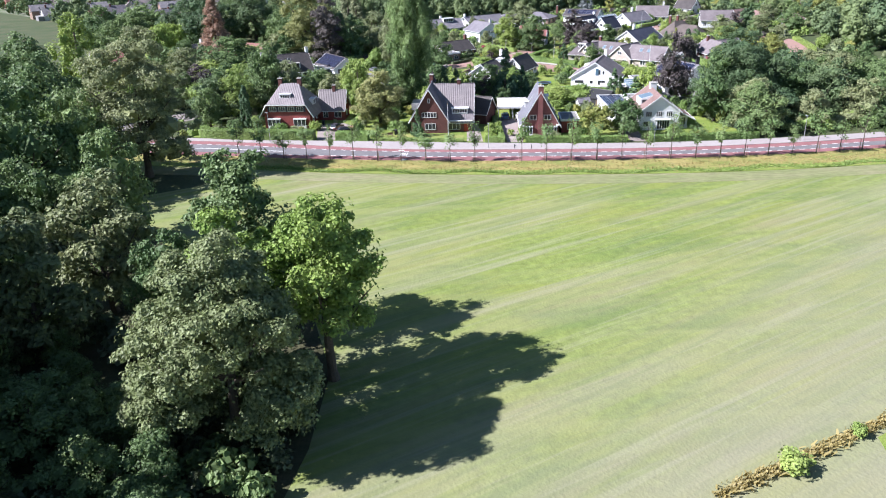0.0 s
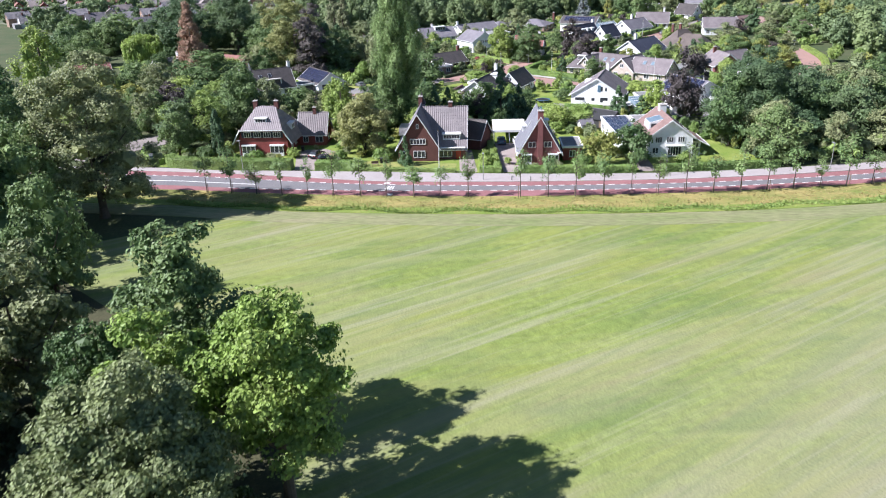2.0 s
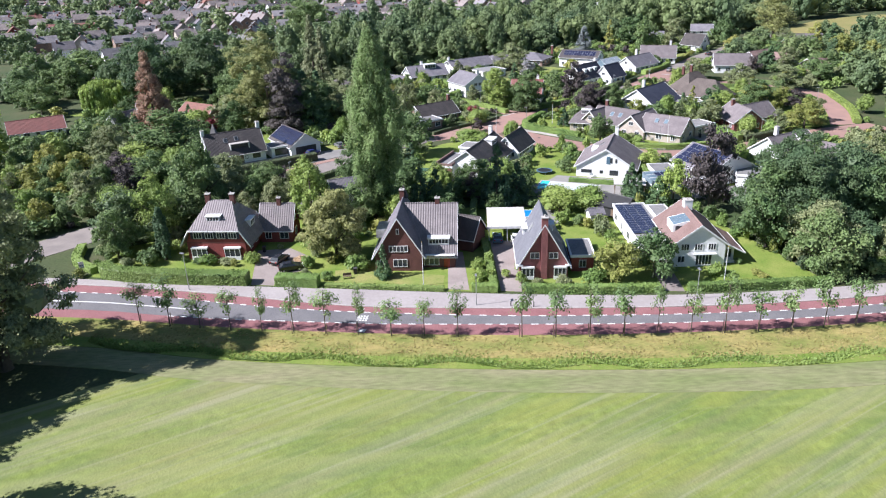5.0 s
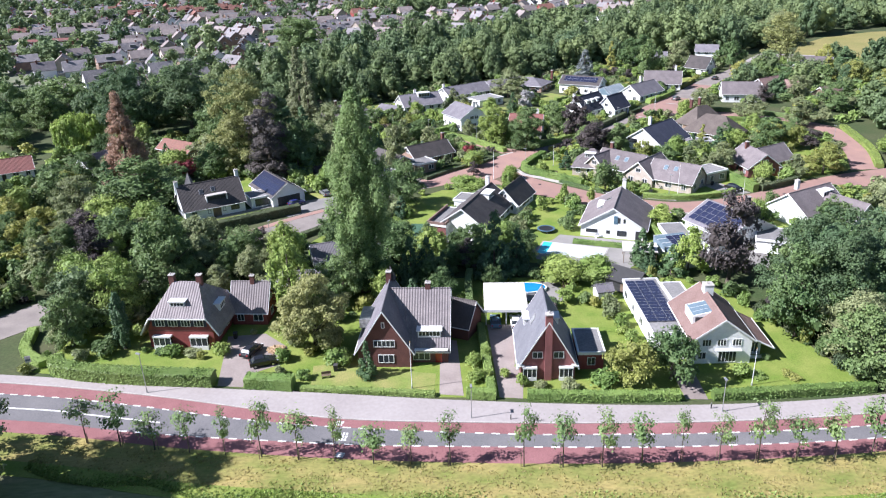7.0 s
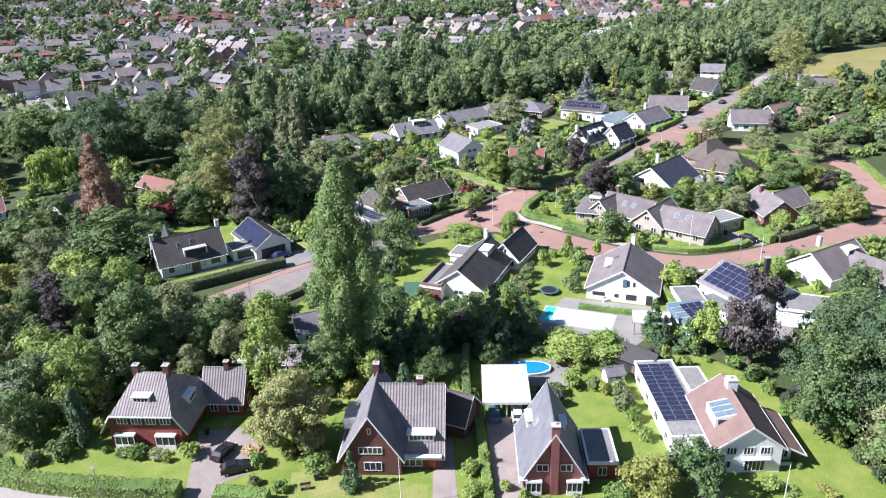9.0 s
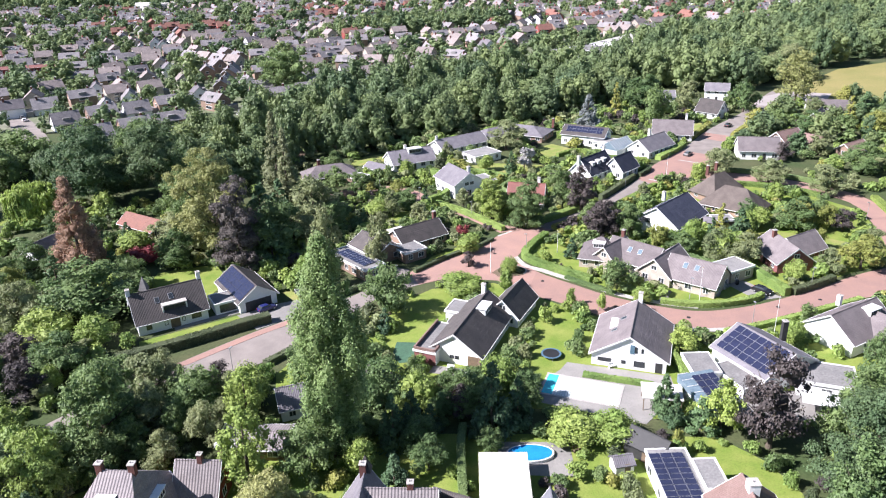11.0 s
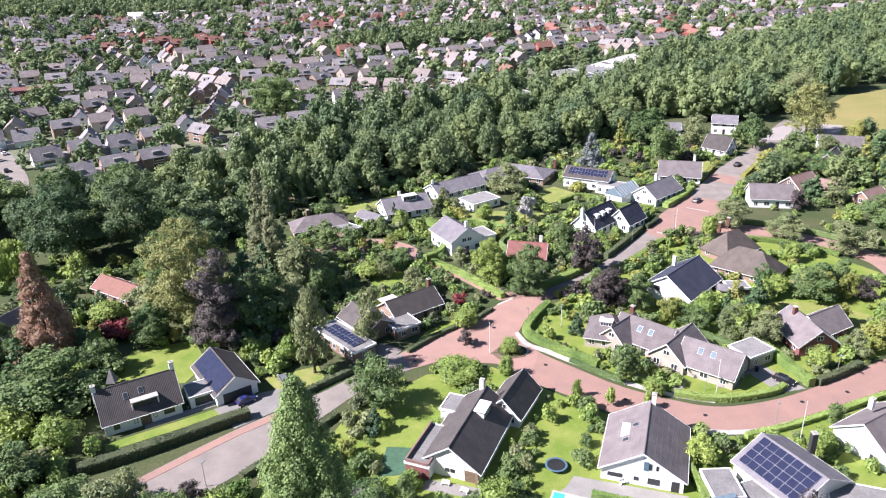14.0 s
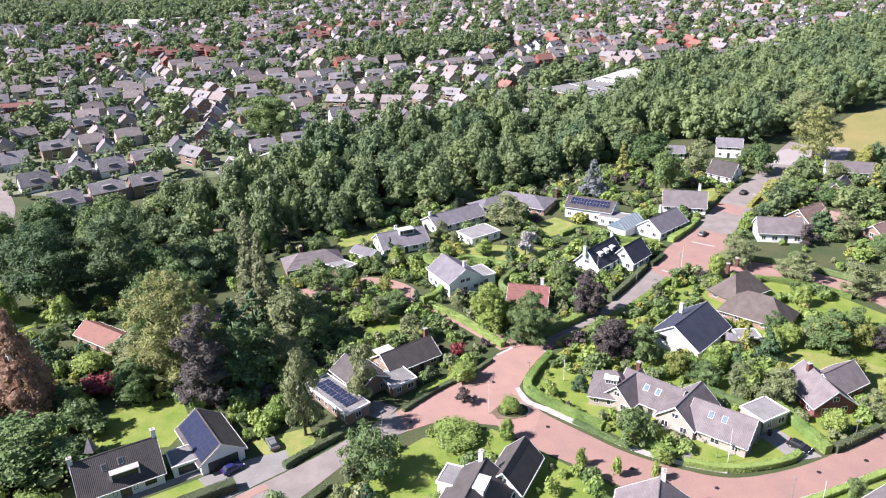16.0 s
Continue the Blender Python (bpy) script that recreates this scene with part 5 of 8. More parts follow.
part("turret_roof", Shape().add([(-0.9, -0.9, 6.4), (0.9, -0.9, 6.4), (0.9, 0.9, 6.4), (-0.9, 0.9, 6.4), (0, 0, 9.4)], [(0, 1, 4), (1, 2, 4), (2, 3, 4), (3, 0, 4), (3, 2, 1, 0)]), M["flat_roof"], h, at=pose(-5.0, 1.6, 0))
h, b = villa("white double garage with a grey gabled roof and solar panels", M["white"], M["roof_dark"], [(-35.3, 243.4, 13.6, 8.4, 124, 2.7, 5.5, "gable")], door=False, plain=(0,))
part("garage_door", Shape().box(-2.9, -0.06, 0, 2.9, 0.05, 2.2), M["door_garage"], h, "wide dark grey garage door", at=pose(0, 0, 0, 0, 0, 124) @ pose(-6.82, 0, 0.02, 0, 0, -90))
panels(h, b[0][0] @ on_roof(b[0][1], -1, 0.0, 0.5), 13, 3, 1.0, 1.5, 0.02, "black")
# brown gabled bungalow with dormer
h, b = villa("white gabled bungalow with a dark brown tile roof and brick chimney", M["white"], M["roof_dark"], [(13.6, 220.8, 18.5, 10.4, 66, 2.7, 6.4, "gable"), (22.6, 231.0, 10.5, 6.6, 62, 2.6, 5.8, "gable"), (6.6, 217.6, 11.0, 4.2, 66, 2.8, 2.9, "flat"), (11.6, 229.0, 5.0, 4.2, 66, 3.2, 3.3, "flat")], chim=[(16.6, 229.6, 5.2, 7.8)], plain=(0, 2))
dormer(h, *b[0], 1, 3.4, 0.42, 3.4, 1.3, 2.2)
for u in (-0.5, 0.5):
    wall_window(h, b[0], "w", u, 1.1, 0.8, 0.7, 0, M["door"])
wall_door(h, b[0], "w", 3.6, 1.9, 2.2, M["wood"], "brown wooden garden door in a porch")
part("porch_post", Shape().box(-0.25, -0.25, 0, 0.25, 0.25, 2.5), M["brick_brown"], h, "brick corner post", at=b[0][0] @ pose(-9.5, -5.0, 0))
for u in (-6.0, -2.0, 2.0, 6.0):
    wall_window(h, b[0], "f", u, 0.7, 2.0, 1.5, 1)
part("annexe_parapet", Shape().box(-5.6, -2.2, 2.9, 5.6, -1.9, 3.5).box(-5.6, 1.9, 2.9, 5.6, 2.2, 3.5).box(-5.7, -1.9, 2.9, -5.4, 1.9, 3.5), M["roof_mauve"], h, "red tiled parapet of the flat annexe", at=b[2][0])
part("annexe_wall", Shape().box(-5.58, -2.16, 0.0, -5.5, 2.16, 2.9), M["brick_plum"], h, "brick end wall of the annexe", at=b[2][0])
wall_window(h, b[2], "w", 0.2, 0.9, 2.0, 1.0, 1)
window(h, pose(22.6 - 13.6, 231.0 - 220.8, 0, 0, 0, 62) @ pose(0, -3.35, 0.8), 4.2, 1.3, bars=4)
# white house with pool
h, b = villa("white rendered house with a brown roof above a pool garden", M["white"], M["roof_brown"], [(43.6, 215.2, 14.5, 13.2, 70, 2.7, 6.8, "gable")], chim=[(46.6, 222.0, 5.5, 8.4)], plain=(0,))
for u, z, w, hh, n in ((-4.3, 1.0, 2.4, 0.75, 2), (-0.9, 1.0, 0.75, 0.7, 0), (1.9, 0.7, 1.9, 1.15, 1), (1.2, 3.5, 0.5, 1.2, 0), (2.3, 3.6, 0.4, 0.9, 0)):
    wall_window(h, b[0], "w", u, z, w, hh, n, M["door"])
wall_door(h, b[0], "w", 5.3, 1.2, 2.0, M["door"], "dark garden door")
for u in (-4.5, 0.0, 4.5):
    wall_window(h, b[0], "f", u, 0.8, 1.8, 1.3, 1)
part("soffit_board", Shape().box(-0.06, -0.4, 3.3, 0.06, 0.4, 5.0), M["car_teal"], h, "turquoise shutter beside the upper window", at=b[0][0] @ pose(-7.29, -0.55, 0))
skylight(h, *b[0], -1, 1.5, 0.3, 0.8, 1.0), skylight(h, *b[0], -1, -2.0, 0.5, 0.8, 1.0)
part("flat_dormer", Shape().box(-1.6, -1.2, 3.2, 1.6, 1.2, 5.0), M["white"], h, at=pose(-2.6, 1.8, 0, 0, 0, 70))
# large house with solar roof and glazed annexes
h, b = villa("white house with a wide grey roof full of solar panels", M["white"], M["roof_grey"], [(64.6, 206.6, 12.0, 12.0, -65, 3.6, 6.6, "gable"), (53.0, 205.0, 4.6, 6.4, 0, 2.9, 3.0, "flat"), (72.6, 200.0, 9.0, 7.0, -22, 2.9, 3.0, "flat"), (59.0, 202.0, 6.0, 8.0, 20, 2.4, 2.5, "flat")], door=False, plain=(0, 3))
wall_window(h, b[0], "e", 2.0, 0.8, 2.4, 1.4, 2), wall_window(h, b[0], "e", -2.0, 3.4, 1.4, 1.0, 1), wall_window(h, b[0], "f", -2.5, 0.9, 1.2, 0.8, 0)
chimney(h, pose(70.0 - 64.6, 211.0 - 206.6, 0), 2.5, 7.2, 0.9, M["door"])
panels(h, b[0][0] @ on_roof(b[0][1], 1, 0.0, 0.5), 7, 4, 1.56, 1.48, 0.03)
# white house at the bend
h, b = villa("white house with grey-brown hipped roofs beside the bend", M["white"], M["roof_brown"], [(85.6, 216.6, 13.0, 10.0, 28, 3.2, 6.8, "gable"), (91.6, 211.6, 9.0, 8.0, -62, 3.0, 6.0, "gable")], chim=[(84.0, 219.0, 5.8, 7.8)], plain=(0,))
wall_window(h, b[0], "w", 2.6, 0.8, 1.6, 1.2, 1), wall_window(h, b[0], "f", -2.0, 0.8, 2.2, 1.3, 2), wall_window(h, b[0], "f", 3.0, 0.8, 1.6, 1.3, 1)
dormer(h, *b[0], 1, 3.0, 0.5, 3.0, 1.2, 2.0)
# low house under the poplar
villa("white bungalow with a grey roof under a tall poplar", M["white"], M["roof_grey"], [(-13.6, 201.6, 14.0, 6.6, 18, 2.6, 4.6, "gable")])
h, b = villa("garden shed with a grey corrugated roof", M["wood"], M["roof_pan"], [(-20.6, 189.4, 7.4, 5.6, -4, 2.5, 3.4, "gable"), (-26.0, 190.2, 3.2, 5.0, -4, 2.4, 2.5, "flat")], door=False)
# sprawling house by the junction
h, b = villa("grey-brown house with slate roofs and a solar flat roof", M["brick_brown"], M["roof_dark"], [(2.4, 271.2, 13.0, 8.0, 34, 2.7, 5.4, "gable"), (-7.6, 264.4, 11.0, 8.0, -52, 2.8, 5.0, "gable"), (-12.0, 256.6, 15.0, 5.6, -49, 2.8, 2.9, "flat"), (0.6, 262.4, 6.0, 6.0, 34, 2.7, 2.8, "flat")], chim=[(7.0, 275.4, 4.4, 7.0)])
panels(h, pose(-12.0 - 2.4, 256.6 - 271.2, 2.97, 0, 0, -49), 9, 2, 1.2, 1.7)
part("pale_roof", Shape().box(-2.2, -1.6, 3.0, 2.2, 1.6, 3.12), M["flat_white"], h, at=pose(-5.2, 1.4, 0.3, 0, 0, 34))
# long pale brick villa
h, b = villa("long pale brick villa with grey-brown tiled gables", M["brick_pale"], M["roof_brown"], [(54.2, 252.4, 12.4, 8.6, -44, 2.8, 6.2, "gable"), (46.6, 255.8, 9.0, 9.0, -20, 2.8, 6.4, "hip"), (49.2, 253.6, 8.6, 6.6, 42, 2.8, 6.0, "gable"), (59.2, 246.6, 11.0, 7.8, 46, 2.8, 6.2, "gable"), (64.6, 241.4, 11.6, 9.0, -40, 2.8, 6.2, "gable"), (74.2, 245.2, 6.8, 5.6, 26, 2.9, 3.0, "flat")], chim=[(52.0, 257.0, 5.0, 7.4)])
for u in (-2.0, 0.6):
    skylight(h, *b[4], 1, u, 0.4, 0.9, 1.3, M["conservatory"]), skylight(h, *b[0], 1, u + 1.2, 0.45, 0.9, 1.3, M["conservatory"])
dormer(h, *b[1], 1, -0.4, 0.55, 2.6, 1.1, 2.0, M["alu"])
# white house with blue-black roof
h, b = villa("white house with a large blue-black tiled roof", M["white"], M["roof_slate"], [(70.0, 277.6, 15.5, 12.4, 44, 3.0, 7.2, "gable")], chim=[(68.6, 280.4, 6.0, 8.4)], plain=(0,))
wall_window(h, b[0], "w", -3.2, 2.5, 3.0, 1.2, 2, M["door"]), wall_window(h, b[0], "w", 2.4, 0.8, 1.8, 1.2, 1)
for u in (-4.6, 0.0, 4.6):
    wall_window(h, b[0], "f", u, 0.7, 2.0, 1.5, 1)
# thatched pair
h, b = villa("low house with steep brown thatched roofs", M["brick_brown"], M["thatch"], [(90.4, 286.6, 16.0, 10.0, -42, 2.5, 7.0, "hip"), (90.4, 299.0, 13.0, 8.6, 30, 2.5, 7.2, "hip"), (83.0, 275.4, 5.0, 4.0, 0, 2.4, 2.5, "flat")], chim=[(87.6, 301.0, 6.0, 8.8), (91.6, 305.0, 6.0, 8.4)])
# brick house on the east lawn
h, b = villa("red brick house with grey-brown gabled roofs", M["brick_plum"], M["roof_brown"], [(88.2, 251.6, 11.5, 8.6, -84, 2.8, 6.0, "gable"), (93.6, 254.8, 9.6, 7.4, 28, 2.8, 5.8, "gable")], chim=[(87.2, 254.6, 4.8, 7.0)])
# houses up the lane
h, b = villa("white bungalow with a grey roof and a wide dormer", M["white"], M["roof_grey"], [(-0.6, 341.0, 15.0, 10.0, 22, 2.7, 5.9, "gable"), (-11.0, 333.0, 8.0, 4.6, -40, 2.4, 3.6, "gable")], chim=[(-2.0, 341.6, 5.0, 7.0)])
dormer(h, *b[0], 1, 1.4, 0.4, 4.6, 1.5, 2.6)
h, b = villa("two-storey cream house with a grey hipped roof", M["white"], M["roof_grey"], [(15.2, 312.0, 12.0, 10.0, -62, 4.4, 7.4, "gable"), (22.4, 314.2, 7.0, 6.0, -62, 3.0, 3.1, "flat")], chim=[(18.0, 309.4, 6.0, 8.4)])
villa("low dark-roofed bungalow among trees", M["brick_brown"], M["roof_brown"], [(-26.6, 328.0, 17.0, 9.0, 19, 2.6, 5.2, "hip"), (-18.0, 324.0, 8.0, 5.0, -40, 2.5, 2.6, "flat")], chim=[(-30.0, 329.0, 4.2, 6.4)])
villa("white house with a faded red tile roof", M["white"], M["roof_red"], [(34.0, 296.4, 10.0, 9.0, -15, 3.0, 7.0, "gable")], chim=[(37.6, 297.4, 5.6, 8.0)])
h, b = villa("white house with dark slate roofs and dormers", M["white"], M["roof_slate"], [(58.0, 320.6, 13.0, 8.0, 44, 3.4, 7.6, "gable"), (67.6, 322.0, 9.0, 7.0, 44, 3.2, 7.0, "gable")], chim=[(52.6, 316.0, 5.6, 8.6), (62.6, 326.0, 6.6, 8.6)])
for u in (-3, 0, 3):
    dormer(h, *b[0], 1, u, 0.62, 1.4, 1.1, 1.8)
villa("long white bungalow with a grey roof", M["white"], M["roof_grey"], [(17.0, 359.4, 20.0, 9.0, 33, 2.7, 5.2, "gable"), (24.4, 345.4, 11.0, 8.0, 33, 2.6, 2.7, "flat")], chim=[(9.0, 354.4, 4.0, 6.4)])
villa("sprawling bungalow with low grey hipped roofs", M["brick_brown"], M["roof_grey"], [(42.6, 374.0, 20.0, 12.0, -30, 2.6, 4.8, "hip"), (31.0, 372.0, 14.0, 9.0, 30, 2.6, 4.6, "hip")], chim=[(53.6, 371.0, 4.0, 7.4)])
h, b = villa("white two-storey house with solar panels on the roof", M["white"], M["roof_dark"], [(64.6, 362.4, 16.0, 9.0, -30, 4.0, 6.4, "gable"), (70.4, 354.4, 9.0, 6.0, -30, 2.9, 3.0, "flat")])
panels(h, b[0][0] @ on_roof(b[0][1], 1, 0.0, 0.45), 12, 2, 1.1, 1.5)
h, b = villa("house with a glazed pale blue conservatory roof", M["white"], M["roof_grey"], [(84.0, 346.4, 15.0, 9.0, 40, 3.0, 6.2, "gable")], chim=[(84.0, 349.0, 5.4, 7.8)])
g = thing("conservatory", pose(72.6, 347.4, 0, 0, 0, 42), "glazed pale blue conservatory with a pitched glass roof", "conservatory")
block(72.6, 347.4, 12, 8, 42)
part("wall", Shape().box(-5.4, -3.4, 0, 5.4, 3.4, 2.6), M["trim"], g)
part("glass_roof", Shape().add([(-5.6, -3.6, 2.55), (5.6, -3.6, 2.55), (5.6, 0, 5.2), (-5.6, 0, 5.2), (5.6, 3.6, 2.55), (-5.6, 3.6, 2.55)], [(0, 1, 2, 3), (3, 2, 4, 5), (0, 3, 5), (1, 4, 2), (0, 5, 4, 1)]), M["conservatory"], g)
for i in range(9):
    part("glazing_bar", Shape().tube((-5.4 + 1.35 * i, -3.6, 2.62), (-5.4 + 1.35 * i, 0, 5.26), 0.07, 0.07, 4), M["trim"], g)
villa("house with a dark brown roof and white dormer end", M["white"], M["roof_brown"], [(97.6, 365.6, 14.0, 9.0, -17, 2.8, 6.8, "gable")], chim=[(103.0, 367.0, 5.6, 8.4)])
villa("white house with a grey-brown gabled roof", M["white"], M["roof_brown"], [(118.0, 337.6, 13.0, 8.4, -12, 3.4, 6.8, "gable")])
villa("brown brick house with a weathered red tile roof", M["brick_brown"], M["roof_mauve"], [(133.0, 349.0, 11.0, 8.0, 30, 2.8, 6.0, "gable"), (139.0, 343.0, 8.0, 7.0, -60, 2.8, 5.6, "gable")])
villa("outbuilding with an orange-brown tile roof", M["brick_brown"], M["roof_mauve"], [(150.0, 336.0, 10.0, 6.0, 30, 2.5, 4.6, "gable")], door=False)
villa("brown brick house with a steep gabled roof", M["brick_brown"], M["roof_brown"], [(154.0, 370.0, 12.0, 9.0, 50, 3.0, 7.6, "gable")])
villa("long white bungalow with a brown roof by the field", M["white"], M["roof_brown"], [(172.0, 396.0, 17.0, 8.0, -20, 2.8, 5.6, "gable")])
villa("white two-storey house by the woods", M["white"], M["roof_grey"], [(137.0, 428.0, 10.0, 8.0, -20, 5.0, 7.6, "gable")])
villa("white gabled house with dark boards", M["white"], M["roof_dark"], [(123.6, 397.0, 10.0, 8.0, -50, 2.8, 7.0, "gable")])
villa("white bungalow half hidden by trees", M["white"], M["roof_grey"], [(110.0, 430.0, 16.0, 8.0, -10, 2.8, 4.8, "gable")])
villa("white house with a grey roof and white chimney", M["white"], M["roof_grey"], [(-89.6, 265.4, 9.0, 7.0, 66, 3.4, 7.0, "gable")], chim=[(-86.0, 269.0, 5.6, 8.6)])
villa("low cottage with an orange roof among trees", M["brick_brown"], M["roof_orange"], [(-72.6, 286.6, 14.0, 6.6, -34, 2.5, 4.6, "gable")])
villa("long low house with a red tile roof", M["white"], M["roof_red"], [(-117.4, 268.8, 15.0, 8.0, 30, 2.6, 5.4, "gable")])


# ---- gardens ----
def lawn(ring, dry=False, z=0.05, label=""):
    return patch("lawn", ring, z, M["dry_lawn"] if dry else M["lawn"], label or ("sun-dried yellowish lawn" if dry else "short green garden lawn"))


def paved(ring, z=0.06, material="drive", label="grey brick paved driveway", name="driveway"):
    xs, ys = [p[0] for p in ring], [p[1] for p in ring]
    road_marks.append((Vector((sum(xs) / len(xs), sum(ys) / len(ys))), min(max(xs) - min(xs), max(ys) - min(ys)) / 2))
    return patch(name, ring, z, M[material], label, "driveway")


lawn([(-51, 162.6), (-29, 158.4), (-28.6, 164.0), (-44, 166.6), (-50, 167)])
lawn([(-14.6, 156.2), (3.2, 153.4), (3.6, 158.6), (-4, 160.2), (-9, 162.4), (-15, 162)], True)
lawn([(-14, 162.4), (-8.6, 162.4), (-8.4, 175), (-14, 176)])
lawn([(23.6, 157), (34, 156.4), (34.6, 170), (31, 179), (25, 180.6), (24.2, 168)])
lawn([(48.4, 150.8), (63, 150.6), (60, 163), (56.2, 172), (52.2, 184), (46.4, 184), (47, 172), (52.4, 168), (54, 159), (49.8, 157.6)])
lawn([(38.6, 152), (47, 151.4), (47, 157.6), (38.8, 158)])
lawn([(-4, 178), (8, 177), (9, 190), (-3, 191)])
lawn([(-60, 243), (-44, 244.4), (-41.6, 252), (-47, 262), (-60, 258)])
lawn([(-52, 222.6), (-33, 232.6), (-34.6, 235), (-53, 224.8)])
lawn([(-28, 245), (-17, 249), (-14.6, 243), (-21, 236.6)], True)
lawn([(-22, 205), (-17.6, 205.6), (-12.4, 219), (-17, 222.4), (-23, 211)])
lawn([(-3, 219), (4, 219), (13.4, 238.4), (9, 243.4), (1, 240.4)])
patch("court", [(-2.4, 213), (4.2, 213.6), (6.4, 220), (-1.2, 221)], 0.07, M["court"], "dark green hard playing surface", "court")
lawn([(23.6, 208.6), (30.4, 209), (37, 229), (31, 231.4), (26.6, 220)])
lawn([(32.6, 207.6), (44, 203.6), (44.6, 205.4), (33.4, 209.6)])
lawn([(2.2, 253.6), (17.4, 265.4), (15, 269.4), (6, 262)])
lawn([(-8, 284), (4, 281), (9, 289), (2, 296), (-8, 293)])
lawn([(56, 233.6), (66, 231.4), (77.6, 234.2), (75, 239.6), (66, 235.4), (58, 239)])
lawn([(34, 257), (40.6, 246.6), (44.4, 249.6), (41, 259), (36.4, 264)])
lawn([(66, 252), (73, 250.6), (79, 263), (72, 268)])
lawn([(83, 262), (86.8, 268), (92, 270.4), (97.4, 269.4), (103.6, 266.4), (109, 262.4), (104.5, 254), (99.5, 247.6), (96, 248.6), (97.6, 254), (88, 259)], True)
lawn([(103, 285), (120, 280), (118, 290), (106, 297)])
lawn([(96, 310), (107, 304), (104, 298), (96, 303)])
lawn([(66, 219.6), (81, 222.8), (79, 226), (66, 224)])
lawn([(8, 344), (26, 340.4), (44, 336), (50, 329), (42, 322), (24, 330)], True)
lawn([(-22, 340), (-6, 349), (2, 353), (-2, 360), (-20, 352)], True)
lawn([(46, 344), (60, 352), (52, 362), (40, 354)], True)
lawn([(-122, 296), (-98, 292), (-92, 302), (-116, 310)])
lawn([(60, 335), (72, 338), (78, 330), (68, 326)])
lawn([(122, 352), (134, 362), (146, 358), (136, 352)])
lawn([(93, 376), (112, 372), (116, 386), (96, 388)], True)
paved([(4, 153.2), (7.4, 152.6), (7, 168), (4.4, 169)], label="pale grey block paved drive")
paved([(12.4, 151.9), (15.6, 151.4), (18.4, 172.4), (12.2, 173)])
paved([(-28.4, 157.4), (-24.6, 156.8), (-24.0, 160.4), (-20.4, 162.6), (-20.0, 168.0), (-24.4, 172.6), (-30.4, 172)], label="grey paved yard beside the brick house")
paved([(37.8, 149.8), (40.8, 149.6), (41.2, 158), (38, 158)], label="shaded drive under garden trees")
paved([(-35.6, 234.6), (-27.4, 239.6), (-20.6, 242), (-18.4, 236.8), (-24, 232.6), (-30, 228)], material="terrace", label="pale paved forecourt before a garage")
paved([(-47, 229), (-35, 236), (-35.6, 237.4), (-47.8, 231)], 0.07, "terrace", "pale garden path along the house", "path")
paved([(30.6, 211.4), (48, 205.4), (47.4, 200), (40, 192), (24, 199), (23.6, 204), (29, 209)], 0.055, "terrace", "grey slab terrace round the pool", "terrace")
paved([(5, 209.6), (16.6, 206), (17.4, 208.4), (6, 212)], 0.06, "terrace", "pale slab terrace", "terrace")
paved([(75, 232.8), (80.6, 233.8), (75.6, 243), (71, 242)], 0.06, "terrace", "grey paved forecourt", "driveway")
paved([(-6.4, 252.6), (-1.6, 250.4), (1, 254.6), (-4.4, 257.6)], 0.062, "greyroad", "brick forecourt of the corner house")
paved([(52, 193), (76, 190), (77, 200), (66, 199.6), (56, 201)], 0.05, "terrace", "slab terrace behind the house", "terrace")
paved([(15.4, 183.2), (19.4, 181), (26.4, 180), (26.8, 188.2), (15.6, 189)], 0.05, "terrace", "brown slab terrace round a small pool", "terrace")

patch("garden_grass", [(-58, 163), (-30, 157.6), (3, 152.6), (36, 149.6), (64, 150.2), (61, 163), (55, 182), (50, 188), (30, 190), (0, 192), (-22, 190), (-40, 184), (-56, 176)], 0.035, M["lawn"], "grass of the front gardens between beds and shrubs")
patch("garden_grass", [(-20, 206), (-9, 231), (6, 244), (20, 246), (40, 228), (52, 221.6), (64, 219.6), (82, 224.6), (100, 231), (104, 205), (80, 194), (48, 192), (20, 198), (0, 203)], 0.035, M["lawn"], "grass of the gardens round the pool")
patch("garden_grass", [(29, 261), (36, 252), (48, 238), (56, 234), (66, 232.6), (78, 235.6), (96, 242), (118, 252), (124, 284), (117, 296), (104, 304), (92, 308), (78, 308), (60, 292), (44, 279), (36, 272)], 0.035, M["lawn"], "grass of the gardens in the bend of the street")

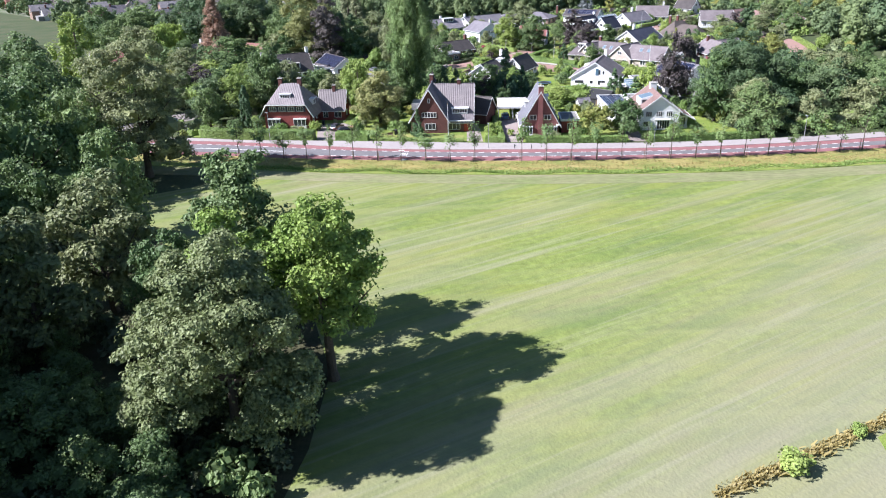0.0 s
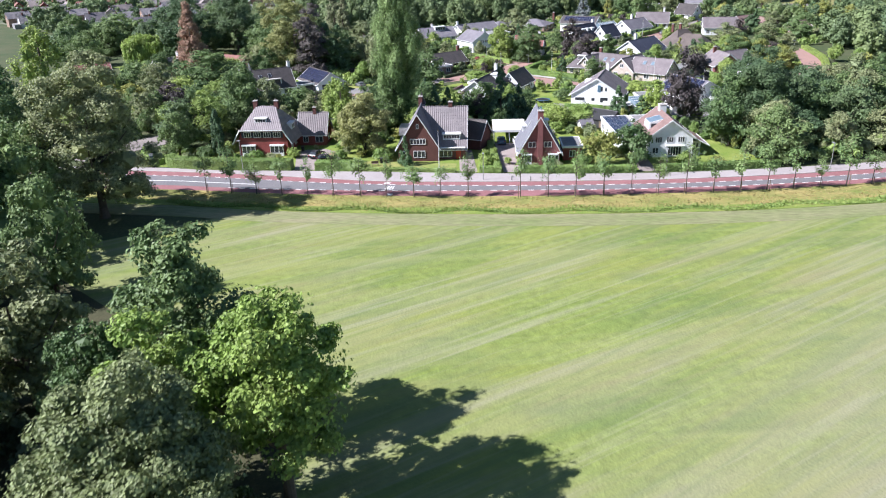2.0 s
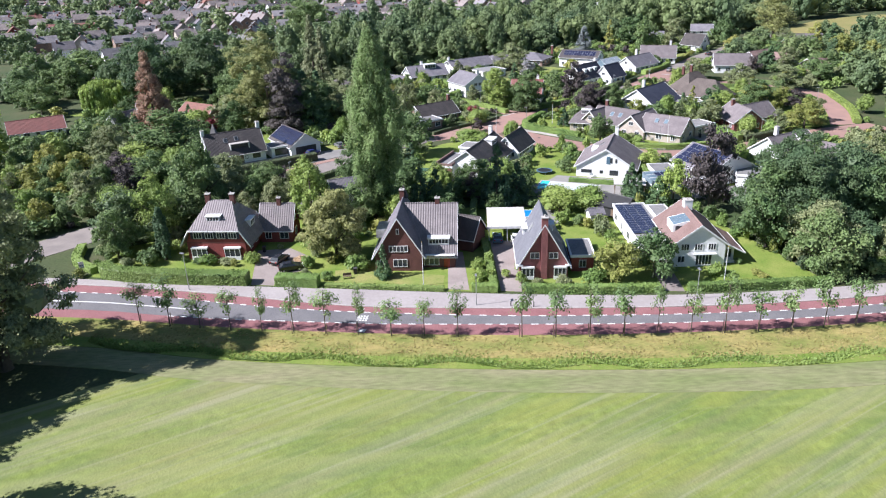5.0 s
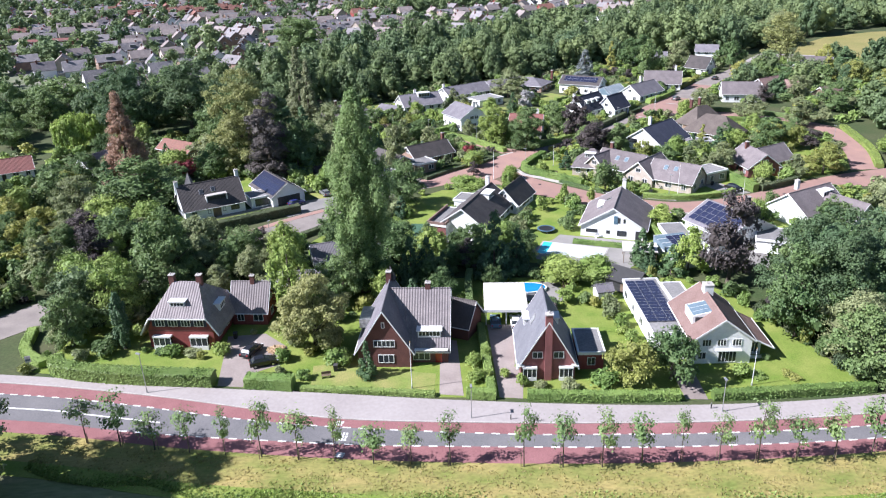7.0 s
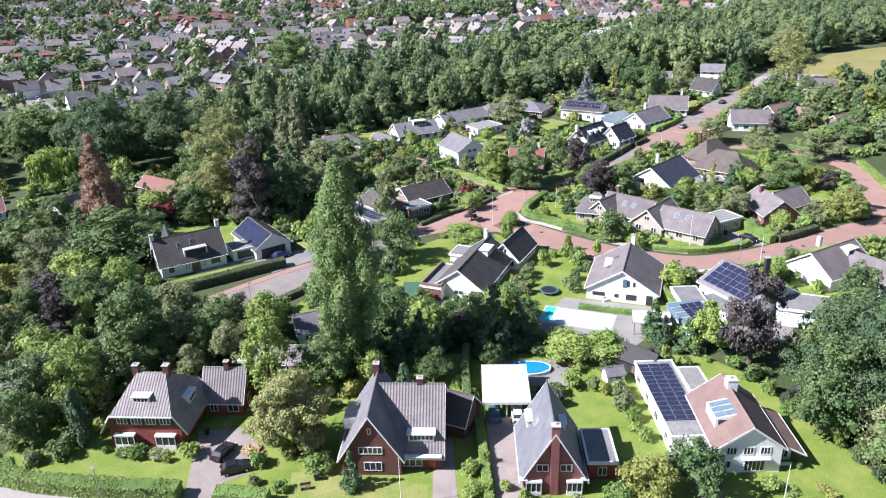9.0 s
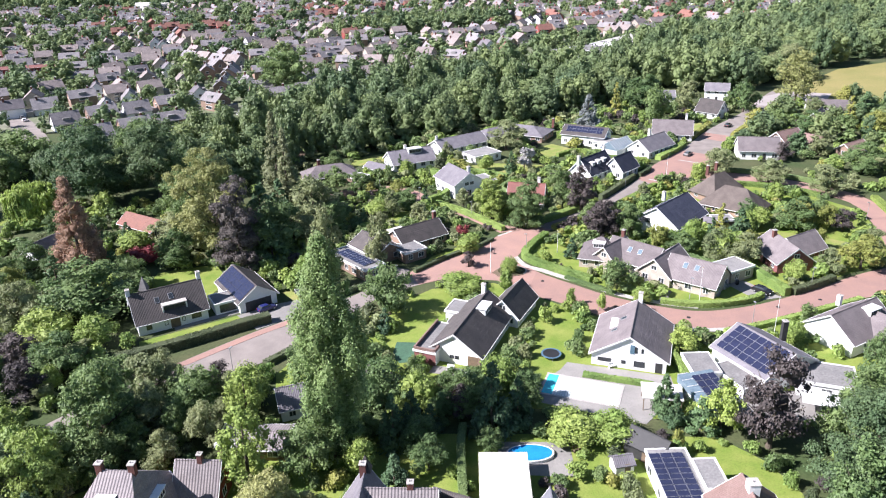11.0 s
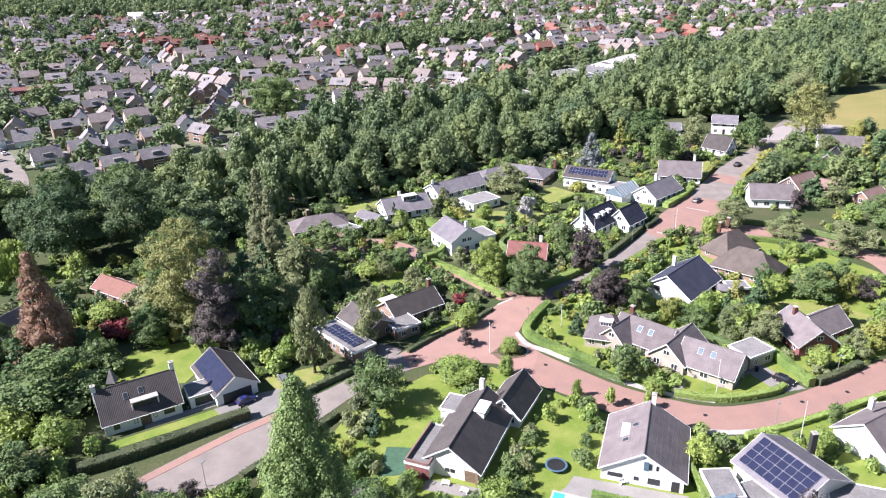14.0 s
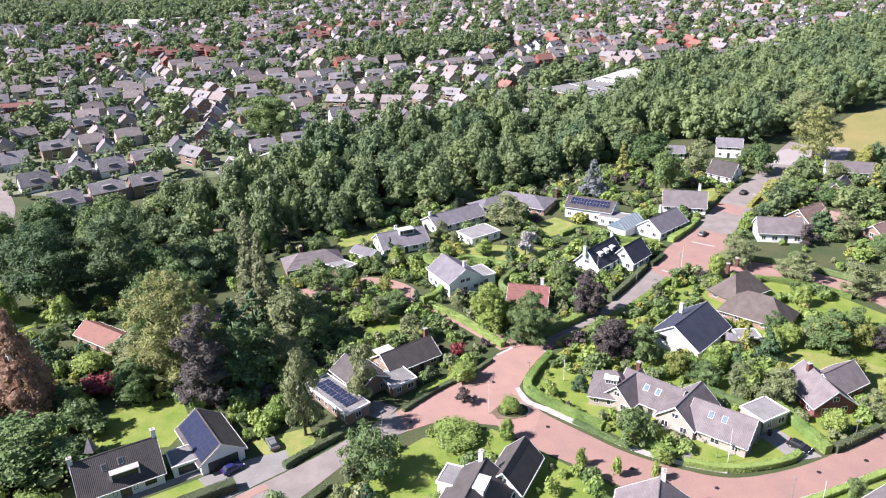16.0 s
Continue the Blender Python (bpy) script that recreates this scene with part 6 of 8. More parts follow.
# hedges
for pts, hh, ww, kd in (
        ([(-55, 165), (-54, 162.8), (-50, 161.2), (-42, 159.6), (-28.9, 157.9)], 2.1, 2.3, "hedge"), ([(-24, 157.2), (-17, 156.0)], 1.9, 2.0, "hedge"),
        ([(-16, 155.6), (-6, 154.2), (3.4, 152.9)], 0.7, 0.9, "hedge"), ([(7.8, 152.5), (11.9, 151.9)], 1.2, 1.3, "hedge"), ([(11.4, 152.4), (11.2, 164), (11, 172)], 1.1, 1.2, "hedge"),
        ([(16.2, 151.4), (26, 150.4), (37.0, 149.9)], 1.3, 1.3, "hedge"), ([(41.4, 149.7), (50, 149.8), (64, 150.3)], 1.3, 1.3, "hedge"),
        ([(9.6, 172), (9.8, 186), (10.4, 192)], 1.8, 1.2, "oak"), ([(-54.4, 216.8), (-45, 221.6), (-33.6, 228.6), (-28, 231.8)], 1.9, 2.0, "darkhedge"), ([(-20, 236.6), (-16, 240.6), (-8, 247.4)], 1.2, 1.2, "darkhedge"),
        ([(-25.6, 214), (-17, 223.6), (-11, 231)], 1.1, 1.4, "darkhedge"), ([(2, 253.0), (9, 260), (17.6, 266.8)], 0.9, 1.0, "darkhedge"), ([(17.4, 266.2), (22, 271.5)], 0.8, 1.0, "darkhedge"),
        ([(25.4, 277.4), (16, 291), (8, 300)], 1.4, 1.5, "hedge"), ([(33.4, 280.6), (43, 287.4), (53, 296)], 1.5, 2.0, "hedge"), ([(56, 299), (64, 309), (71, 318.4)], 1.6, 1.4, "darkhedge"),
        ([(36, 272.6), (31.6, 266), (28.9, 260), (30.6, 256), (36, 250), (42, 244.6)], 1.5, 1.8, "hedge"), ([(38.6, 277.2), (47, 283.4), (58, 292.6)], 1.2, 1.6, "gold"), ([(59, 292.6), (67, 300.6), (75, 309.4)], 1.3, 1.6, "bright"),
        ([(36.6, 247.2), (41.8, 242.0), (46.0, 238.3)], 0.6, 1.2, "oak"), ([(48.6, 240.3), (51.3, 237.8), (53.4, 235.4)], 1.1, 1.6, "hedge"), ([(54.4, 233.4), (60, 231.4), (66, 231.0), (73, 232.4), (76.6, 234.4)], 1.2, 1.3, "hedge"), ([(82, 234.4), (80, 243), (78.4, 249)], 2.0, 1.6, "hedge"),
        ([(83.4, 235.0), (89, 237.6), (95, 240.6)], 1.6, 1.4, "darkhedge"), ([(63, 219.6), (72, 222), (83, 226), (96, 231)], 1.0, 1.2, "hedge"), ([(66, 256.4), (72, 250), (77.6, 246)], 1.7, 1.2, "oak"), ([(49.4, 221), (50.2, 206), (49.4, 197)], 2.0, 1.0, "hedge"),
        ([(32.6, 206.6), (44, 202.4)], 0.9, 1.0, "hedge"), ([(6, 301), (10.6, 305.6), (13, 320), (7, 330)], 2.2, 1.6, "hedge"), ([(13, 322), (20, 328), (31, 321)], 2.0, 1.4, "hedge"), ([(30, 303), (28, 309), (33, 318)], 2.2, 1.3, "oak"),
        ([(73, 319.6), (78, 327), (68, 332)], 1.3, 1.3, "darkhedge"), ([(84, 337), (92, 345.6), (98, 353.4)], 1.6, 2.4, "hedge"), ([(103, 361), (108, 368), (114, 377)], 1.4, 1.8, "gold"), ([(98, 308.6), (110, 303.6), (119, 295)], 1.4, 1.3, "hedge"),
        ([(102, 322), (114, 316), (128, 303)], 1.3, 1.2, "oak"), ([(133, 292), (128, 268), (121, 250)], 1.2, 2.0, "bright"), ([(120, 364), (126, 372), (136, 384)], 1.2, 1.6, "gold"), ([(51, 345), (60, 350), (69, 340), (80, 336)], 1.4, 1.4, "bright"),
        ([(-46, 202.6), (-36, 209.8)], 1.2, 1.2, "darkhedge"), ([(-64, 176), (-62, 169), (-57, 164.6)], 1.1, 1.6, "hedge")):
    hedge(pts, hh, ww, kd, {"hedge": "clipped green garden hedge", "oak": "dark green clipped garden hedge", "darkhedge": "dark brown-green clipped hedge", "gold": "loose yellow-green garden hedge", "bright": "fresh green low garden hedge"}[kd])

# ---- trees ----
def big_tree(x, y, H, W, form, k, leaves, size, key, seed, label, droop=0.15, low=0.1, tight=False):
    loose = form == "round" and not tight
    ob = thing("tree", pose(x, y, 0), label, "tree")
    part("trunk", trunk_mesh(seed, H, W, 0.024 * H, form), None, ob)
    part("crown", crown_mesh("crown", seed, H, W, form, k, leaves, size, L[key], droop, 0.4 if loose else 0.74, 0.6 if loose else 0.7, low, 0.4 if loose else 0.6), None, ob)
    return ob


big_tree(-19.0, 52.7, 20.0, 17.6, "round", 340, 120000, 0.235, "olive", 5, "large grey-green tree at the edge of the meadow")
big_tree(-11.9, 63.0, 20.2, 12.6, "round", 170, 40000, 0.27, "lime", 6, "bright yellow-green tree at the edge of the meadow", low=0.34)
big_tree(-21.4, 73.0, 21.6, 13.6, "round", 150, 28000, 0.32, "oak", 7, "dark green tree at the edge of the meadow")
big_tree(-21.6, 62.4, 19.0, 8.5, "round", 110, 18000, 0.30, "lime", 16, "light green tree among darker ones")
big_tree(-40.0, 78.6, 18, 13, "round", 120, 16000, 0.40, "grey", 8, "grey-green tree with some bare twigs")
big_tree(-43.0, 68.0, 17, 10, "round", 110, 12000, 0.38, "birch", 9, "loose pale birch in the wood's edge", 0.8)
big_tree(-56.0, 133.4, 27, 20, "round", 220, 52000, 0.3, "birch", 10, "large olive-green tree beside the road", tight=True)
big_tree(-9.0, 187.6, 36.8, 10.8, "column", 210, 90000, 0.225, "poplar", 11, "very tall columnar poplar behind the houses")
big_tree(-47.0, 267.0, 29, 20, "round", 220, 44000, 0.29, "yellowish", 21, "tall yellow-green tree behind the white house", 0.4)
big_tree(-39.6, 258.6, 23.5, 12.4, "round", 170, 30000, 0.28, "copper", 22, "tall greyish copper beech behind the white house", low=0.06, tight=True)
big_tree(-96.0, 311.0, 25, 24, "round", 140, 20000, 0.42, "beech", 23, "large dark oak in the gardens", tight=True)
big_tree(-78.0, 316.0, 26, 22, "round", 140, 20000, 0.42, "beech", 24, "large dark oak beside a brown conifer", tight=True)
big_tree(-66.0, 478.0, 25, 30, "round", 200, 26000, 0.5, "oak", 25, "large spreading oak among the town houses", tight=True)
big_tree(22.8, 286.6, 12.6, 9.4, "round", 120, 16000, 0.24, "bright", 31, "upright mid-green tree beside a red-roofed house", low=0.04, tight=True)
big_tree(32.0, 280.0, 13.2, 11.8, "round", 150, 22000, 0.24, "oak", 32, "dense dark green tree before a red-roofed house", low=0.04, tight=True)
big_tree(48.4, 290.6, 13.6, 8.4, "round", 110, 14000, 0.25, "purple", 33, "dark purple beech beside a black-roofed house", low=0.05, tight=True)
big_tree(50.2, 271.2, 11.0, 8.8, "round", 110, 14000, 0.25, "purple", 34, "round dark copper beech behind a pale brick villa", low=0.05, tight=True)
big_tree(56.4, 268.0, 10.6, 6.6, "round", 90, 9000, 0.25, "oak", 35, "upright green tree behind a pale brick villa", low=0.05, tight=True)
big_tree(-46.2, 169.4, 10.2, 3.2, "column", 60, 7000, 0.2, "conifer", 36, "tall dark ivy-clad trunk beside the brick house")
big_tree(-49.6, 177.4, 13.4, 9.2, "round", 120, 14000, 0.25, "bright", 37, "fresh green tree behind an ivy-clad trunk")
big_tree(168.0, 417.0, 24, 21, "round", 120, 9000, 0.5, "yellowish", 26, "large yellowing tree beside the sports field")
big_tree(-15.4, 167.2, 13.4, 11.6, "round", 150, 30000, 0.22, "yellowish", 27, "yellow-green birch with hanging twigs beside the house", 0.9)
big_tree(67.6, 170.4, 19.6, 20, "round", 260, 70000, 0.25, "beech", 12, "large dark green beech beside the white house", low=0.03, tight=True)

for kind, rows in (
        ("beech", ((80, 178, 14, 13), (71, 159.5, 9, 10), (86, 188, 13, 13), (84, 166, 13, 13), (-56, 178, 11.5, 12.6))), ("oak", ((-76, 135, 21, 17), (-68, 116, 22, 17), (-64, 125, 20, 14), (-74, 104, 22, 16), (-30.5, 72, 13, 9), (-49, 102, 17, 12), (-35.2, 52, 8, 9), (-28, 54.6, 6, 8), (-45.5, 190, 16.5, 12.4), (-55.2, 170.8, 9.6, 8), (-45, 196.4, 8, 10.5), (-3, 199.9, 9, 11.8), (-7.5, 187.4, 9, 8), (12.6, 196.5, 9, 9), (-13, 183, 10, 9), (-33.6, 196.5, 9, 9), (-134, 330, 15, 15), (-150, 336, 16, 16), (-131, 300, 13, 13), (-142, 312, 14, 14), (-112, 345, 19, 20), (-92, 345, 18, 20), (-137, 350, 16, 22))),
        ("oak", ((-58, 300, 17, 14), (-67.8, 313, 16, 15), (-66, 235.4, 13, 19.6), (-63.4, 213.6, 9, 10), (-50.2, 201.4, 10, 12.6), (-82, 256, 9, 8), (-90, 240, 10, 11), (-3.0, 232.8, 12.5, 10.4), (57, 272, 8, 7.3), (101, 271.4, 9, 12.2), (142, 315.5, 10, 12), (150, 365, 9, 14), (139, 370, 9, 8), (100, 415, 15, 20))),
        # From (-46, 46) on: unseen tall oaks, added to shade the meadow's left edge.
        ("oak", ((-20.5, 281, 9, 9.5), (-17, 209, 9, 6.4), (-23, 313.4, 9, 9.4), (-15, 311, 8, 7.8), (-1, 297.4, 6, 9), (90.7, 278, 7, 5.4), (67, 258.7, 6, 7.3), (-112, 200, 20, 18), (-96, 178, 18, 17), (-90, 150, 19, 18), (-84, 108, 18, 17), (-70, 92, 18, 16), (-58, 78, 17, 15), (-62, 56, 17, 15), (-46, 46, 25, 16), (-51, 56, 25, 16), (-44, 36, 24, 15), (-58, 62, 20, 15), (-64, 72, 19, 15), (-40, 38, 22, 13), (-54, 46, 24, 15), (-47, 52, 26, 13), (-41, 30, 25, 14), (-37, 23, 24, 13), (-50, 64, 24, 13))),
        ("bright", ((-71, 225, 8, 11), (-61, 224, 7, 8), (-58, 186, 8, 9), (-64, 194, 7, 8))), ("gold", ((-84, 222, 7, 9),)), ("purple", ((-66, 206, 8, 8),)), ("maple", ((80.5, 222.6, 4.6, 4.4),)), ("grey", ((-80, 232, 11, 12), (66, 158.4, 11, 11.3), (190, 470, 18, 20))),
        ("lime", ((52.5, 214, 5, 7), (51.0, 189.6, 9.6, 7.0))),
        ("birch", ((-41.9, 201.6, 11, 9.7), (-61.2, 275, 9, 12), (-41.6, 208, 8, 6.4), (-6.6, 257.1, 14.8, 7), (73.6, 254.6, 8.4, 7.2), (79.4, 251.4, 8.0, 8.6), (116, 406, 14, 13), (97.6, 318.4, 9, 11), (109.8, 308.4, 8, 11), (122, 297.6, 9, 12), (139, 336, 9, 10), (34.3, 356.7, 11, 14), (-17.4, 246.4, 21, 8.4))),
        ("tall", ((-112, 231, 22, 14), (-21.6, 181.4, 13.5, 8.4), (-24.6, 195.0, 11.5, 6.6))),
        ("bright", ((-51.5, 182.9, 11, 6.6), (27.4, 188.3, 5, 8.1), (33.5, 188.5, 5, 8.1), (27.0, 191.0, 4.6, 7.0), (-70, 272.6, 6, 8.4), (-25.2, 201, 9, 7.3), (12.3, 243, 4, 10), (24.2, 251.4, 4, 4.4), (-9.2, 292.6, 5, 8), (15.2, 264, 5, 6.5), (50.5, 233.9, 4, 4.3), (75, 255, 8, 7), (91.8, 274, 6, 6.6), (66, 262.6, 5, 5))),
        ("conifer", ((-0.6, 188.6, 10, 6), (2.4, 191, 9, 5.5), (-48.4, 175, 7, 2.7), (15, 191, 13.5, 8), (19.4, 193.6, 9, 6.2), (44.4, 191.6, 6, 3.3), (48, 190, 6, 6), (-80, 250, 9, 8), (84.3, 267, 8, 7.5), (-67.8, 240, 8, 6.4), (-3.6, 335, 6, 3.1), (32.9, 327, 8, 4.7), (6.6, 287.2, 4, 3.1), (4.4, 290.3, 4, 3.2), (75.3, 262, 8, 4.9), (-6.5, 158.6, 6.0, 3.4))),
        ("purple", ((-72, 215, 8, 8.9), (-31.8, 206.8, 6, 5.7), (10.7, 195.9, 6, 5.5), (56.8, 185.2, 17.4, 11.6), (-33.8, 204.6, 5, 4.8), (124, 331, 7, 7), (14.9, 255.4, 4, 4.2), (112, 269.3, 6, 6.8))),
        ("gold", ((31.2, 154.4, 7.6, 8.3), (104.4, 246.6, 8.5, 9.6), (107.6, 270.4, 7.6, 6.8), (-12, 309.6, 5, 4.7), (-4, 308.7, 6, 4.7), (81.6, 255.4, 7, 6.0), (101.4, 271.8, 8.4, 8.6))),
        ("maple", ((37.3, 155, 8.9, 9), (46.9, 241, 7.4, 8.6), (98, 388, 16, 15), (139, 402, 14, 13), (138.4, 372.8, 8, 6.5), (158, 357, 10, 10))), ("willow", ((-109.6, 299, 12, 14.5),)), ("dead", ((-77.2, 257.2, 25.4, 14.4),)), ("spruce", ((-37, 297, 30, 11), (-33, 290, 27, 9), (167.7, 373, 12, 6.8))),
        ("red", ((-65.3, 264.3, 5, 8), (14.4, 274.2, 4, 3.7))), ("goldcon", ((81.4, 271.7, 8, 4.4), (85.6, 405, 14, 6.5), (166, 369, 13, 7))), ("blue", ((69.4, 383, 14, 12),)), ("white", ((37.6, 331, 8, 6.8),))):
    for x, y, hh, ww in rows:
        plant(kind, x, y, hh, ww)
        block(x, y, ww * 0.5, ww * 0.5)

# young street trees, staked, along the verge
protos_street = []
for i, x in enumerate([-42.1 + 4.72 * j for j in range(11)] + [14.0 + 4.68 * j for j in range(17)]):
    y = np.interp(x, [p[0] for p in RED_S], [p[1] for p in RED_S]) - 0.7
    rnd = random.Random(i)
    m = pose(x, y, 0.08, 0, 0, rnd.uniform(0, 360)) @ Matrix.Diagonal((rnd.uniform(0.75, 1.5),) * 2 + (rnd.uniform(1.05, 1.75), 1))
    if len(protos_street) < 3:
        v = len(protos_street)
        rng = np.random.default_rng(40 + v)
        t = thing("street_tree", m, "young slender street tree tied to a stake", "tree", "young trees along the road")
        s = Shape().tube((0, 0, 0), (0.05, 0, 2.2), 0.07, 0.05, 8).tube((0.05, 0, 2.2), (0.0, 0.05, 5.0), 0.05, 0.015, 6)
        pts = []
        for j in range(16):
            z = rng.uniform(1.9, 4.4)
            a = rng.uniform(0, 6.283)
            q = rng.uniform(0.5, 1.15) * (1.25 - abs(z - 2.9) * 0.35)
            end = Vector((q * math.cos(a), q * math.sin(a), z + rng.uniform(0.4, 0.9)))
            s.tube((0.03, 0, z), end, 0.025, 0.008, 4)
            pts.append(np.array(end) + rng.normal(0, 0.24, (24, 3)))
            pts.append(np.array(end * 0.6 + Vector((0, 0, z * 0.4))) + rng.normal(0, 0.22, (10, 3)))
        part("trunk", s, M["bark"], t)
        c = np.vstack(pts + [np.array([0, 0, 4.9]) + rng.normal(0, 0.25, (16, 3))])
        part("crown", quads_mesh("crown", c, leaf_quads(rng, c, c - [0, 0, 3.0], 0.2), L["poplar"]), None, t)
        part("stake", Shape().tube((0.3, 0.1, 0), (0.3, 0.1, 1.3), 0.04, 0.04, 6), M["wood"], t)
        protos_street.append(t)
    else:
        src = protos_street[i % 3]
        copy_thing(src, m @ Matrix.Diagonal((1 / src.scale[0], 1 / src.scale[1], 1 / src.scale[2], 1)))


def scatter(ring, n, seed, gap, make):
    """Plants strewn in an area, clear of roads, houses and each other."""
    rnd = random.Random(seed)
    xs, ys = [p[0] for p in ring], [p[1] for p in ring]
    done, tries = [], 0
    while len(done) < n and tries < n * 30:
        tries += 1
        x, y = rnd.uniform(min(xs), max(xs)), rnd.uniform(min(ys), max(ys))
        if not inside(x, y, ring) or any((x - a) ** 2 + (y - b) ** 2 < gap * gap for a, b in done):
            continue
        if make(x, y, rnd):
            done.append((x, y))
    return done


def wild(kinds, lo, hi, clear=0.25):
    def make(x, y, rnd):
        hh = rnd.uniform(lo, hi)
        ww = hh * rnd.uniform(0.7, 1.0)
        if not free(x, y, ww * clear):
            return False
        plant(rnd.choice(kinds), x, y, hh, ww)
        return True
    return make


def bushes(kinds, lo, hi, on_lawn=(), sink=None):
    def make(x, y, rnd):
        hh = rnd.uniform(lo, hi)
        ww = hh * rnd.uniform(0.9, 1.6)
        if not free(x, y, ww * 0.4) or any(inside(x, y, q) for q in on_lawn):
            return False
        if sink is None:
            shrub(rnd.choice(kinds), x, y, hh, ww)
        else:
            sink.append((rnd.choice(kinds), x, y, hh, ww))
        return True
    return make


lawns = [[(v.co.x, v.co.y) for v in ob.data.vertices][: len(ob.data.vertices) // 2] for ob in scene.objects if ob.name.split(".")[0] in ("lawn", "court", "terrace", "driveway", "path")]
GARDEN_SHRUBS = ["hedge", "bright", "darkhedge", "oak", "oak", "hedge", "gold", "birch", "hedge", "bright", "oak", "birch", "hedge", "oak", "bright", "gold", "oak", "hedge", "hedge", "oak", "birch", "oak", "hedge", "hedge", "bright", "oak", "birch", "hedge", "purple"]
scatter([(-60, 158), (70, 152), (66, 190), (-20, 196), (-58, 196)], 110, 3, 2.4, bushes(GARDEN_SHRUBS, 1.0, 3.2, lawns))
scatter([(-60, 196), (66, 190), (66, 232), (-20, 232)], 90, 33, 2.4, bushes(GARDEN_SHRUBS, 1.2, 3.4, lawns))
low_plants = []
scatter([(-30, 225), (120, 200), (130, 300), (90, 330), (-50, 320)], 430, 4, 2.0, bushes(GARDEN_SHRUBS, 1.2, 4.0, lawns, low_plants))
scatter([(-30, 290), (60, 290), (170, 400), (100, 420), (-20, 360)], 380, 5, 2.3, bushes(GARDEN_SHRUBS, 1.5, 4.5, lawns, low_plants))
scatter([(-125, 190), (-60, 176), (-48, 225), (-52, 300), (-125, 300)], 150, 6, 3.4, bushes(GARDEN_SHRUBS, 1.6, 5.0, lawns, low_plants))
scatter([(-8, 176), (20, 188), (26, 200), (47, 193), (47, 198), (8, 206), (-8, 206)], 17, 7, 3.4, wild(["oak", "conifer", "oak", "bright"], 5, 8))
scatter([(-58, 186), (-50, 200), (-30, 206), (-22, 190), (-40, 184)], 12, 8, 4.5, wild(["oak", "birch", "oak"], 6, 9))
scatter([(-105, 180), (-62, 180), (-60, 225), (-62, 246), (-105, 246)], 28, 9, 6.5, wild(["oak", "bright", "birch", "bright", "gold"], 5, 9))
scatter([(60, 205), (130, 190), (135, 300), (60, 330)], 24, 10, 8.0, wild(["oak", "birch", "bright", "gold"], 5, 8, 0.4))
scatter([(-30, 225), (60, 225), (60, 350), (-30, 350)], 24, 11, 8.0, wild(["oak", "birch", "bright", "conifer"], 5, 8, 0.42))
scatter([(90, 340), (190, 330), (190, 420), (130, 420)], 12, 12, 12.0, wild(["oak", "birch", "oak", "gold", "conifer"], 7, 12, 0.4))
scatter([(-62, 262), (-46, 258), (-26, 262), (-18, 282), (-30, 306), (-62, 300)], 16, 41, 5.0, wild(["oak", "conifer", "oak", "birch"], 10, 18, 0.1))
scatter([(-98, 250), (-62, 246), (-60, 300), (-98, 305)], 14, 42, 7.5, wild(["oak", "birch", "conifer", "bright"], 5, 10, 0.35))
scatter([(-50, 36), (-20, 36), (-24, 48), (-34, 62), (-46, 70)], 14, 46, 5.0, wild(["oak", "oak"], 4, 7, 0.1))
# woods: left of the meadow, right of the first row, behind the estate
scatter([(-100, 40), (-50, 40), (-44, 62), (-50, 98), (-60, 122), (-66, 148), (-100, 150)], 14, 13, 9.0, wild(["oak", "oak", "oak", "birch"], 13, 18, 0.1))
scatter([(-100, 35), (-34, 35), (-16, 44), (-24, 56), (-34, 66), (-50, 98), (-60, 125), (-70, 140), (-100, 130)], 150, 14, 2.8, bushes(["oak", "darkhedge", "oak", "birch"], 1.6, 4.0, (), low_plants))
scatter([(60, 152), (130, 160), (130, 192), (84, 205), (62, 186), (59, 172)], 30, 15, 7.6, wild(["oak", "oak", "oak", "birch", "oak"], 9, 15, 0.15))
scatter([(64, 151.6), (130, 161), (130, 168), (64, 158)], 40, 16, 3.0, bushes(["oak", "oak", "birch", "hedge"], 2.5, 5.0, (), low_plants))
scatter([(-60, 300), (-30, 335), (0, 360), (60, 385), (110, 405), (100, 440), (0, 400), (-60, 350)], 120, 43, 2.6, bushes(["oak", "hedge", "birch", "darkhedge", "oak"], 2.0, 5.0, lawns, low_plants))
scatter([(125, 300), (200, 290), (230, 400), (190, 420), (140, 330)], 110, 44, 3.2, bushes(["oak", "hedge", "birch", "bright", "oak"], 2.0, 5.0, lawns, low_plants))
scatter([(-34, 36), (-14, 40), (-13.4, 51), (-12.8, 62), (-20, 66), (-34, 60)], 60, 48, 1.8, bushes(["darkhedge", "oak", "darkhedge"], 1.4, 3.4, (), low_plants))
patch("woodland_floor", [(-70, 20), (-20, 30), (-14.5, 40), (-12.6, 52), (-12.4, 64), (-16, 76), (-24, 88), (-40, 98), (-60, 116), (-70, 100)], 0.07, M["woodfloor"], "dark leaf litter under the trees at the meadow's edge", "ground")
scatter([(-110, 180), (-58, 176), (-52, 198), (-56, 214), (-62, 222), (-58, 232), (-64, 262), (-110, 262)], 14, 61, 7.0, wild(["oak", "bright", "birch", "oak", "gold"], 5, 10, 0.3))
scatter([(-110, 180), (-58, 176), (-46, 200), (-56, 214), (-60, 232), (-64, 262), (-110, 262)], 150, 62, 2.6, bushes(GARDEN_SHRUBS, 1.6, 4.5, lawns, low_plants))
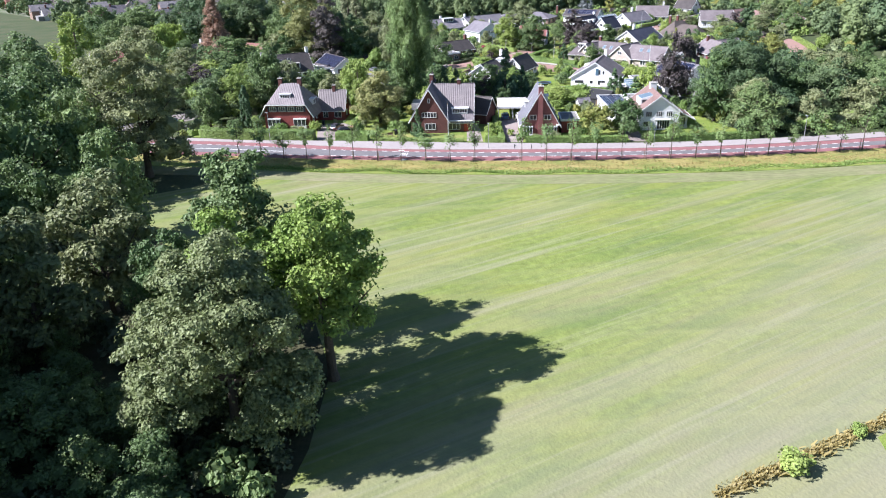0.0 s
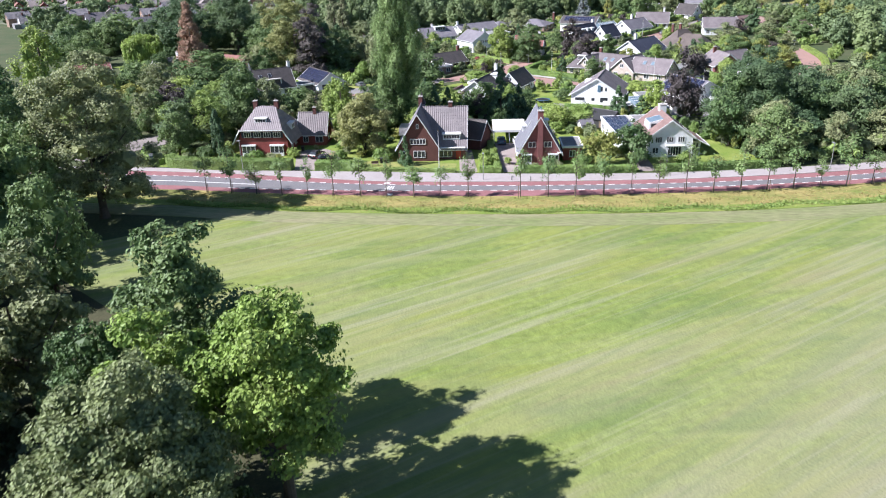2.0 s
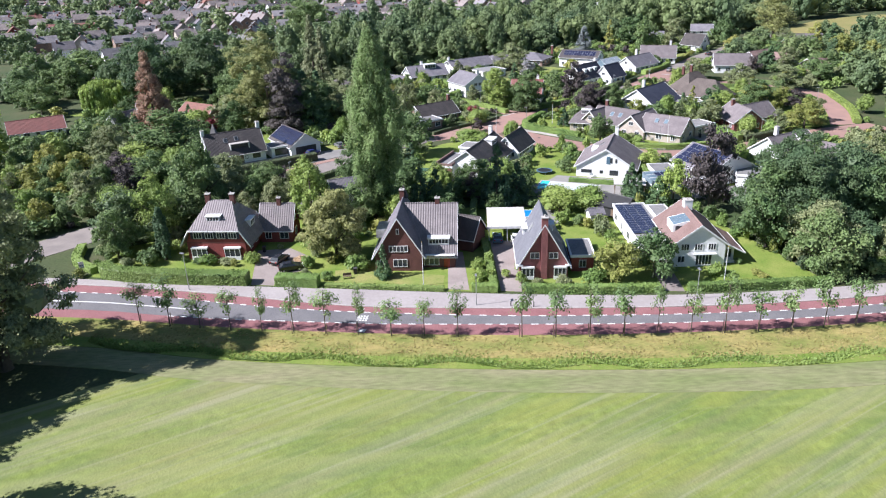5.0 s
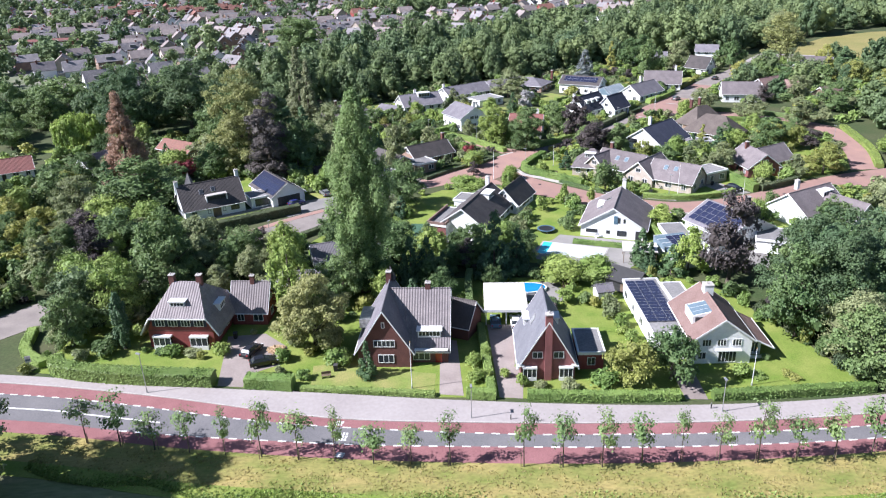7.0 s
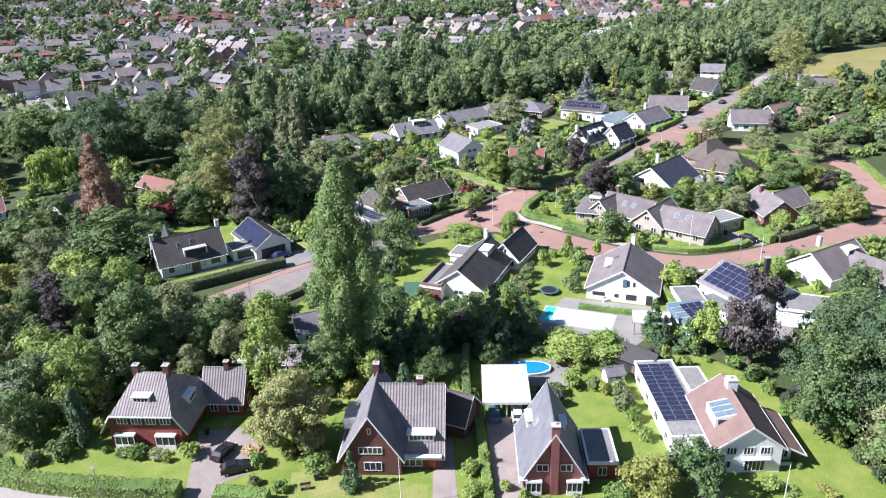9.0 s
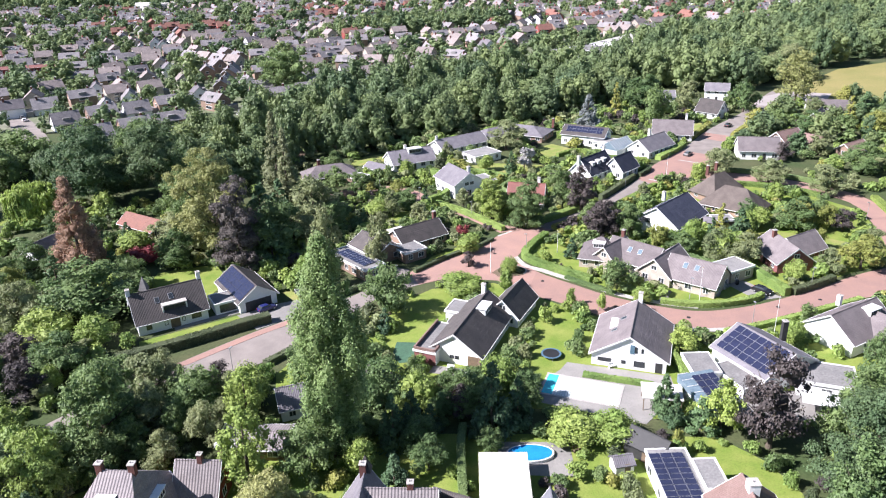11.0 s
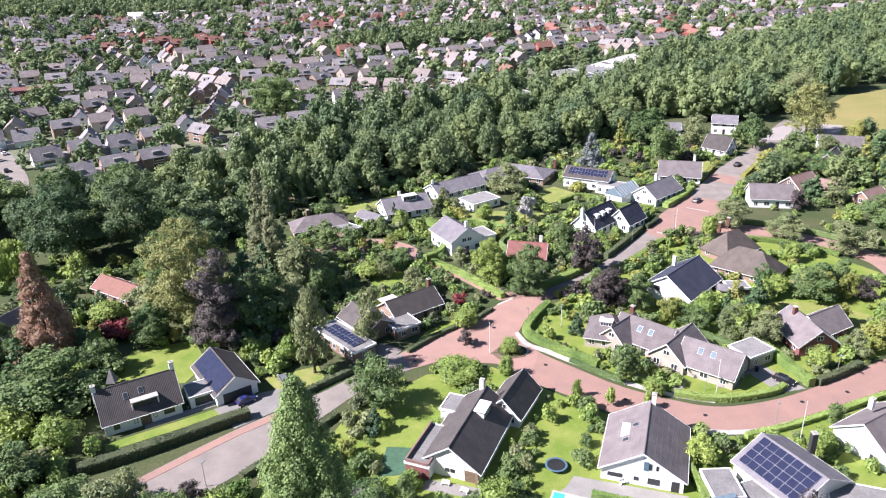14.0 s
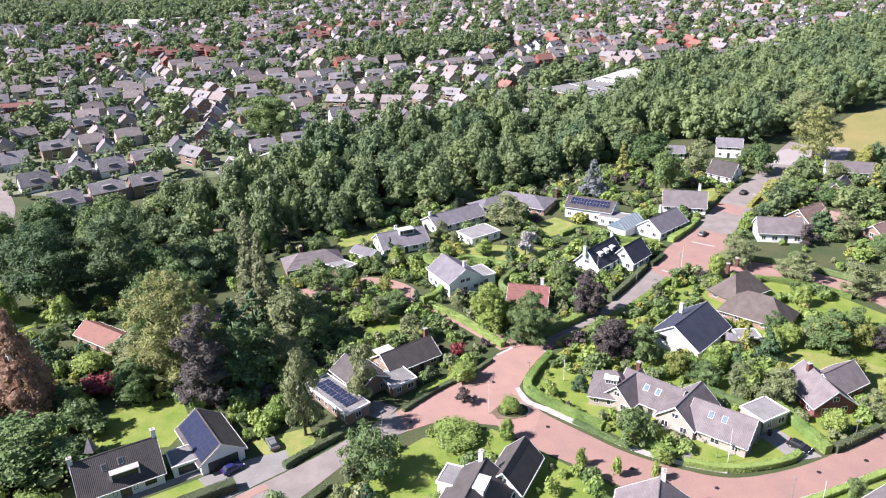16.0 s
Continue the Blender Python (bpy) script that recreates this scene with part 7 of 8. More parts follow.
scatter([(-40, 248), (-12, 252), (-14, 300), (-60, 300), (-64, 262)], 90, 63, 2.6, bushes(["oak", "hedge", "darkhedge", "birch", "oak", "bright"], 1.4, 4.0, lawns, low_plants))
scatter([(-100, 262), (-60, 262), (-56, 305), (-100, 310)], 60, 64, 2.8, bushes(["oak", "hedge", "darkhedge", "gold", "oak", "bright"], 1.4, 3.6, lawns, low_plants))
scatter([(60, 210), (130, 205), (128, 246), (112, 300), (76, 320), (62, 290)], 150, 65, 2.2, bushes(GARDEN_SHRUBS, 1.2, 3.6, lawns, low_plants))
scatter([(-16, 250), (60, 236), (78, 262), (60, 330), (-20, 330)], 170, 66, 2.0, bushes(GARDEN_SHRUBS, 1.0, 3.2, lawns, low_plants))
scatter([(100, 300), (190, 330), (180, 410), (120, 420), (90, 370)], 150, 67, 2.6, bushes(GARDEN_SHRUBS, 1.4, 4.0, lawns, low_plants))
mass("undergrowth", low_plants, "dense mixed green garden shrubs and undergrowth")


def woods(ring, spacing, seed, lo, hi, key, label, clear=0.0, masses=11, leaves=30, size=0.085):
    """A closed wood of many crowns, each of several leaf masses, as one sheet of foliage."""
    rng = np.random.default_rng(seed)
    units = []
    for i in range(8):
        c, r = crown_clumps(rng, 1.0, 1.0, "dome" if i < 6 else "mass", masses)
        masses_n = len(r)
        own = np.repeat(np.arange(masses_n), leaves)
        d = rng.normal(0, 1, (len(own), 3))
        d /= np.linalg.norm(d, axis=1)[:, None]
        d[:, 2] = np.abs(d[:, 2])
        q = leaf_quads(rng, c[own] + d * (r[own] * rng.uniform(0.72, 1.12, len(own)))[:, None], d, size)
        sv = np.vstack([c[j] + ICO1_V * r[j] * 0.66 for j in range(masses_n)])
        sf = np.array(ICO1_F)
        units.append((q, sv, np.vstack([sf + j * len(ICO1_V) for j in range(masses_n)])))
    rnd = random.Random(seed)
    xs, ys = [p[0] for p in ring], [p[1] for p in ring]
    V, Q, T, A, k = [], [], [], [], 0
    y = min(ys)
    while y < max(ys):
        x = min(xs)
        while x < max(xs):
            a, b = x + rnd.uniform(-0.4, 0.4) * spacing, y + rnd.uniform(-0.4, 0.4) * spacing
            if inside(a, b, ring) and (not clear or free(a, b, clear)):
                u = units[rnd.randrange(8)]
                h, t = rnd.uniform(lo, hi), rnd.uniform(0, 6.28)
                w = rnd.uniform(0.75, 1.35) * max(min(min(spacing, 14) * 1.1, h * 0.95), h * 0.62) if not clear or clear > 1 else h * rnd.uniform(0.75, 1.1)
                R = np.array([[math.cos(t) * w, -math.sin(t) * w, 0], [math.sin(t) * w, math.cos(t) * w, 0], [0, 0, h]]).T
                q = u[0].reshape(-1, 3) @ R + [a, b, 0]
                s2 = u[1] @ R + [a, b, 0]
                V += [q, s2]
                Q.append(np.arange(len(q)).reshape(-1, 4) + k)
                T.append(u[2] + k + len(q))
                A.append(np.full(len(q) + len(s2), rnd.betavariate(1.6, 2.0)))
                k += len(q) + len(s2)
            x += spacing
        y += spacing
    me = bpy.data.meshes.new("woodland")
    me.from_pydata(np.vstack(V).tolist(), [], np.vstack(Q).tolist() + np.vstack(T).tolist())
    me.attributes.new("tone", "FLOAT", "POINT").data.foreach_set("value", np.concatenate(A))
    me.materials.append(L[key])
    me.update()
    return tagged(new("woodland", me), label, "trees", kind="stuff")


# ---- the town beyond ----
band("path_woods", [(-98.8, 347.8), (-79, 356.8), (-51, 372.4), (-37, 383.8)], [(-97, 344), (-77, 353), (-49, 368.8), (-35, 380.2)], 0.05, M["dirt"], "brown earth track between the woods")
band("road_west", [(-219, 467), (-192, 438), (-170, 409.6), (-156, 389), (-147, 371)], [(-211, 473), (-184, 444), (-162, 414.4), (-148, 393), (-139, 373)], 0.06, M["greyroad"], "pale paved residential street")
patch("town_ground", [(-130, 404), (-60, 430), (20, 500), (110, 530), (180, 640), (420, 700), (600, 950), (700, 1260), (-800, 1260), (-500, 800), (-300, 520), (-190, 410)], 0.03, M["town"], "streets and gardens of the town in mixed grey and green", "ground")
WOOD_A = [(-60, 396), (0, 421), (60, 452), (100, 457), (140, 440), (176, 452), (206, 486), (240, 512), (330, 545), (420, 560), (420, 660), (300, 650), (200, 620), (160, 600), (112, 510), (60, 492), (20, 478), (-30, 446), (-50, 425)]
WOOD_B = [(-160, 352), (-110, 362), (-80, 348), (-74, 372), (-100, 378), (-130, 364), (-165, 378)]
WOOD_C = [(-460, 1010), (-250, 990), (-200, 1080), (-300, 1150), (-560, 1200), (-640, 1100)]
WOOD_D = [(-60, 700), (-20, 680), (60, 720), (90, 770), (40, 790), (-40, 760)]
WOOD_E = [(250, 640), (420, 665), (520, 760), (430, 800), (300, 740)]
WOOD_F = [(-82, 345), (-56, 348), (-34, 352), (-10, 366), (14, 376), (30, 392), (53, 396), (75, 412), (105, 435), (100, 457), (60, 452), (0, 421), (-60, 396)]
WOOD_G = [(-160, 318), (-126, 318), (-110, 322), (-70, 322), (-52, 306), (-48, 318), (-58, 338), (-80, 346), (-110, 362), (-160, 352)]
WOOD_H = [(-100, 336), (-72, 338), (-58, 338), (-46, 336), (-34, 340), (-18, 352), (-10, 366), (0, 380), (0, 421), (-60, 400), (-84, 376), (-104, 362)]
WOODS = (WOOD_H, WOOD_F, WOOD_G, WOOD_A, WOOD_B, WOOD_C, WOOD_D, WOOD_E)
def far_window(parent, m, w, h):
    """A window strip of a far house: white casement round dark glass, one mesh."""
    def make():
        s = Shape().box(-w / 2, -0.06, 0, w / 2, 0.04, 0.12).box(-w / 2, -0.06, h - 0.12, w / 2, 0.04, h).box(-w / 2, -0.06, 0.12, -w / 2 + 0.12, 0.04, h - 0.12).box(w / 2 - 0.12, -0.06, 0.12, w / 2, 0.04, h - 0.12)
        s.box(-w / 2 + 0.12, -0.02, 0.12, w / 2 - 0.12, 0.02, h - 0.12)
        me = s.mesh("window", M["trim"])
        me.materials.append(M["glass"])
        me.polygons.foreach_set("material_index", [0] * 24 + [1] * 6)
        return me
    part("window", cached(("farwin", w, h), make), None, parent, at=m)


variants = []
for wall, roof, e, r, ln, wd, words in ((M["brick_pale"], M["town_brown"], 5.2, 8.4, 11, 8, "pale brick semi-detached house with a brown roof"), (M["brick_brown"], M["town_grey"], 5.0, 8.0, 12, 8, "brown brick house with a grey tiled roof"), (M["white"], M["town_grey"], 3.2, 7.4, 11, 8.4, "white house with a grey gabled roof"), (M["white"], M["town_dark"], 4.8, 8.2, 10, 8, "white rendered house with a dark roof"), (M["brick"], M["roof_orange"], 5.0, 8.4, 11, 8, "brick house with an orange-red tiled roof")):
    h = house_thing(0, 0, 0, words)
    gable(h, pose(0, 0, 0), ln, wd, e, r, wall, roof, simple=True, auto=False)
    far_window(h, pose(0, -wd / 2, 0.8), 4.6, 1.5)
    for sx in (-1, 1):
        far_window(h, pose(sx * ln / 2, 0, 1.0 if e < 4 else 3.4, 0, 0, 90 * sx), 1.6, 1.3)
    if e > 4:
        far_window(h, pose(0, -wd / 2, 3.3), 4.2, 1.3)
    chimney(h, pose(ln * 0.28, 0.5, 0), r - 0.8, r + 1.0, 0.8, M["brick_dark"])
    if wall not in (M["brick_pale"], M["brick"]):
        part("dormer", Shape().box(-1.7, -wd / 2 + 0.9, e + 0.3, 1.6, -0.6, e + 1.9), M["flat_roof"], h, "flat grey dormer")
    part("garage", Shape().box(ln / 2 + 0.3, -wd / 2 + 1.5, 0, ln / 2 + 3.4, wd / 2 + 1.5, 2.6), M["flat_roof"], h, "low flat-roofed garage")
    tagged(h, group="houses of the town")
    variants.append(h)
used = [False] * len(variants)


def town_house(v, x, y, ang):
    block(x, y, 13, 10, ang)
    m = pose(x, y, 0, 0, 0, ang)
    if not used[v]:
        used[v] = True
        variants[v].matrix_basis = m
        return
    copy_thing(variants[v], m)


far_spots = []
for x0, y0, x1, y1, n, v in ((-150, 414, -114, 441, 4, 1), (-163, 462, -136, 480, 3, 0), (-190, 488, -168, 508, 2, 0), (-202, 599, -168, 619, 3, 0), (-145, 586, -111, 560, 4, 0), (-126, 388, -102, 405, 3, 1), (-107, 536, -99, 481, 4, 1), (-93, 443, -70, 424, 2, 1), (-56, 567, -26, 597, 3, 0), (-41, 546, -10, 537, 3, 0), (6, 565, 24, 554, 2, 0), (20, 522, -28, 485, 5, 2), (-57, 504, -37, 512, 2, 2), (-42, 640, -10, 648, 2, 1), (16, 651, 53, 673, 4, 0), (63, 647, 71, 619, 2, 3), (-174, 447, -186, 440, 2, 2), (-210, 470, -230, 455, 2, 1), (81, 702, 100, 742, 3, 3)):
    ang = math.degrees(math.atan2(y1 - y0, x1 - x0))
    for i in range(n):
        t = i / max(1, n - 1)
        x, y = x0 + (x1 - x0) * t, y0 + (y1 - y0) * t
        town_house((v + (i * 7 + n) % 5 // 3) % 4, x, y, ang + (90 if n > 3 and v == 2 else 0))
# halls, school, shops and rows with red roofs
villa("low school building with flat grey roofs", M["brick_dark"], M["roof_grey"], [(104, 548, 30, 22, 30, 3.8, 3.9, "flat"), (92, 556, 20, 22, 30, 4.4, 4.5, "flat"), (112, 572, 26, 18, 30, 4.0, 4.1, "flat"), (97, 534, 24, 10, 30, 3.2, 3.3, "flat")], door=False)
villa("pale sports hall with a sloping white roof", M["white"], M["flat_white"], [(130, 586, 34, 20, 48, 5.0, 8.0, "gable")], door=False)
villa("white flat-roofed building among the town houses", M["white"], M["flat_roof"], [(55, 504, 12, 14, 35, 5.0, 5.1, "flat"), (46, 511, 8, 12, 35, 3.2, 3.3, "flat")], door=False)
villa("hall with a pale cream sheet roof", M["brick_brown"], M["flat_white"], [(-54, 441, 13, 15, 62, 4.0, 6.6, "gable")], door=False)
villa("dark gabled house beside the wood", M["brick_dark"], M["roof_dark"], [(-70, 416, 12, 10, 120, 3.4, 7.8, "gable")], door=False)
villa("long brick block with a flat pale red roof", M["brick"], M["roof_red"], [(-236, 556, 34, 12, 12, 5.6, 6.4, "gable")], door=False)
villa("distant large white industrial hall", M["white"], M["flat_white"], [(-300, 1020, 70, 60, 45, 7.0, 8.0, "gable")], door=False)
villa("long terrace with orange tiled roofs", M["brick"], M["roof_orange"], [(-128, 819, 44, 9, 25, 3.4, 7.4, "gable")], door=False)
for rx, ry, rn in ((-286, 786, 4), (-204, 704, 2), (-196, 745, 3), (-178, 765, 3), (-214, 770, 3), (-250, 742, 3), (-384, 968, 4), (-345, 930, 3), (-52, 682, 2), (-124, 845, 4), (-118, 880, 4), (-112, 915, 4), (-40, 900, 3), (-320, 850, 3), (60, 800, 2), (150, 900, 3), (205, 760, 2)):
    for i in range(rn):
        far_spots.append((rx + i * 14.5, ry + i * 5.6 + (i * 7 + rx) % 5, 24 + rx % 9 + (i % 2) * 90, 4 if (i + rx) % 3 else 1))
        blocked.append((rx + i * 14.5, ry + i * 5.6, 6, 4.5, 1, 0))
rnd = random.Random(21)
for iu in range(-44, 56):
    for iv in range(-4, 32):
        u, v = iu * 15.0 + rnd.uniform(-2.5, 2.5), iv * 22 + (rnd.uniform(-3, 3))
        x, y = -40 + u * 0.88 - v * 0.47, 470 + u * 0.47 + v * 0.88
        if y < 440 + max(0, x) * 0.6 or y > 1230 or abs(x - 0.0) > 0.62 * (y - 60) or any(inside(x, y, q) for q in WOODS) or not free(x, y, 6.5) or rnd.random() < 0.22 or (x > 60 and y < 640):
            continue
        ang = 28 + (90 if noise.noise(Vector((x * 0.012, y * 0.012, 3))) > 0.08 else 0) + rnd.uniform(-12, 12)
        red = noise.noise(Vector((x * 0.006, y * 0.006, 9))) > 0.28
        v = 4 if red and rnd.random() < 0.32 else rnd.choice((0, 0, 0, 1, 1, 1, 2, 3))
        if y < 740 and math.hypot(x, y - 470) < 290:
            town_house(v, x, y, ang)
        else:
            far_spots.append((x, y, ang, v))
            blocked.append((x, y, 6, 4.5, 1, 0))
slots = [M["brick_pale"], M["brick_brown"], M["white"], M["brick"], M["town_brown"], M["town_grey"], M["town_dark"], M["roof_orange"], M["glass"], M["trim"]]
far = Shape()
idx = []
for x, y, ang, v in far_spots:
    wall, roof = ((0, 4), (1, 5), (2, 5), (2, 6), (3, 7))[v]
    m = pose(x, y, 0, 0, 0, ang)
    for pts, faces, k in (([(-5.5, -4, 0), (-5.5, 4, 0), (-5.5, 4, 4.6), (-5.5, 0, 7.6), (-5.5, -4, 4.6), (5.5, -4, 0), (5.5, 4, 0), (5.5, 4, 4.6), (5.5, 0, 7.6), (5.5, -4, 4.6)], [(0, 4, 3, 2, 1), (5, 6, 7, 8, 9), (0, 5, 9, 4), (1, 2, 7, 6)], wall),
                          ([(-5.8, -4.4, 4.5), (5.8, -4.4, 4.5), (5.8, 0, 7.9), (-5.8, 0, 7.9), (5.8, 4.4, 4.5), (-5.8, 4.4, 4.5)], [(0, 1, 2, 3), (3, 2, 4, 5), (0, 3, 5), (1, 4, 2)], roof),
                          ([(-4.2, -4.06, 0.9), (4.2, -4.06, 0.9), (4.2, -4.06, 2.1), (-4.2, -4.06, 2.1)], [(0, 1, 2, 3)], 8),
                          ([(-3.8, -4.06, 3.1), (3.8, -4.06, 3.1), (3.8, -4.06, 4.1), (-3.8, -4.06, 4.1)], [(0, 1, 2, 3)], 8),
                          ([(-5.56, -1.2, 4.6), (-5.56, 1.2, 4.6), (-5.56, 1.2, 5.8), (-5.56, -1.2, 5.8)], [(3, 2, 1, 0)], 8),
                          ([(-1.6, -3.4, 4.9), (1.2, -3.4, 4.9), (1.2, -0.9, 4.9), (-1.6, -0.9, 4.9), (-1.6, -3.4, 6.5), (1.2, -3.4, 6.5), (1.2, -0.9, 6.5), (-1.6, -0.9, 6.5)], [(0, 1, 5, 4), (1, 2, 6, 5), (2, 3, 7, 6), (3, 0, 4, 7), (4, 5, 6, 7)], 9 if int(x * 3) % 4 == 1 else roof),
                          ([(1.4, -0.4, 7), (2.2, -0.4, 7), (2.2, 0.4, 7), (1.4, 0.4, 7), (1.4, -0.4, 8.9), (2.2, -0.4, 8.9), (2.2, 0.4, 8.9), (1.4, 0.4, 8.9)], [(0, 1, 5, 4), (1, 2, 6, 5), (2, 3, 7, 6), (3, 0, 4, 7), (4, 5, 6, 7)], 3)):
        far.add([m @ Vector(p) for p in pts], faces)
        idx += [k] * len(faces)
me = far.mesh("far_houses", slots[0])
for s in slots[1:]:
    me.materials.append(s)
me.polygons.foreach_set("material_index", idx)
tagged(new("far_houses", me), "distant pale and red-roofed houses of the town", "houses", kind="stuff")

woods(WOOD_A, 12.5, 31, 12, 22, "wood", "dense mixed green woodland", 0.0, 18, 46, 0.055)
woods(WOOD_F, 11.5, 39, 10, 20, "wood", "dense green woodland behind the bungalows", 2.0, 24, 60, 0.05)
woods(WOOD_H, 9.0, 52, 11, 19, "wood", "dense trees on both sides of the old track", 1.2, 22, 50, 0.055)
woods(WOOD_G, 10.0, 40, 8, 14, "wood", "dark woodland behind the gardens", 2.5, 24, 50, 0.055)
woods(WOOD_B, 10.0, 32, 7, 11, "wood", "dense green woodland behind the gardens", 2.0, 20, 40, 0.06)
woods(WOOD_C, 13.0, 33, 14, 20, "wood", "distant dark green woodland", 0.0, 9, 14, 0.1)
woods([(96, 340), (190, 330), (190, 410), (150, 404), (130, 376)], 11.0, 57, 5, 11, "wood", "garden trees along the street to the woods", 2.6, 14, 40, 0.07)
woods([(135, 200), (230, 200), (250, 400), (200, 410), (180, 330), (140, 300)], 12.0, 45, 8, 14, "wood", "garden trees and copses east of the estate", 2.0, 16, 40, 0.07)
woods(WOOD_D, 9.0, 34, 10, 16, "wood", "green trees between the houses of the town", 0.0, 7, 14, 0.12)
woods(WOOD_E, 12.0, 35, 12, 18, "wood", "distant green woodland", 0.0, 9, 14, 0.1)
TOWN = [(-60, 430), (20, 500), (110, 530), (180, 640), (420, 700), (560, 900), (640, 1240), (-760, 1240), (-500, 800), (-300, 520), (-190, 400), (-130, 400)]
woods(TOWN, 21.0, 47, 8, 15, "wood", "large garden trees among the houses of the town", 2.6, 12, 20, 0.09)
TOWN_NEAR = [(-60, 430), (20, 500), (110, 530), (180, 640), (230, 700), (-420, 700), (-300, 520), (-190, 400), (-130, 400)]
TOWN_FAR = [(230, 700), (420, 700), (560, 900), (640, 1240), (-760, 1240), (-500, 800), (-420, 700)]
woods(TOWN_NEAR, 10.0, 36, 3, 9, "wood", "garden trees among the nearer houses of the town", 0.3, 6, 15, 0.11)
woods(TOWN_FAR, 16.0, 56, 5, 10, "wood", "garden trees among the farther houses of the town", 0.6, 6, 8, 0.15)
woods([(-1500, 1250), (1400, 1250), (1900, 2300), (-1900, 2300)], 42, 37, 14, 22, "wood", "far wooded skyline of the town", 0.0, 4, 3, 0.16)
woods([(420, 560), (520, 640), (600, 900), (720, 1240), (900, 1240), (800, 600), (500, 400), (300, 410), (300, 520)], 16, 38, 12, 18, "wood", "far woodland beyond the sports field", 0.0, 6, 8, 0.13)


# ---- things in the gardens and streets ----
def car(x, y, ang, key, label, z=0.06):
    """A hatchback: shaped body, dark glass, wheels and lamps."""
    t = thing("car", pose(x, y, z, 0, 0, ang), label, "car")
    s = Shape()
    prof = [(-2.1, 0.35), (-2.12, 0.75), (-1.95, 0.95), (-1.2, 1.02), (0.95, 1.0), (1.75, 0.85), (2.08, 0.68), (2.1, 0.35)]
    n = len(prof)
    ring = []
    for w, k in ((-0.88, 0), (-0.80, 1), (0.80, 1), (0.88, 0)):
        ring.append([(px * (0.97 if k else 1), w, pz if (pz < 0.8 or not k) else pz + 0.03) for px, pz in prof])
    s.v = [p for r in ring for p in r]
    for a in range(3):
        s.f += [(a * n + i, a * n + i + 1, (a + 1) * n + i + 1, (a + 1) * n + i) for i in range(n - 1)] + [((a + 1) * n, (a + 2) * n - 1, (a + 1) * n - 1, a * n)]
    s.f += [tuple(range(n - 1, -1, -1)), tuple(range(3 * n, 4 * n))]
    part("body", s, M["car_" + key], t)
    part("glazing", Shape().add([(-1.75, -0.76, 1.0), (0.95, -0.76, 1.0), (0.95, 0.76, 1.0), (-1.75, 0.76, 1.0), (-1.3, -0.62, 1.42), (0.2, -0.62, 1.42), (0.2, 0.62, 1.42), (-1.3, 0.62, 1.42)], [(0, 1, 5, 4), (1, 2, 6, 5), (2, 3, 7, 6), (3, 0, 4, 7), (4, 5, 6, 7)]), M["glass"], t, "dark glazing")
    part("roof", Shape().add([(-1.34, -0.64, 1.41), (0.24, -0.64, 1.41), (0.24, 0.64, 1.41), (-1.34, 0.64, 1.41), (-1.2, -0.54, 1.48), (0.1, -0.54, 1.48), (0.1, 0.54, 1.48), (-1.2, 0.54, 1.48)], [(0, 1, 5, 4), (1, 2, 6, 5), (2, 3, 7, 6), (3, 0, 4, 7), (4, 5, 6, 7), (3, 2, 1, 0)]), M["car_" + key], t)
    for wx in (-1.3, 1.3):
        for wy in (-0.82, 0.82):
            w = part("wheel", cached("tyre", lambda: Shape().tube((0, -0.1, 0), (0, 0.1, 0), 0.32, 0.32, 14).mesh("wheel", M["rubber"])), None, t, at=pose(wx, wy, 0.32))
            part("rim", cached("rim", lambda: Shape().tube((0, -0.115, 0), (0, 0.115, 0), 0.19, 0.19, 10).mesh("rim", M["alu"])), None, w)
    for wy in (-0.6, 0.6):
        part("headlight", cached("headlight", lambda: Shape().box(-0.05, -0.18, -0.07, 0.05, 0.18, 0.07).mesh("headlight", M["trim"])), None, t, at=pose(2.06, wy, 0.68))
        part("tail_light", cached("tail", lambda: Shape().box(-0.04, -0.14, -0.09, 0.04, 0.14, 0.09).mesh("tail_light", M["car_red"])), None, t, at=pose(-2.1, wy, 0.82))
    return t


for x, y, ang, key, label in ((-25.3, 166.4, 68, "black", "black hatchback parked in the yard"), (-22.7, 162.9, 18, "black", "small black car parked beside firewood"), (16.9, 172.6, 90, "white", "white car parked under a carport"), (13.6, 173.0, 88, "teal", "blue-grey car parked under a carport"),
                              (-29.6, 236.6, 40, "blue", "dark blue car on a paved forecourt"), (-23.4, 243.4, 118, "grey", "silver-grey car beside a garage"), (5.4, 303.4, -52, "black", "black car parked in the lane"), (95.8, 341.6, 50, "grey", "grey car on the street"), (124, 379, 50, "black", "dark car at the end of the street"),
                              (77.4, 236.4, -50, "black", "dark car parked on a forecourt"), (49.6, 219.4, 80, "blue", "dark blue car beside the white house"), (-180.5, 436.5, 128, "grey", "silver car parked along a side street"), (-176.5, 430.5, 128, "white", "white car parked along a side street"), (-162, 404, 122, "black", "black car parked along a side street"), (-157, 394, 120, "grey", "grey car parked along a side street")):
    car(x, y, ang, key, label)


def lamp_post(x, y, h=5.0, ang=0, label="slim pale street lamp with a flat head"):
    t = thing("street_lamp", pose(x, y, 0, 0, 0, ang), label, "street lamp", "street lamps")
    part("pole", Shape().tube((0, 0, 0), (0, 0, 1.0), 0.09, 0.08, 8).tube((0, 0, 1.0), (0, 0, h), 0.06, 0.045, 8), M["metal"], t)
    part("lamp_head", Shape().prism([(-0.16, -0.16), (0.62, -0.14), (0.62, 0.14), (-0.16, 0.16)], h, h + 0.12), M["alu"], t)


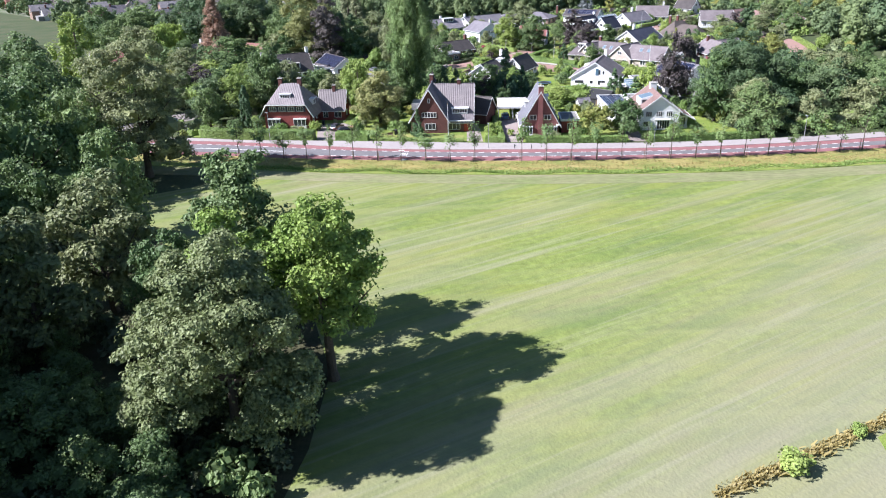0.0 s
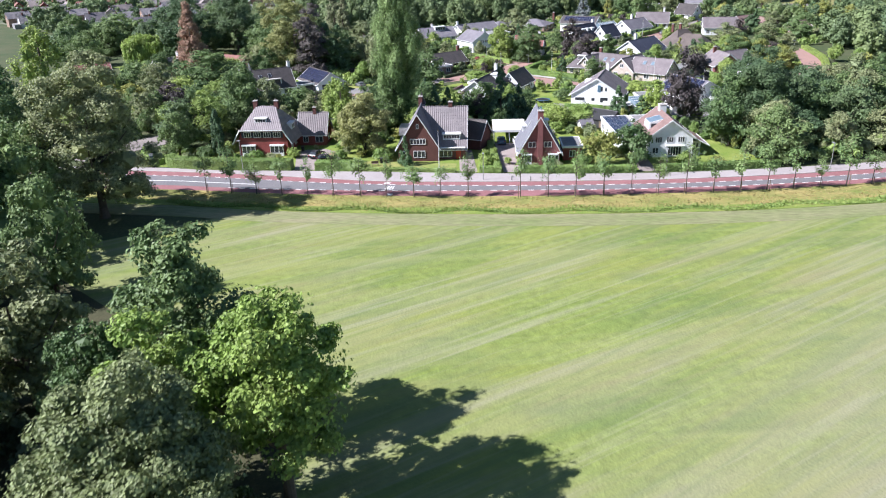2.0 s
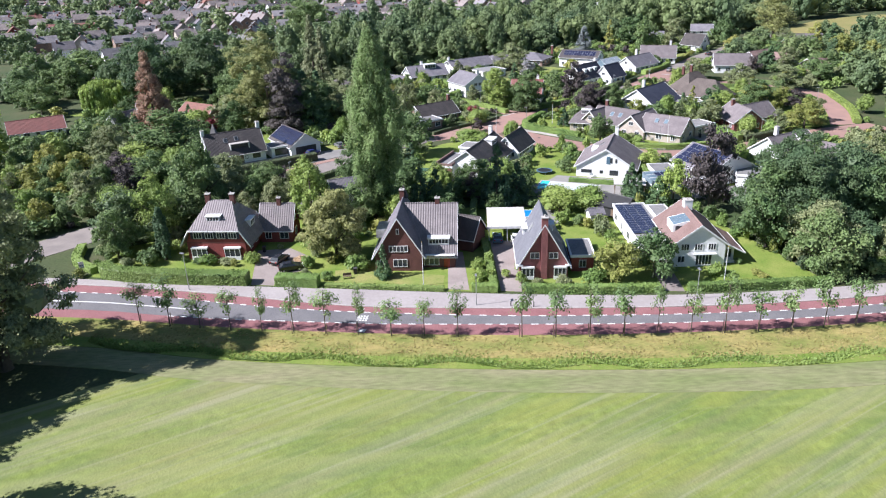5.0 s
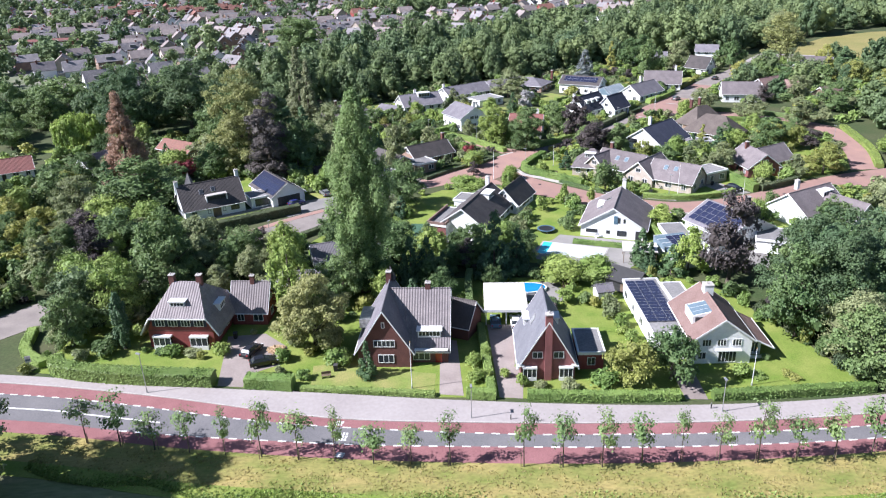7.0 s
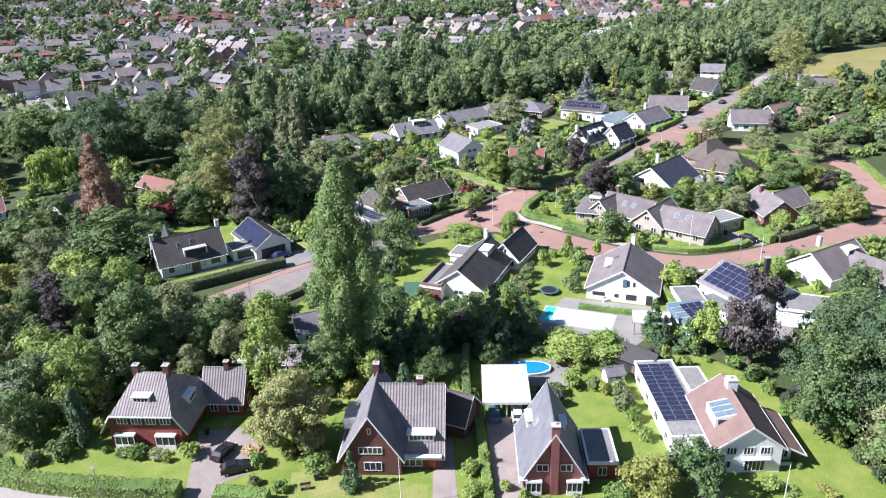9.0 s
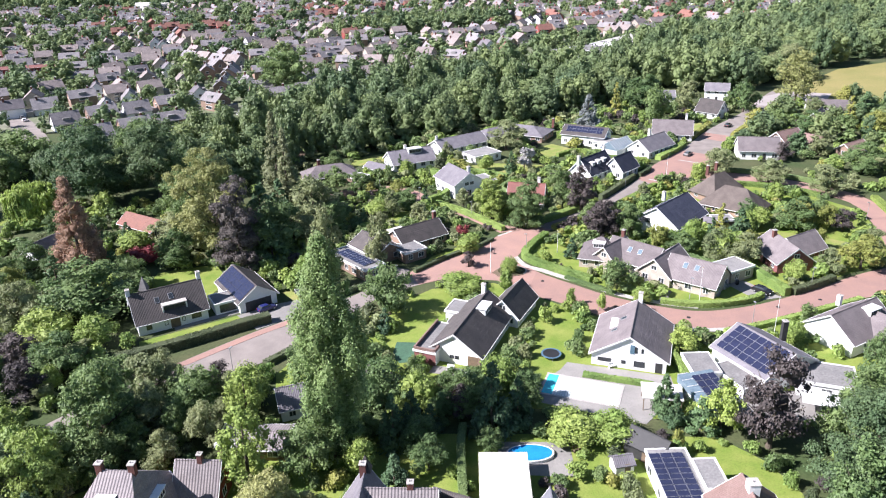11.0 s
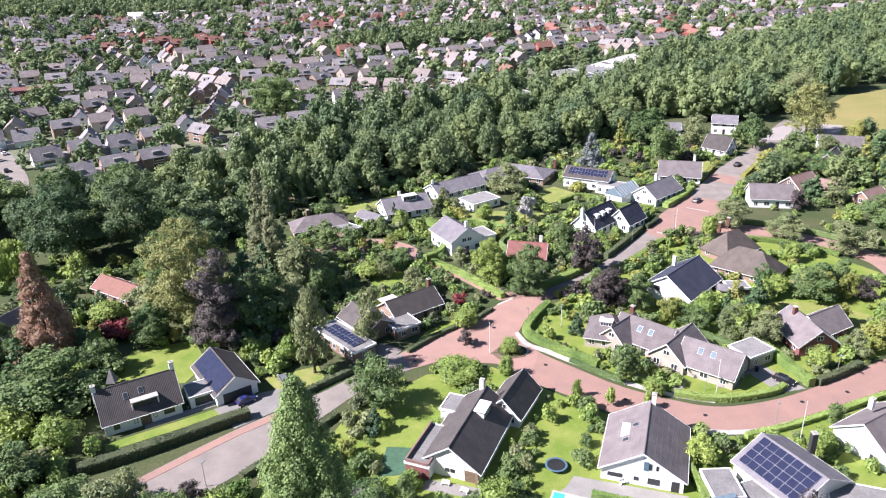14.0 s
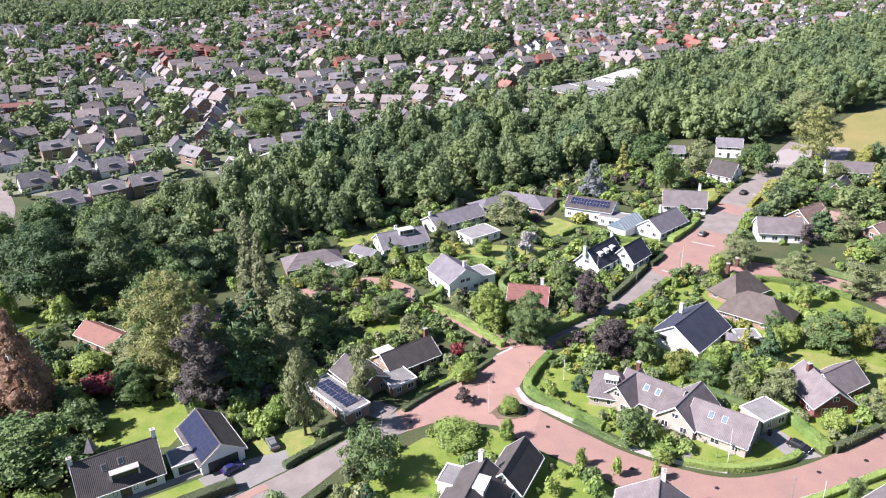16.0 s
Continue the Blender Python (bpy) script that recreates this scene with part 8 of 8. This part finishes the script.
for x, y, hh, a in ((8.2, 147.2, 5, 90), (-38.2, 156.2, 6.5, 150), (41.6, 146.6, 5, 90), (72, 147.2, 5, 95), (-31.2, 212.4, 5, 60), (-2, 246.2, 5, 45), (29.6, 262.4, 5, 180), (31.6, 279.4, 5, 0), (17.6, 287.8, 5, 220), (61, 234.6, 5, -60), (88.6, 237.6, 5, -70), (66, 309.6, 5, -40), (80.4, 317, 5, 0), (122, 276, 5, 180), (-9, 309.6, 5, 270), (3, 301, 5, 30), (69.6, 222.6, 5, 90)):
    lamp_post(x, y, hh, a)


def flagpole(x, y, h, label):
    t = thing("flagpole", pose(x, y, 0), label, "flagpole")
    part("pole", Shape().tube((0, 0, 0), (0, 0, h), 0.07, 0.035, 8), M["trim"], t)
    part("base", Shape().tube((0, 0, 0), (0, 0, 0.4), 0.14, 0.1, 8), M["metal"], t)
    part("knob", Shape().tube((0, 0, h), (0, 0, h + 0.16), 0.07, 0.05, 8), M["gold_paint"], t)


M["gold_paint"] = mat("gilt_paint", (0.6, 0.42, 0.12), 0.4, None, 2.0, metal=0.5)
for x, y, hh in ((0.1, 154.9, 7.6), (48.0, 152.6, 6.0), (19.8, 251.2, 8.0), (62.6, 233.2, 8.0), (71.6, 217.4, 9.0), (79.6, 313.2, 9.0), (55.6, 312.6, 7.0), (37.2, 262.0, 6.0)):
    flagpole(x, y, hh, "bare white flagpole in a front garden" if y < 200 else "bare white flagpole beside the street")


def pool(x, y, w, d, ang, material, label, cover=0.0):
    t = thing("swimming_pool", pose(x, y, 0, 0, 0, ang), label, "pool")
    o = 0.35
    rim = Shape().box(-w / 2 - o, -d / 2 - o, 0, w / 2 + o, -d / 2, 0.12).box(-w / 2 - o, d / 2, 0, w / 2 + o, d / 2 + o, 0.12).box(-w / 2 - o, -d / 2, 0, -w / 2, d / 2, 0.12).box(w / 2, -d / 2, 0, w / 2 + o, d / 2, 0.12)
    part("coping", rim, M["kerb"], t)
    x0 = -w / 2 + w * (1 - cover)
    part("water", Shape().box(-w / 2, -d / 2, 0.0, x0, d / 2, 0.075), M[material], t, "still pool water")
    if cover:
        n = 26
        for i in range(n):
            a = x0 + (w / 2 - x0) * i / n
            part("cover_slat", Shape().box(a + 0.02, -d / 2, 0.0, a + (w / 2 - x0) / n - 0.02, d / 2, 0.095), M["pool_slats"], t)
    block(x, y, w + 1, d + 1, ang)


pool(31.6, 202.4, 13.0, 6.2, -22, "pool", "turquoise pool mostly under a white slatted cover", 0.86)
s = Shape()
for i in range(20):
    a = 6.2832 * i / 20
    s.v.append((3.7 * math.cos(a), 2.1 * math.sin(a), 0.0)), s.v.append((3.7 * math.cos(a), 2.1 * math.sin(a), 0.5))
s.f += [(2 * i, 2 * ((i + 1) % 20), 2 * ((i + 1) % 20) + 1, 2 * i + 1) for i in range(20)] + [tuple(2 * i + 1 for i in range(20))]
t = thing("round_pool", pose(20.3, 185.4, 0.05), "small oval garden pool with blue water", "pool")
part("wall", s, M["trim"], t)
part("water", Shape().prism([(3.45 * math.cos(6.2832 * i / 20), 1.88 * math.sin(6.2832 * i / 20)) for i in range(20)], 0.45, 0.51), M["pool_blue"], t)
block(20.3, 185.4, 8.4, 5.4)

# greenhouse annexe, carports, sheds
t = thing("solar_annexe", pose(51.6, 196.8, 0, 0, 0, 12), "long low annexe with a sloping glazed and panelled roof", "annexe")
part("wall", Shape().box(-3.0, -4.6, 0, 3.0, 4.6, 2.2), M["white"], t)
part("roof", Shape().add([(-3.2, -4.8, 2.2), (3.2, -4.8, 2.2), (3.2, 4.8, 3.4), (-3.2, 4.8, 3.4), (-3.2, -4.8, 2.0), (3.2, -4.8, 2.0), (3.2, 4.8, 2.0), (-3.2, 4.8, 2.0)], [(0, 1, 2, 3), (7, 6, 5, 4), (0, 4, 5, 1), (1, 5, 6, 2), (2, 6, 7, 3), (3, 7, 4, 0)]), M["conservatory"], t)
panels(t, pose(0.9, 0, 2.82, 7.1, 0, 0), 3, 5, 1.35, 1.5, 0.08)
for i in range(7):
    part("glazing_bar", Shape().tube((-3.2, -4.8 + 1.6 * i, 2.24 + 0.2 * i), (-1.2, -4.8 + 1.6 * i, 2.24 + 0.2 * i), 0.06, 0.06, 4), M["trim"], t)
block(51.6, 196.8, 7, 11, 12)
t = thing("carport", pose(43.8, 197.2, 0, 0, 0, -12), "flat-roofed open garden shelter with a pale roof", "carport")
part("roof", Shape().box(-3.3, -2.4, 2.5, 3.3, 2.4, 2.68), M["flat_white"], t)
for px in (-3.0, 3.0):
    for py in (-2.1, 2.1):
        part("post", cached("shelter_post", lambda: Shape().box(-0.07, -0.07, 0, 0.07, 0.07, 2.5).mesh("post", M["wood"])), None, t, at=pose(px, py, 0))
block(43.8, 197.2, 7, 5, -12)
t = thing("parasol", pose(69.0, 193.8, 0, 0, 0, -24), "large square white garden parasol", "parasol")
part("pole", Shape().tube((0, 0, 0), (0, 0, 2.6), 0.06, 0.05, 8), M["metal"], t)
part("canopy", Shape().add([(-3.0, -2.3, 2.45), (3.0, -2.3, 2.45), (3.0, 2.3, 2.45), (-3.0, 2.3, 2.45), (0, 0, 2.95), (0, 0, 2.85)], [(0, 1, 4), (1, 2, 4), (2, 3, 4), (3, 0, 4), (1, 0, 5), (2, 1, 5), (3, 2, 5), (0, 3, 5)]), M["trim"], t)


def shed(x, y, w, d, ang, e, r, wall, roof, label):
    t = thing("shed", pose(x, y, 0, 0, 0, ang), label, "shed")
    gable(t, pose(0, 0, 0), w, d, e, r, wall, roof, 0.25, auto=False, trim=False, gutter=False)
    part("door", Shape().box(-0.45, -0.05, 0, 0.45, 0.04, 1.9), M["wood"], t, at=pose(0.4, -d / 2, 0.02))
    block(x, y, w + 0.6, d + 0.6, ang)


shed(38.3, 184.6, 6.2, 4.4, -45, 2.3, 4.0, M["door"], M["black"], "black boarded garden shed with a dark roof")
shed(33.3, 181.4, 2.8, 2.4, 10, 1.9, 2.7, M["trim"], M["roof_grey"], "small pale garden shed by the lawn")
shed(-40.4, 250.6, 2.6, 2.0, 20, 1.9, 2.5, M["wood"], M["roof_dark"], "small wooden garden shed")
shed(80.2, 274.6, 4.4, 3.2, -20, 2.1, 2.9, M["wood"], M["roof_grey"], "grey wooden shed beside the thatched house")
shed(-3.4, 205.6, 5.0, 4.0, -36, 2.3, 3.6, M["white"], M["roof_dark"], "white outbuilding beside a garden wall")
shed(146, 352, 5, 4, 30, 2.3, 3.6, M["wood"], M["roof_mauve"], "brown wooden garden outbuilding")

# firewood
t = thing("firewood_stack", pose(-21.3, 167.0, 0.06, 0, 0, -20), "loose heap of pale split firewood", "firewood")
rnd = random.Random(8)
log = Shape().tube((-0.25, 0, 0), (0.25, 0, 0), 0.11, 0.11, 6).mesh("log", M["logs"])
for i in range(90):
    rr = rnd.uniform(0, 1) ** 0.5
    a = rnd.uniform(0, 6.283)
    part("log", log, None, t, at=pose(1.7 * rr * math.cos(a), 1.2 * rr * math.sin(a), 0.1 + (1 - rr) * rnd.uniform(0, 0.9), rnd.uniform(-20, 20), rnd.uniform(-20, 20), rnd.uniform(0, 180)))

# trampolines, bins, benches, chairs
for x, y, r, label in ((28.0, 213.6, 1.9, "round garden trampoline with a blue rim"), (96.4, 292, 1.6, "round dark trampoline on a lawn")):
    t = thing("trampoline", pose(x, y, 0.05), label, "trampoline")
    part("mat", Shape().prism([(r * 0.82 * math.cos(6.2832 * i / 20), r * 0.82 * math.sin(6.2832 * i / 20)) for i in range(20)], 0.62, 0.66), M["black"], t)
    s = Shape()
    for i in range(20):
        a, b = 6.2832 * i / 20, 6.2832 * (i + 1) / 20
        s.add([(q * math.cos(c), q * math.sin(c), z) for z in (0.6, 0.7) for c in (a, b) for q in (r * 0.82, r)], [(0, 2, 3, 1), (4, 5, 7, 6), (1, 3, 7, 5), (0, 4, 6, 2)])
    part("rim", s, M["car_teal"], t)
    for i in range(4):
        a = 6.2832 * i / 4
        part("leg", Shape().tube((r * 0.92 * math.cos(a), r * 0.92 * math.sin(a), 0), (r * 0.92 * math.cos(a), r * 0.92 * math.sin(a), 0.6), 0.05, 0.05, 6), M["metal"], t)
for x, y, a in ((-12.6, 158.6, 10), (27.6, 186.0, 30), (1.0, 290.6, 60), (9.0, 210.4, -20), (12.0, 208.4, -30), (38.4, 209.0, 20)):
    t = thing("garden_bench", pose(x, y, 0.06, 0, 0, a), "white slatted garden bench" if y > 200 else "dark wooden garden bench", "bench")
    m = M["trim"] if y > 200 else M["wood"]
    for i in range(3):
        part("seat_slat", Shape().box(-0.7, -0.25 + 0.17 * i, 0.42, 0.7, -0.11 + 0.17 * i, 0.46), m, t)
    part("backrest", Shape().box(-0.7, 0.26, 0.46, 0.7, 0.31, 0.9), m, t)
    for px in (-0.6, 0.6):
        part("leg", Shape().box(px - 0.04, -0.25, 0, px + 0.04, 0.3, 0.42), m, t)
for x, y in ((-11.4, 160.4), (52.8, 221.0), (41.0, 213.4), (-29.0, 171.4), (73.6, 240.6)):
    t = thing("wheelie_bin", pose(x, y, 0.06), "dark grey wheeled refuse bin", "bin")
    part("body", Shape().add([(-0.24, -0.28, 0), (0.24, -0.28, 0), (0.24, 0.28, 0), (-0.24, 0.28, 0), (-0.3, -0.36, 1.0), (0.3, -0.36, 1.0), (0.3, 0.36, 1.0), (-0.3, 0.36, 1.0)], [(3, 2, 1, 0), (4, 5, 6, 7), (0, 1, 5, 4), (1, 2, 6, 5), (2, 3, 7, 6), (3, 0, 4, 7)]), M["black"], t)
    part("lid", Shape().box(-0.32, -0.38, 1.0, 0.32, 0.38, 1.07), M["door_garage"], t)
# signs, posts, kerb posts
t = thing("road_sign", pose(-58.6, 163.6, 0, 0, 0, 20), "small blue and white information sign on a pole", "sign")
part("pole", Shape().tube((0, 0, 0), (0, 0, 2.6), 0.05, 0.05, 8), M["metal"], t)
part("plate", Shape().box(-0.4, -0.03, 1.5, 0.4, 0.03, 2.6), M["trim"], t)
part("plate_bar", Shape().box(-0.34, -0.045, 1.75, 0.34, -0.032, 2.1), M["car_teal"], t)
for x, y in ((13.4, 146.6), (16.8, 146.0), (40.4, 147.4)):
    t = thing("bollard", pose(x, y, 0.1), "low dark bollard on the footway", "bollard")
    part("post", Shape().tube((0, 0, 0), (0, 0, 0.85), 0.08, 0.07, 8), M["black"], t)
    part("cap", Shape().tube((0, 0, 0.85), (0, 0, 0.93), 0.09, 0.04, 8), M["metal"], t)
# curved garden fence behind the bungalow
t = thing("fence", pose(0, 0, 0), "dark wooden board fence between the gardens", "fence")
pts = resample(smooth([(-6.0, 206.4), (-2, 205.6), (4, 203.6), (12, 202.6)]), 15)
for i, (a, b) in enumerate(zip(pts, pts[1:])):
    d = b - a
    m = pose(a.x, a.y, 0, 0, 0, math.degrees(math.atan2(d.y, d.x)))
    part("post", cached("fence_post", lambda: Shape().box(-0.06, -0.06, 0, 0.06, 0.06, 1.95).mesh("post", M["wood"])), None, t, at=m)
    part("board", Shape().box(0.06, -0.02, 0.1, d.length - 0.06, 0.02, 1.8), M["wood"], t, at=m)

band("pavement_west", [(-43.4, 215.1), (-30.8, 226.6), (-22.8, 232.6)], [(-42.2, 213.9), (-29.6, 225.2), (-21.8, 231.2)], 0.1, M["brickroad"], "red brick footway along the dark hedge", "pavement", 20)

# rough grass: dry stems on the verge and along the field's far corner
def blades(rng, c, lo, hi, w):
    """Upright bent tufts of grass at c."""
    n = len(c)
    a = rng.uniform(0, 6.283, n)
    side = np.stack([np.cos(a), np.sin(a), np.zeros(n)], 1) * (w * rng.uniform(0.5, 1.4, (n, 1)))
    h = rng.uniform(lo, hi, (n, 1))
    lean = np.stack([rng.normal(0.5, 0.5, n), rng.normal(-0.2, 0.5, n), np.ones(n)], 1) * h
    c = c - [0, 0, 0.04]
    return np.stack([c - side, c + side, c + side * 0.5 + lean, c - side * 0.5 + lean * 0.94], axis=1)


rng = np.random.default_rng(17)
n = 14000
x = rng.uniform(-48, 96, n)
top = np.interp(x, [p[0] for p in RED_S], [p[1] for p in RED_S])
low = np.interp(x, [p[0] for p in VERGE], [p[1] for p in VERGE])
y = low + (top - low) * rng.uniform(0.02, 0.93, n)
c = np.stack([x, y, np.full(n, 0.125)], 1)
keep = np.sin(x * 0.7) * np.sin(y * 1.3 + x * 0.21) + rng.uniform(-0.6, 0.9, n) > 0
c = c[keep]
tagged(new("rough_grass", quads_mesh("rough_grass", c, blades(rng, c, 0.06, 0.16, 0.13), L["drygrass"])), "tall dry yellow grass on the road verge", "grass", kind="stuff")
rng = np.random.default_rng(18)
t = rng.uniform(0, 1, 2600)
c = np.stack([20 + 46 * t + rng.normal(0, 0.35, 2600), 45.2 + 23.4 * t + rng.normal(0, 0.35, 2600), np.full(2600, 0.15)], 1)
tagged(new("dry_weeds", quads_mesh("dry_weeds", c, blades(rng, c, 0.2, 0.5, 0.12), L["drygrass"])), "dry brown weeds along the edge of the meadow", "grass", kind="stuff")
shrub("bright", 27.0, 48.0, 2.0, 3.6, "low bright green bush at the meadow's edge")
shrub("bright", 34.4, 52.2, 1.4, 1.8, "low bright green bush at the meadow's edge")
for x, y, hh, ww, kd in ((27.6, 154.4, 2.4, 4.6, "hedge"), (22.4, 153.0, 2.0, 3.0, "birch"), (54.6, 153.8, 0.8, 2.0, "gold"), (49.6, 154.6, 0.9, 2.4, "hedge"), (13.6, 157.0, 1.6, 2.0, "bright"), (-38.0, 167.0, 2.0, 4.0, "hedge"), (-30.0, 166.6, 2.4, 3.4, "bright"), (-34.6, 166.6, 1.2, 3.0, "birch"), (16.0, 155.0, 1.6, 1.8, "bright"), (18.4, 154.0, 1.2, 2.0, "birch"), (9.4, 156.4, 2.2, 2.6, "bright"), (9.2, 160.6, 2.4, 2.8, "bright"), (-20.0, 164, 2.4, 3.0, "hedge")):
    shrub(kd, x, y, hh, ww)

x = rng.uniform(-48, 96, 15000)
y = np.interp(x, [p[0] for p in VERGE], [p[1] for p in VERGE]) + np.abs(rng.normal(0, 1.1, 15000)) + 0.1 + 0.9 * np.sin(x * 0.35)
y = np.maximum(y, np.interp(x, [p[0] for p in VERGE], [p[1] for p in VERGE]) - 0.2)
c = np.stack([x, y, np.full(15000, 0.16)], 1)
tagged(new("green_grass", quads_mesh("green_grass", c, blades(rng, c, 0.08, 0.22, 0.1), L["bright"])), "lush green grass at the foot of the verge", "grass", kind="stuff")

# streets of the estate: footway on the south side, planted island, manhole covers, slabs
band("pavement_south", [(44.6, 225.6), (48.9, 223.6), (54.7, 221.4), (64.3, 220.5), (74.2, 222.8), (83.7, 226.2), (97, 231.2)], [(45.2, 226.8), (49.3, 224.8), (54.9, 222.7), (64.3, 221.8), (73.9, 224.1), (83.3, 227.5), (96.6, 232.5)], 0.12, M["kerb"], "narrow pale footway on the south side of the street", "pavement", 40)
isl = thing("traffic_island", pose(24.8, 252.0, 0), "planted traffic island with a pale kerb in the junction", "traffic island")
ring = [(3.6 * math.cos(6.2832 * i / 24), 2.9 * math.sin(6.2832 * i / 24)) for i in range(24)]
part("kerb", Shape().prism(ring, 0, 0.16), M["kerb"], isl)
part("soil", Shape().prism([(a * 0.9, b * 0.9) for a, b in ring], 0.16, 0.2), M["woodfloor"], isl)
for x, y, hh, ww, kd in ((24.2, 252.4, 2.0, 3.2, "hedge"), (26.0, 251.2, 1.2, 2.2, "birch"), (23.2, 250.9, 0.9, 1.8, "oak")):
    shrub(kd, x, y, hh, ww, "leafy shrub on the traffic island", z=0.2)
cover = Shape().tube((0, 0, 0), (0, 0, 0.012), 0.42, 0.42, 14).mesh("manhole_cover", M["black"])
for x, y in ((31.2, 246.0), (44.7, 232.6), (77.9, 229.6), (21.8, 262.6), (58.2, 226.6), (88.0, 232.2), (47.6, 288.6), (3.6, 249.4)):
    ob = new("manhole_cover", cover)
    ob.matrix_basis = pose(x, y, 0.058)
    tagged(ob, "round dark iron manhole cover in the paving", "manhole cover", "manhole covers")
for x0, y0, x1, y1 in ((75.3, 316.8, 79.2, 312.9), (90.8, 336.4, 96.4, 332.1), (127.2, 377.7, 131.5, 375.7), (23.6, 273.9, 27.6, 277.0), (34.9, 275.1, 37.0, 272.2)):
    d = Vector((x1 - x0, y1 - y0))
    ob = single("painted_threshold", Shape().box(0, -0.3, 0, d.length, 0.3, 0.008), M["kerb"], "pale band of paving across the street", "road", pose(x0, y0, 0.058, 0, 0, math.degrees(math.atan2(d.y, d.x))), kind="structure")
patch("path_villa", [(54.0, 233.8), (55.4, 233.0), (58.4, 238.6), (57.0, 239.4)], 0.07, M["terrace"], "pale slab path to the front door", "path")
patch("terrace_villa", [(63.4, 235.4), (67.6, 235.2), (68.8, 237.2), (64.6, 237.6)], 0.07, M["terrace"], "pale slab terrace on the front lawn", "terrace")
for x, y, hh, ww in ((52.6, 245.4, 1.2, 1.8), (54.2, 244.0, 1.1, 1.8), (56.4, 241.4, 1.2, 2.0), (60.6, 239.4, 1.1, 2.2), (69.6, 238.6, 1.3, 2.0), (70.8, 239.6, 1.1, 1.7)):
    shrub("flower", x, y, hh, ww, "hydrangea bush with white flowers by the wall")
for x, y, hh, ww in ((35.4, 234.0, 4.2, 2.4), (41.4, 231.0, 4.4, 2.6), (48.0, 229.4, 4.4, 2.6)):
    shrub("bright", x, y, hh, ww, "upright fresh green garden shrub")
for x, y in ((15.9, 154.7), (16.0, 159.0), (11.0, 156.2), (11.3, 162.4)):
    shrub("bright", x, y, 2.1, 1.9, "clipped round green shrub beside the drive")
for x, y, hh, ww, kd in ((62.2, 156.0, 2.6, 2.4, "darkhedge"), (61.6, 160.0, 3.2, 2.6, "oak"), (60.6, 163.6, 3.6, 2.2, "gold"), (59.6, 166.6, 3.8, 2.4, "darkhedge"), (58.4, 170.0, 2.4, 2.6, "bright"), (57.4, 173.0, 3.4, 2.2, "darkhedge"), (56.2, 176.6, 2.8, 2.6, "hedge"), (55.0, 180.0, 3.2, 2.8, "oak"), (53.6, 184.0, 2.6, 3.0, "hedge"), (63.0, 153.0, 2.2, 2.4, "birch")):
    shrub(kd, x, y, hh, ww, "upright shrub in the border along the lawn")
for x, y, hh, ww, kd in ((31.2, 178.2, 2.2, 2.6, "gold"), (33.2, 176.4, 3.4, 3.0, "birch"), (33.0, 173.4, 3.6, 3.2, "birch"), (33.8, 170.6, 2.6, 2.6, "bright"), (33.6, 168.0, 2.0, 2.2, "bright"), (34.4, 166.2, 2.2, 2.2, "hedge")):
    shrub(kd, x, y, hh, ww, "loose pale shrub in the border between two lawns")
shrub("gold", 53.8, 154.6, 1.2, 1.7, "round yellow-green shrub on the lawn")
shrub("gold", 42.8, 185.0, 4.6, 2.2, "golden conical shrub beside the black shed")
shrub("red", 27.2, 164.6, 2.6, 2.4)
